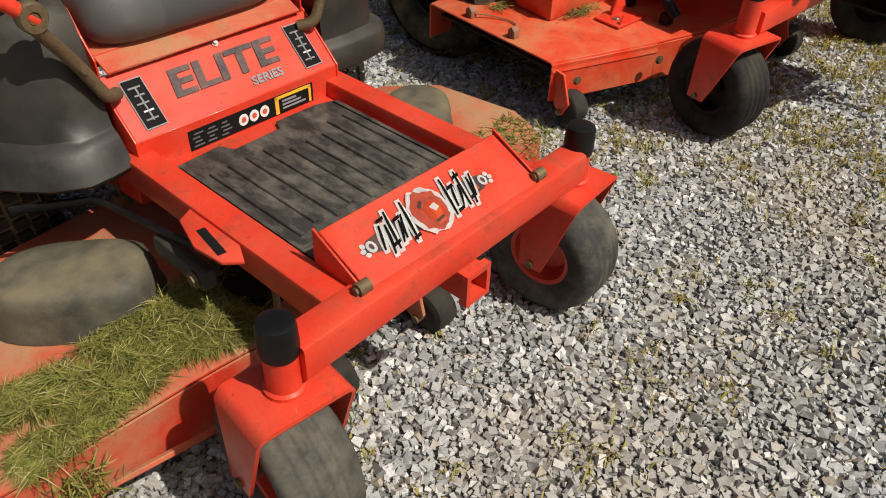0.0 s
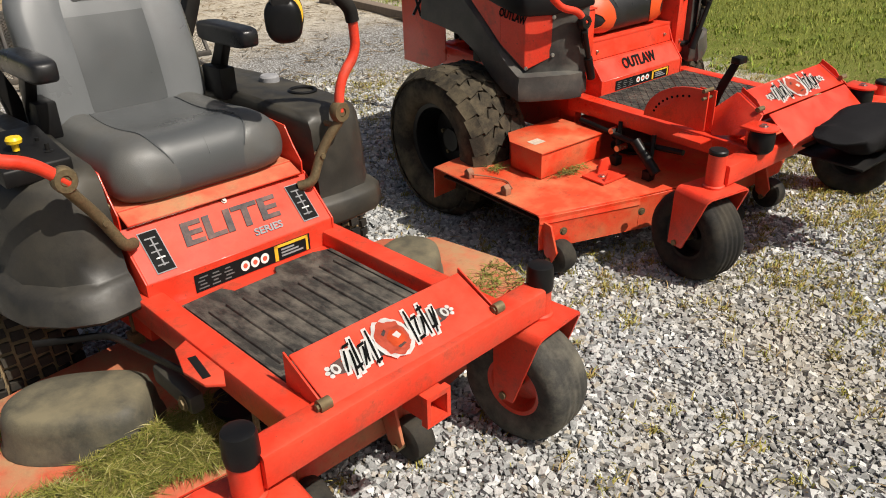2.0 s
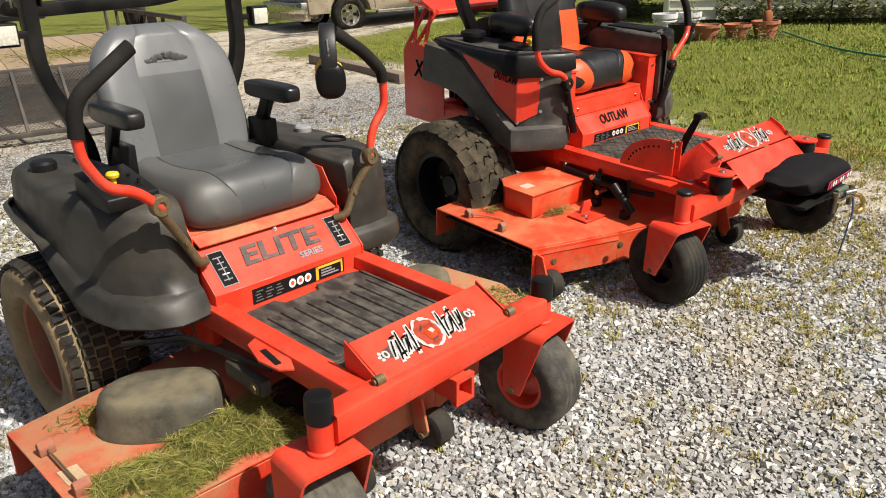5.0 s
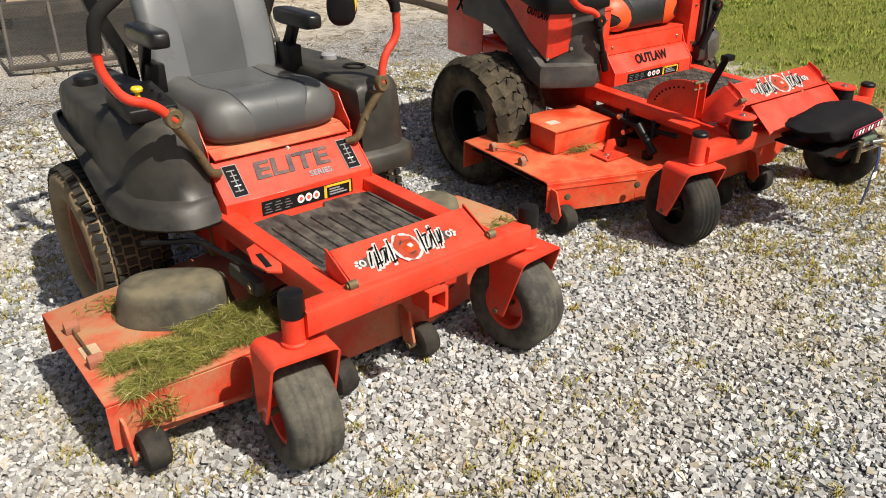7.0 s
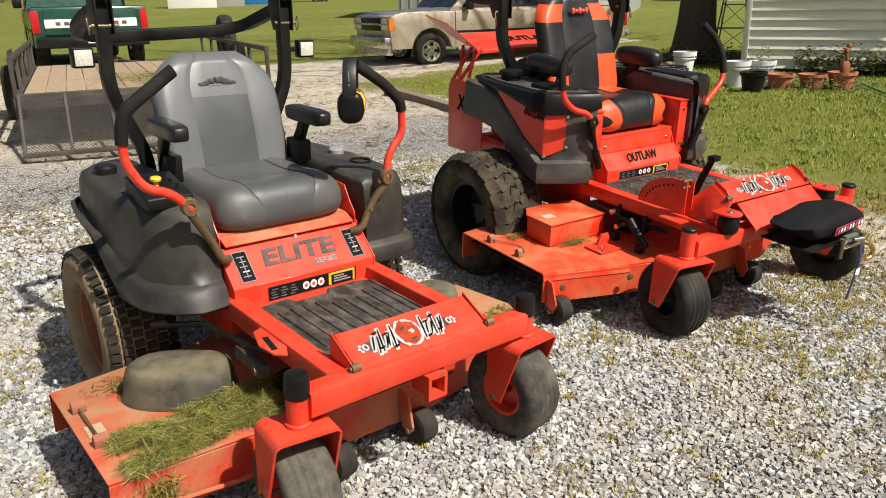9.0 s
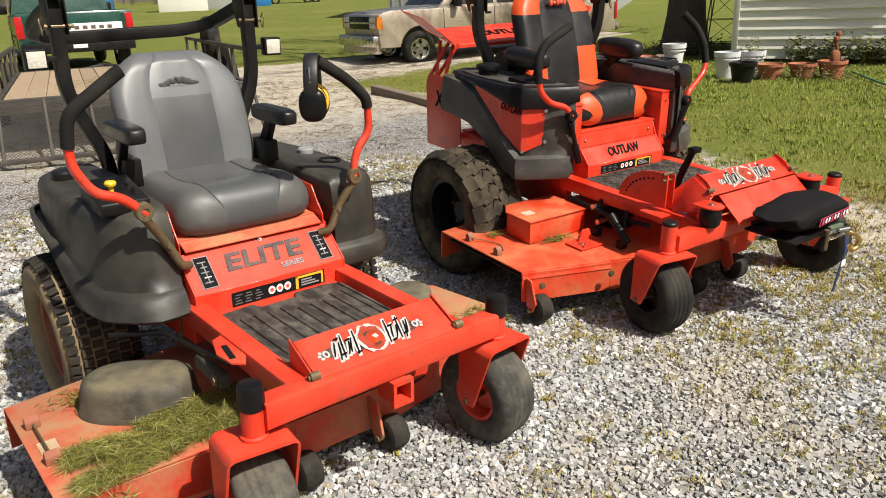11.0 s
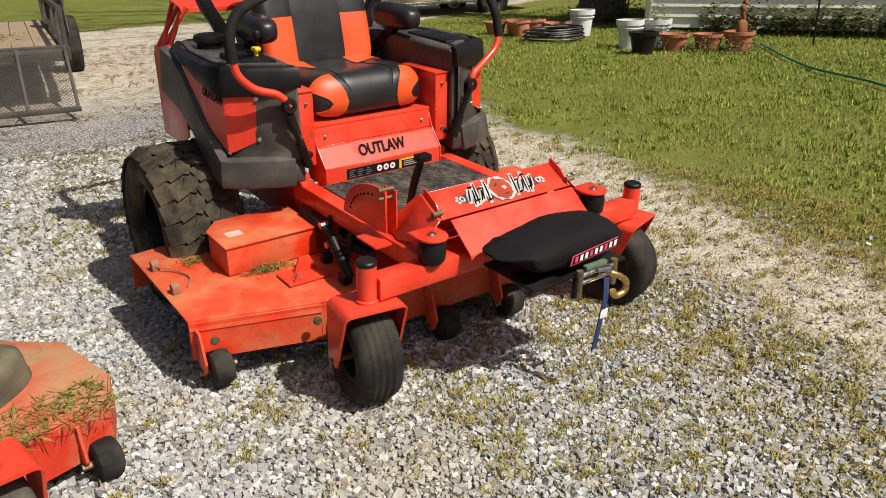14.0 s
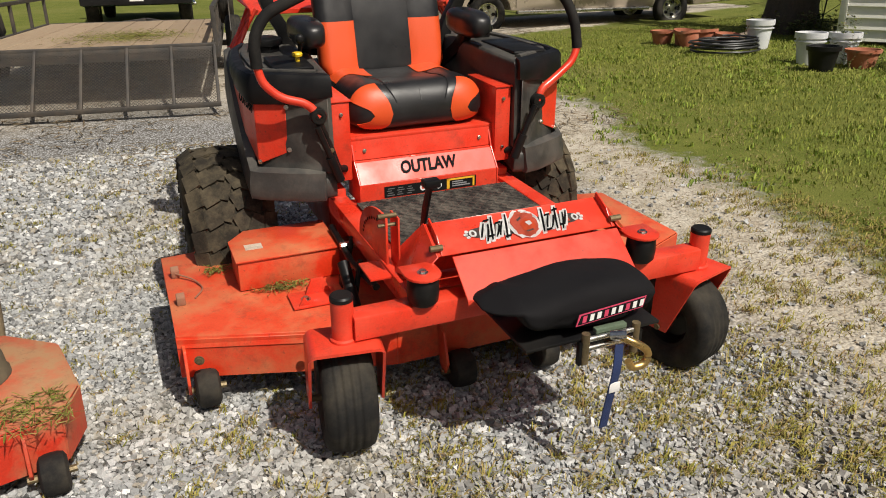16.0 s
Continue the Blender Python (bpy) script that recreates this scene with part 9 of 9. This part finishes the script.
# ---- gravel stones, weeds and lawn blades ----
def stone_material():
    m = bpy.data.materials.new("crushed_limestone")
    m.use_nodes = True
    n, l = m.node_tree.nodes, m.node_tree.links
    b = n["Principled BSDF"]
    b.inputs["Roughness"].default_value = 0.85
    b.inputs["Specular IOR Level"].default_value = 0.3
    g = n.new("ShaderNodeNewGeometry")
    r = n.new("ShaderNodeValToRGB")
    cols = [(0.00, (0.130, 0.132, 0.130)), (0.15, (0.290, 0.294, 0.292)), (0.45, (0.420, 0.425, 0.421)), (0.72, (0.470, 0.475, 0.470)), (0.80, (0.380, 0.335, 0.262)), (0.86, (0.550, 0.550, 0.538)), (1.0, (0.730, 0.730, 0.710))]
    while len(r.color_ramp.elements) < len(cols):
        r.color_ramp.elements.new(0.5)
    for e, (p, c) in zip(r.color_ramp.elements, cols):
        e.position, e.color = p, (*c, 1)
    l.new(g.outputs["Random Per Island"], r.inputs[0])
    tc = n.new("ShaderNodeTexCoord")
    t = n.new("ShaderNodeTexNoise")
    t.inputs["Scale"].default_value, t.inputs["Detail"].default_value = 160, 4
    l.new(tc.outputs["Object"], t.inputs["Vector"])
    mr = n.new("ShaderNodeMapRange")
    mr.inputs["From Min"].default_value, mr.inputs["From Max"].default_value = 0.3, 0.7
    mr.inputs["To Min"].default_value, mr.inputs["To Max"].default_value = 0.78, 1.12
    l.new(t.outputs["Fac"], mr.inputs["Value"])
    # damp or dusty patches a stride wide
    t2 = n.new("ShaderNodeTexNoise")
    t2.inputs["Scale"].default_value, t2.inputs["Detail"].default_value = 1.1, 5
    l.new(tc.outputs["Object"], t2.inputs["Vector"])
    mx = n.new("ShaderNodeMix")
    mx.data_type = "RGBA"
    mr2 = n.new("ShaderNodeMapRange")
    mr2.inputs["From Min"].default_value, mr2.inputs["From Max"].default_value = 0.46, 0.72
    mr2.inputs["To Min"].default_value, mr2.inputs["To Max"].default_value = 0.0, 0.5
    l.new(t2.outputs["Fac"], mr2.inputs["Value"])
    l.new(mr2.outputs[0], mx.inputs["Factor"])
    sc = n.new("ShaderNodeVectorMath")
    sc.operation = "SCALE"
    l.new(r.outputs[0], sc.inputs[0])
    l.new(mr.outputs[0], sc.inputs["Scale"])
    l.new(sc.outputs[0], mx.inputs["A"])
    mx.inputs["B"].default_value = (0.40, 0.34, 0.25, 1)
    l.new(mx.outputs["Result"], b.inputs["Base Color"])
    return m


def gravel():
    rs = np.random.RandomState(7)
    pts = []
    # nearer to the path the stones lie closest; further out they thin into the ground
    for x0, x1, y0, y1, step in ((-2.3, 4.4, -1.4, 2.3, 0.0145), (-2.3, 5.0, 2.3, 5.8, 0.026), (-6.0, -2.3, -1.4, 5.8, 0.036), (-6.0, 4.6, -4.6, -1.4, 0.036)):
        gx, gy = np.meshgrid(np.arange(x0, x1, step), np.arange(y0, y1, step))
        p = np.stack([gx.ravel(), gy.ravel()], 1) + rs.uniform(-0.5, 0.5, (gx.size, 2)) * step
        pts.append(np.concatenate([p, np.full((len(p), 1), step)], 1))
    p = np.concatenate(pts)
    edge = np.array([lawn_edge(a, b) for a, b, _ in p])
    k = np.clip((edge + 1.60) / 0.80, 0, 1)
    keep = rs.uniform(0, 1, len(p)) > 0.97 * k * k * (3 - 2 * k)
    far = np.hypot(p[:, 0] - 0.3, p[:, 1] + 0.6)
    keep &= rs.uniform(0, 1, len(p)) < np.clip(1.35 - 0.09 * far, 0.35, 1)
    p = p[keep]
    n = len(p)
    cube = np.array([(x, y, z) for x in (-1, 1) for y in (-1, 1) for z in (-1, 1)], float)
    size = np.clip(rs.lognormal(0.0, 0.30, n), 0.5, 1.9) * np.clip(p[:, 2] * 0.47, 0.0066, 0.0098)
    v = cube[None] * (1 + rs.uniform(-0.36, 0.22, (n, 8, 3)))
    v *= (size[:, None] * np.stack([rs.uniform(0.8, 1.35, n), rs.uniform(0.7, 1.05, n), rs.uniform(0.55, 0.9, n)], 1))[:, None, :]
    q = rs.normal(0, 1, (n, 4)) * np.array([1.0, 0.22, 0.22, 1.0])
    q /= np.linalg.norm(q, axis=1)[:, None]
    w, x, y, z = q.T
    R = np.stack([np.stack([1 - 2 * (y * y + z * z), 2 * (x * y - z * w), 2 * (x * z + y * w)], 1),
                  np.stack([2 * (x * y + z * w), 1 - 2 * (x * x + z * z), 2 * (y * z - x * w)], 1),
                  np.stack([2 * (x * z - y * w), 2 * (y * z + x * w), 1 - 2 * (x * x + y * y)], 1)], 1)
    v = np.einsum("nij,nkj->nki", R, v)
    v[:, :, 0] += p[:, 0, None]
    v[:, :, 1] += p[:, 1, None]
    v[:, :, 2] += (0.002 + rs.uniform(-0.25, 0.35, n) * size)[:, None]
    quad = np.array([(0, 1, 3, 2), (4, 6, 7, 5), (0, 4, 5, 1), (2, 3, 7, 6), (1, 5, 7, 3)])
    idx = (np.arange(n)[:, None, None] * 8 + quad[None]).reshape(-1)
    me = bpy.data.meshes.new("gravel_stones")
    me.vertices.add(n * 8)
    me.vertices.foreach_set("co", v.reshape(-1).astype(np.float32))
    me.loops.add(len(idx))
    me.loops.foreach_set("vertex_index", idx.astype(np.int32))
    me.polygons.add(n * 5)
    me.polygons.foreach_set("loop_start", np.arange(0, n * 20, 4, dtype=np.int32))
    me.update(calc_edges=True)
    me.validate()
    me.shade_flat()
    me.materials.append(stone_material())
    return tagged(new("gravel_stones", me), "loose grey crushed limestone gravel", "gravel", kind="stuff")


gravel()


def blades(name, pts, material, label, height, width, lean=0.5, seed=1):
    """Upright blades of grass, a bent triangle each, as one object."""
    rs = np.random.RandomState(seed)
    n = len(pts)
    p = np.asarray(pts, float)
    a = rs.uniform(0, 2 * np.pi, n)
    h = height[0] + (height[1] - height[0]) * rs.uniform(0, 1, n) ** 1.6
    d = np.stack([np.cos(a), np.sin(a)], 1)
    s = np.stack([-np.sin(a + 0.7), np.cos(a + 0.7)], 1) * (width * rs.uniform(0.6, 1.3, n))[:, None]
    k = (lean * rs.uniform(0.1, 1.2, n) * h)[:, None]
    z0 = p[:, 2]
    v = np.zeros((n, 5, 3))
    v[:, 0, :2], v[:, 1, :2] = p[:, :2] - s, p[:, :2] + s
    v[:, 2, :2], v[:, 3, :2] = p[:, :2] + d * k * 0.35 + s * 0.8, p[:, :2] + d * k * 0.35 - s * 0.8
    v[:, 4, :2] = p[:, :2] + d * k
    v[:, 0, 2] = v[:, 1, 2] = z0 - 0.004
    v[:, 2, 2] = v[:, 3, 2] = z0 + h * 0.6
    v[:, 4, 2] = z0 + h * (1 - 0.25 * lean)
    base = np.arange(n) * 5
    loops = np.stack([base, base + 1, base + 2, base + 3, base + 3, base + 2, base + 4], 1).reshape(-1)
    starts = np.stack([np.arange(n) * 7, np.arange(n) * 7 + 4], 1).reshape(-1)
    me = bpy.data.meshes.new(name)
    me.vertices.add(n * 5)
    me.vertices.foreach_set("co", v.reshape(-1).astype(np.float32))
    me.loops.add(n * 7)
    me.loops.foreach_set("vertex_index", loops.astype(np.int32))
    me.polygons.add(n * 2)
    me.polygons.foreach_set("loop_start", starts.astype(np.int32))
    me.update(calc_edges=True)
    me.validate()
    me.materials.append(material)
    return tagged(new(name, me), label, "grass", kind="stuff")


LAWN = island_mat("lawn_blades", [(0.095, 0.135, 0.013), (0.165, 0.215, 0.026), (0.26, 0.29, 0.042), (0.185, 0.23, 0.030), (0.37, 0.35, 0.085), (0.125, 0.17, 0.019)], 0.8, ((0.29, 0.27, 0.065), 1.3, 0.55))
BROAD = island_mat("broad_weed_leaves", [(0.11, 0.18, 0.018), (0.20, 0.27, 0.03), (0.30, 0.34, 0.05), (0.15, 0.22, 0.024)], 0.7)
WEED = island_mat("weed_blades", [(0.17, 0.185, 0.026), (0.31, 0.28, 0.055), (0.36, 0.30, 0.085), (0.26, 0.24, 0.055), (0.38, 0.28, 0.12), (0.28, 0.19, 0.08)])
WORN = island_mat("worn_grass_blades", [(0.15, 0.165, 0.028), (0.26, 0.24, 0.06), (0.38, 0.31, 0.13), (0.22, 0.21, 0.045), (0.42, 0.34, 0.17), (0.30, 0.22, 0.10)], 0.85, ((0.30, 0.22, 0.11), 2.6, 0.7))
rng = random.Random(31)
pts, worn = [], []
while len(pts) < 150000:
    x, y = 4.0 + 10.0 * rng.random() ** 1.3, rng.uniform(-3.5, 10.5)
    e = lawn_edge(x, y)
    if e < -0.8:
        continue
    patch = 0.9 * noise.noise(Vector((x * 1.6, y * 1.6, 9))) + 0.5 * noise.noise(Vector((x * 6, y * 6, 4)))
    if rng.random() < 0.02 + 0.98 * max(0.0, min(1.0, 0.20 + e * 0.9 + patch)):
        # trodden and yellowed near the bare edge, thick and green further in
        lush = e - 0.75 + 0.7 * noise.noise(Vector((x * 0.8, y * 0.8, 17)))
        (pts if rng.uniform(-0.4, 0.4) < lush else worn).append((x, y, ground_height(x, y)))
blades("lawn_grass", pts, LAWN, "short uneven green lawn grass", (0.012, 0.052), 0.0030, 1.3, 3)
blades("worn_grass", worn, WORN, "thin yellowed grass at the worn lawn edge", (0.006, 0.022), 0.0024, 2.0, 23)
pts = []
while len(pts) < 15000:
    x, y = 4.3 + 7.0 * rng.random() ** 1.2, rng.uniform(-3.0, 7.5)
    e = lawn_edge(x, y)
    if e > -0.3 and noise.noise(Vector((x * 1.1, y * 1.1, 21))) > rng.uniform(-0.25, 0.3):
        for _ in range(7):
            px_, py_ = x + rng.gauss(0, 0.022), y + rng.gauss(0, 0.022)
            pts.append((px_, py_, ground_height(px_, py_)))
blades("lawn_weeds", pts, BROAD, "brighter broad-leaved tufts standing in the lawn", (0.02, 0.065), 0.0055, 1.3, 13)
# tufts that come up through the gravel, thickest near the lawn
pts = []
spots = 0
while spots < 3500:
    x, y = rng.uniform(-2.5, 4.8), rng.uniform(-1.4, 5.0)
    w = 0.10 + 0.9 * max(0.0, min(1.0, (x - 1.2) / 2.0)) * max(0.15, min(1.0, 0.9 - 0.35 * y)) + 0.25 * max(0.0, noise.noise(Vector((x * 0.9, y * 0.9, 2))))
    if rng.random() > w or (-1.1 < lawn_edge(x, y) < -0.25 and rng.random() < 0.6):
        continue
    spots += 1
    r = rng.uniform(0.010, 0.030) if rng.random() < 0.6 else rng.uniform(0.03, 0.085)
    for _ in range(int(rng.uniform(8, 46) * (0.5 + r * 14))):
        a, q = rng.uniform(0, 2 * math.pi), abs(rng.gauss(0, r))
        pts.append((x + q * 1.5 * math.cos(a), y + q * math.sin(a), 0.008))
blades("gravel_weeds", pts, WEED, "small yellow-green grass tufts growing through gravel", (0.008, 0.034), 0.0024, 1.8, 5)
# dry straws and twigs on the gravel
STRAW = island_mat("dry_straw", [(0.30, 0.22, 0.12), (0.17, 0.11, 0.06), (0.40, 0.32, 0.19)])
scatter_blades("dry_straw", [(rng.uniform(-2.2, 4.2), rng.uniform(-1.4, 3.0), 0.016) for _ in range(900)], STRAW, "dry straws and bits of twig on the gravel", "straw", (0.03, 0.11), 0.0016, 0.85, 8)
DEBRIS = island_mat("brown_debris", [(0.12, 0.08, 0.045), (0.22, 0.16, 0.09), (0.08, 0.06, 0.035), (0.33, 0.27, 0.17)])
spots = []
while len(spots) < 5200:
    x, y = rng.uniform(-2.0, 9.5), rng.uniform(3.4, 11.0)
    if lawn_edge(x, y) < 0.15 and noise.noise(Vector((x * 0.8, y * 3.0, 5))) > rng.uniform(-0.35, 0.35):
        spots.append((x, y, ground_height(x, y) + 0.012))
scatter_blades("dead_grass_litter", spots, DEBRIS, "brown dead grass and twig litter on bare ground", "litter", (0.05, 0.20), 0.006, 0.8, 18)
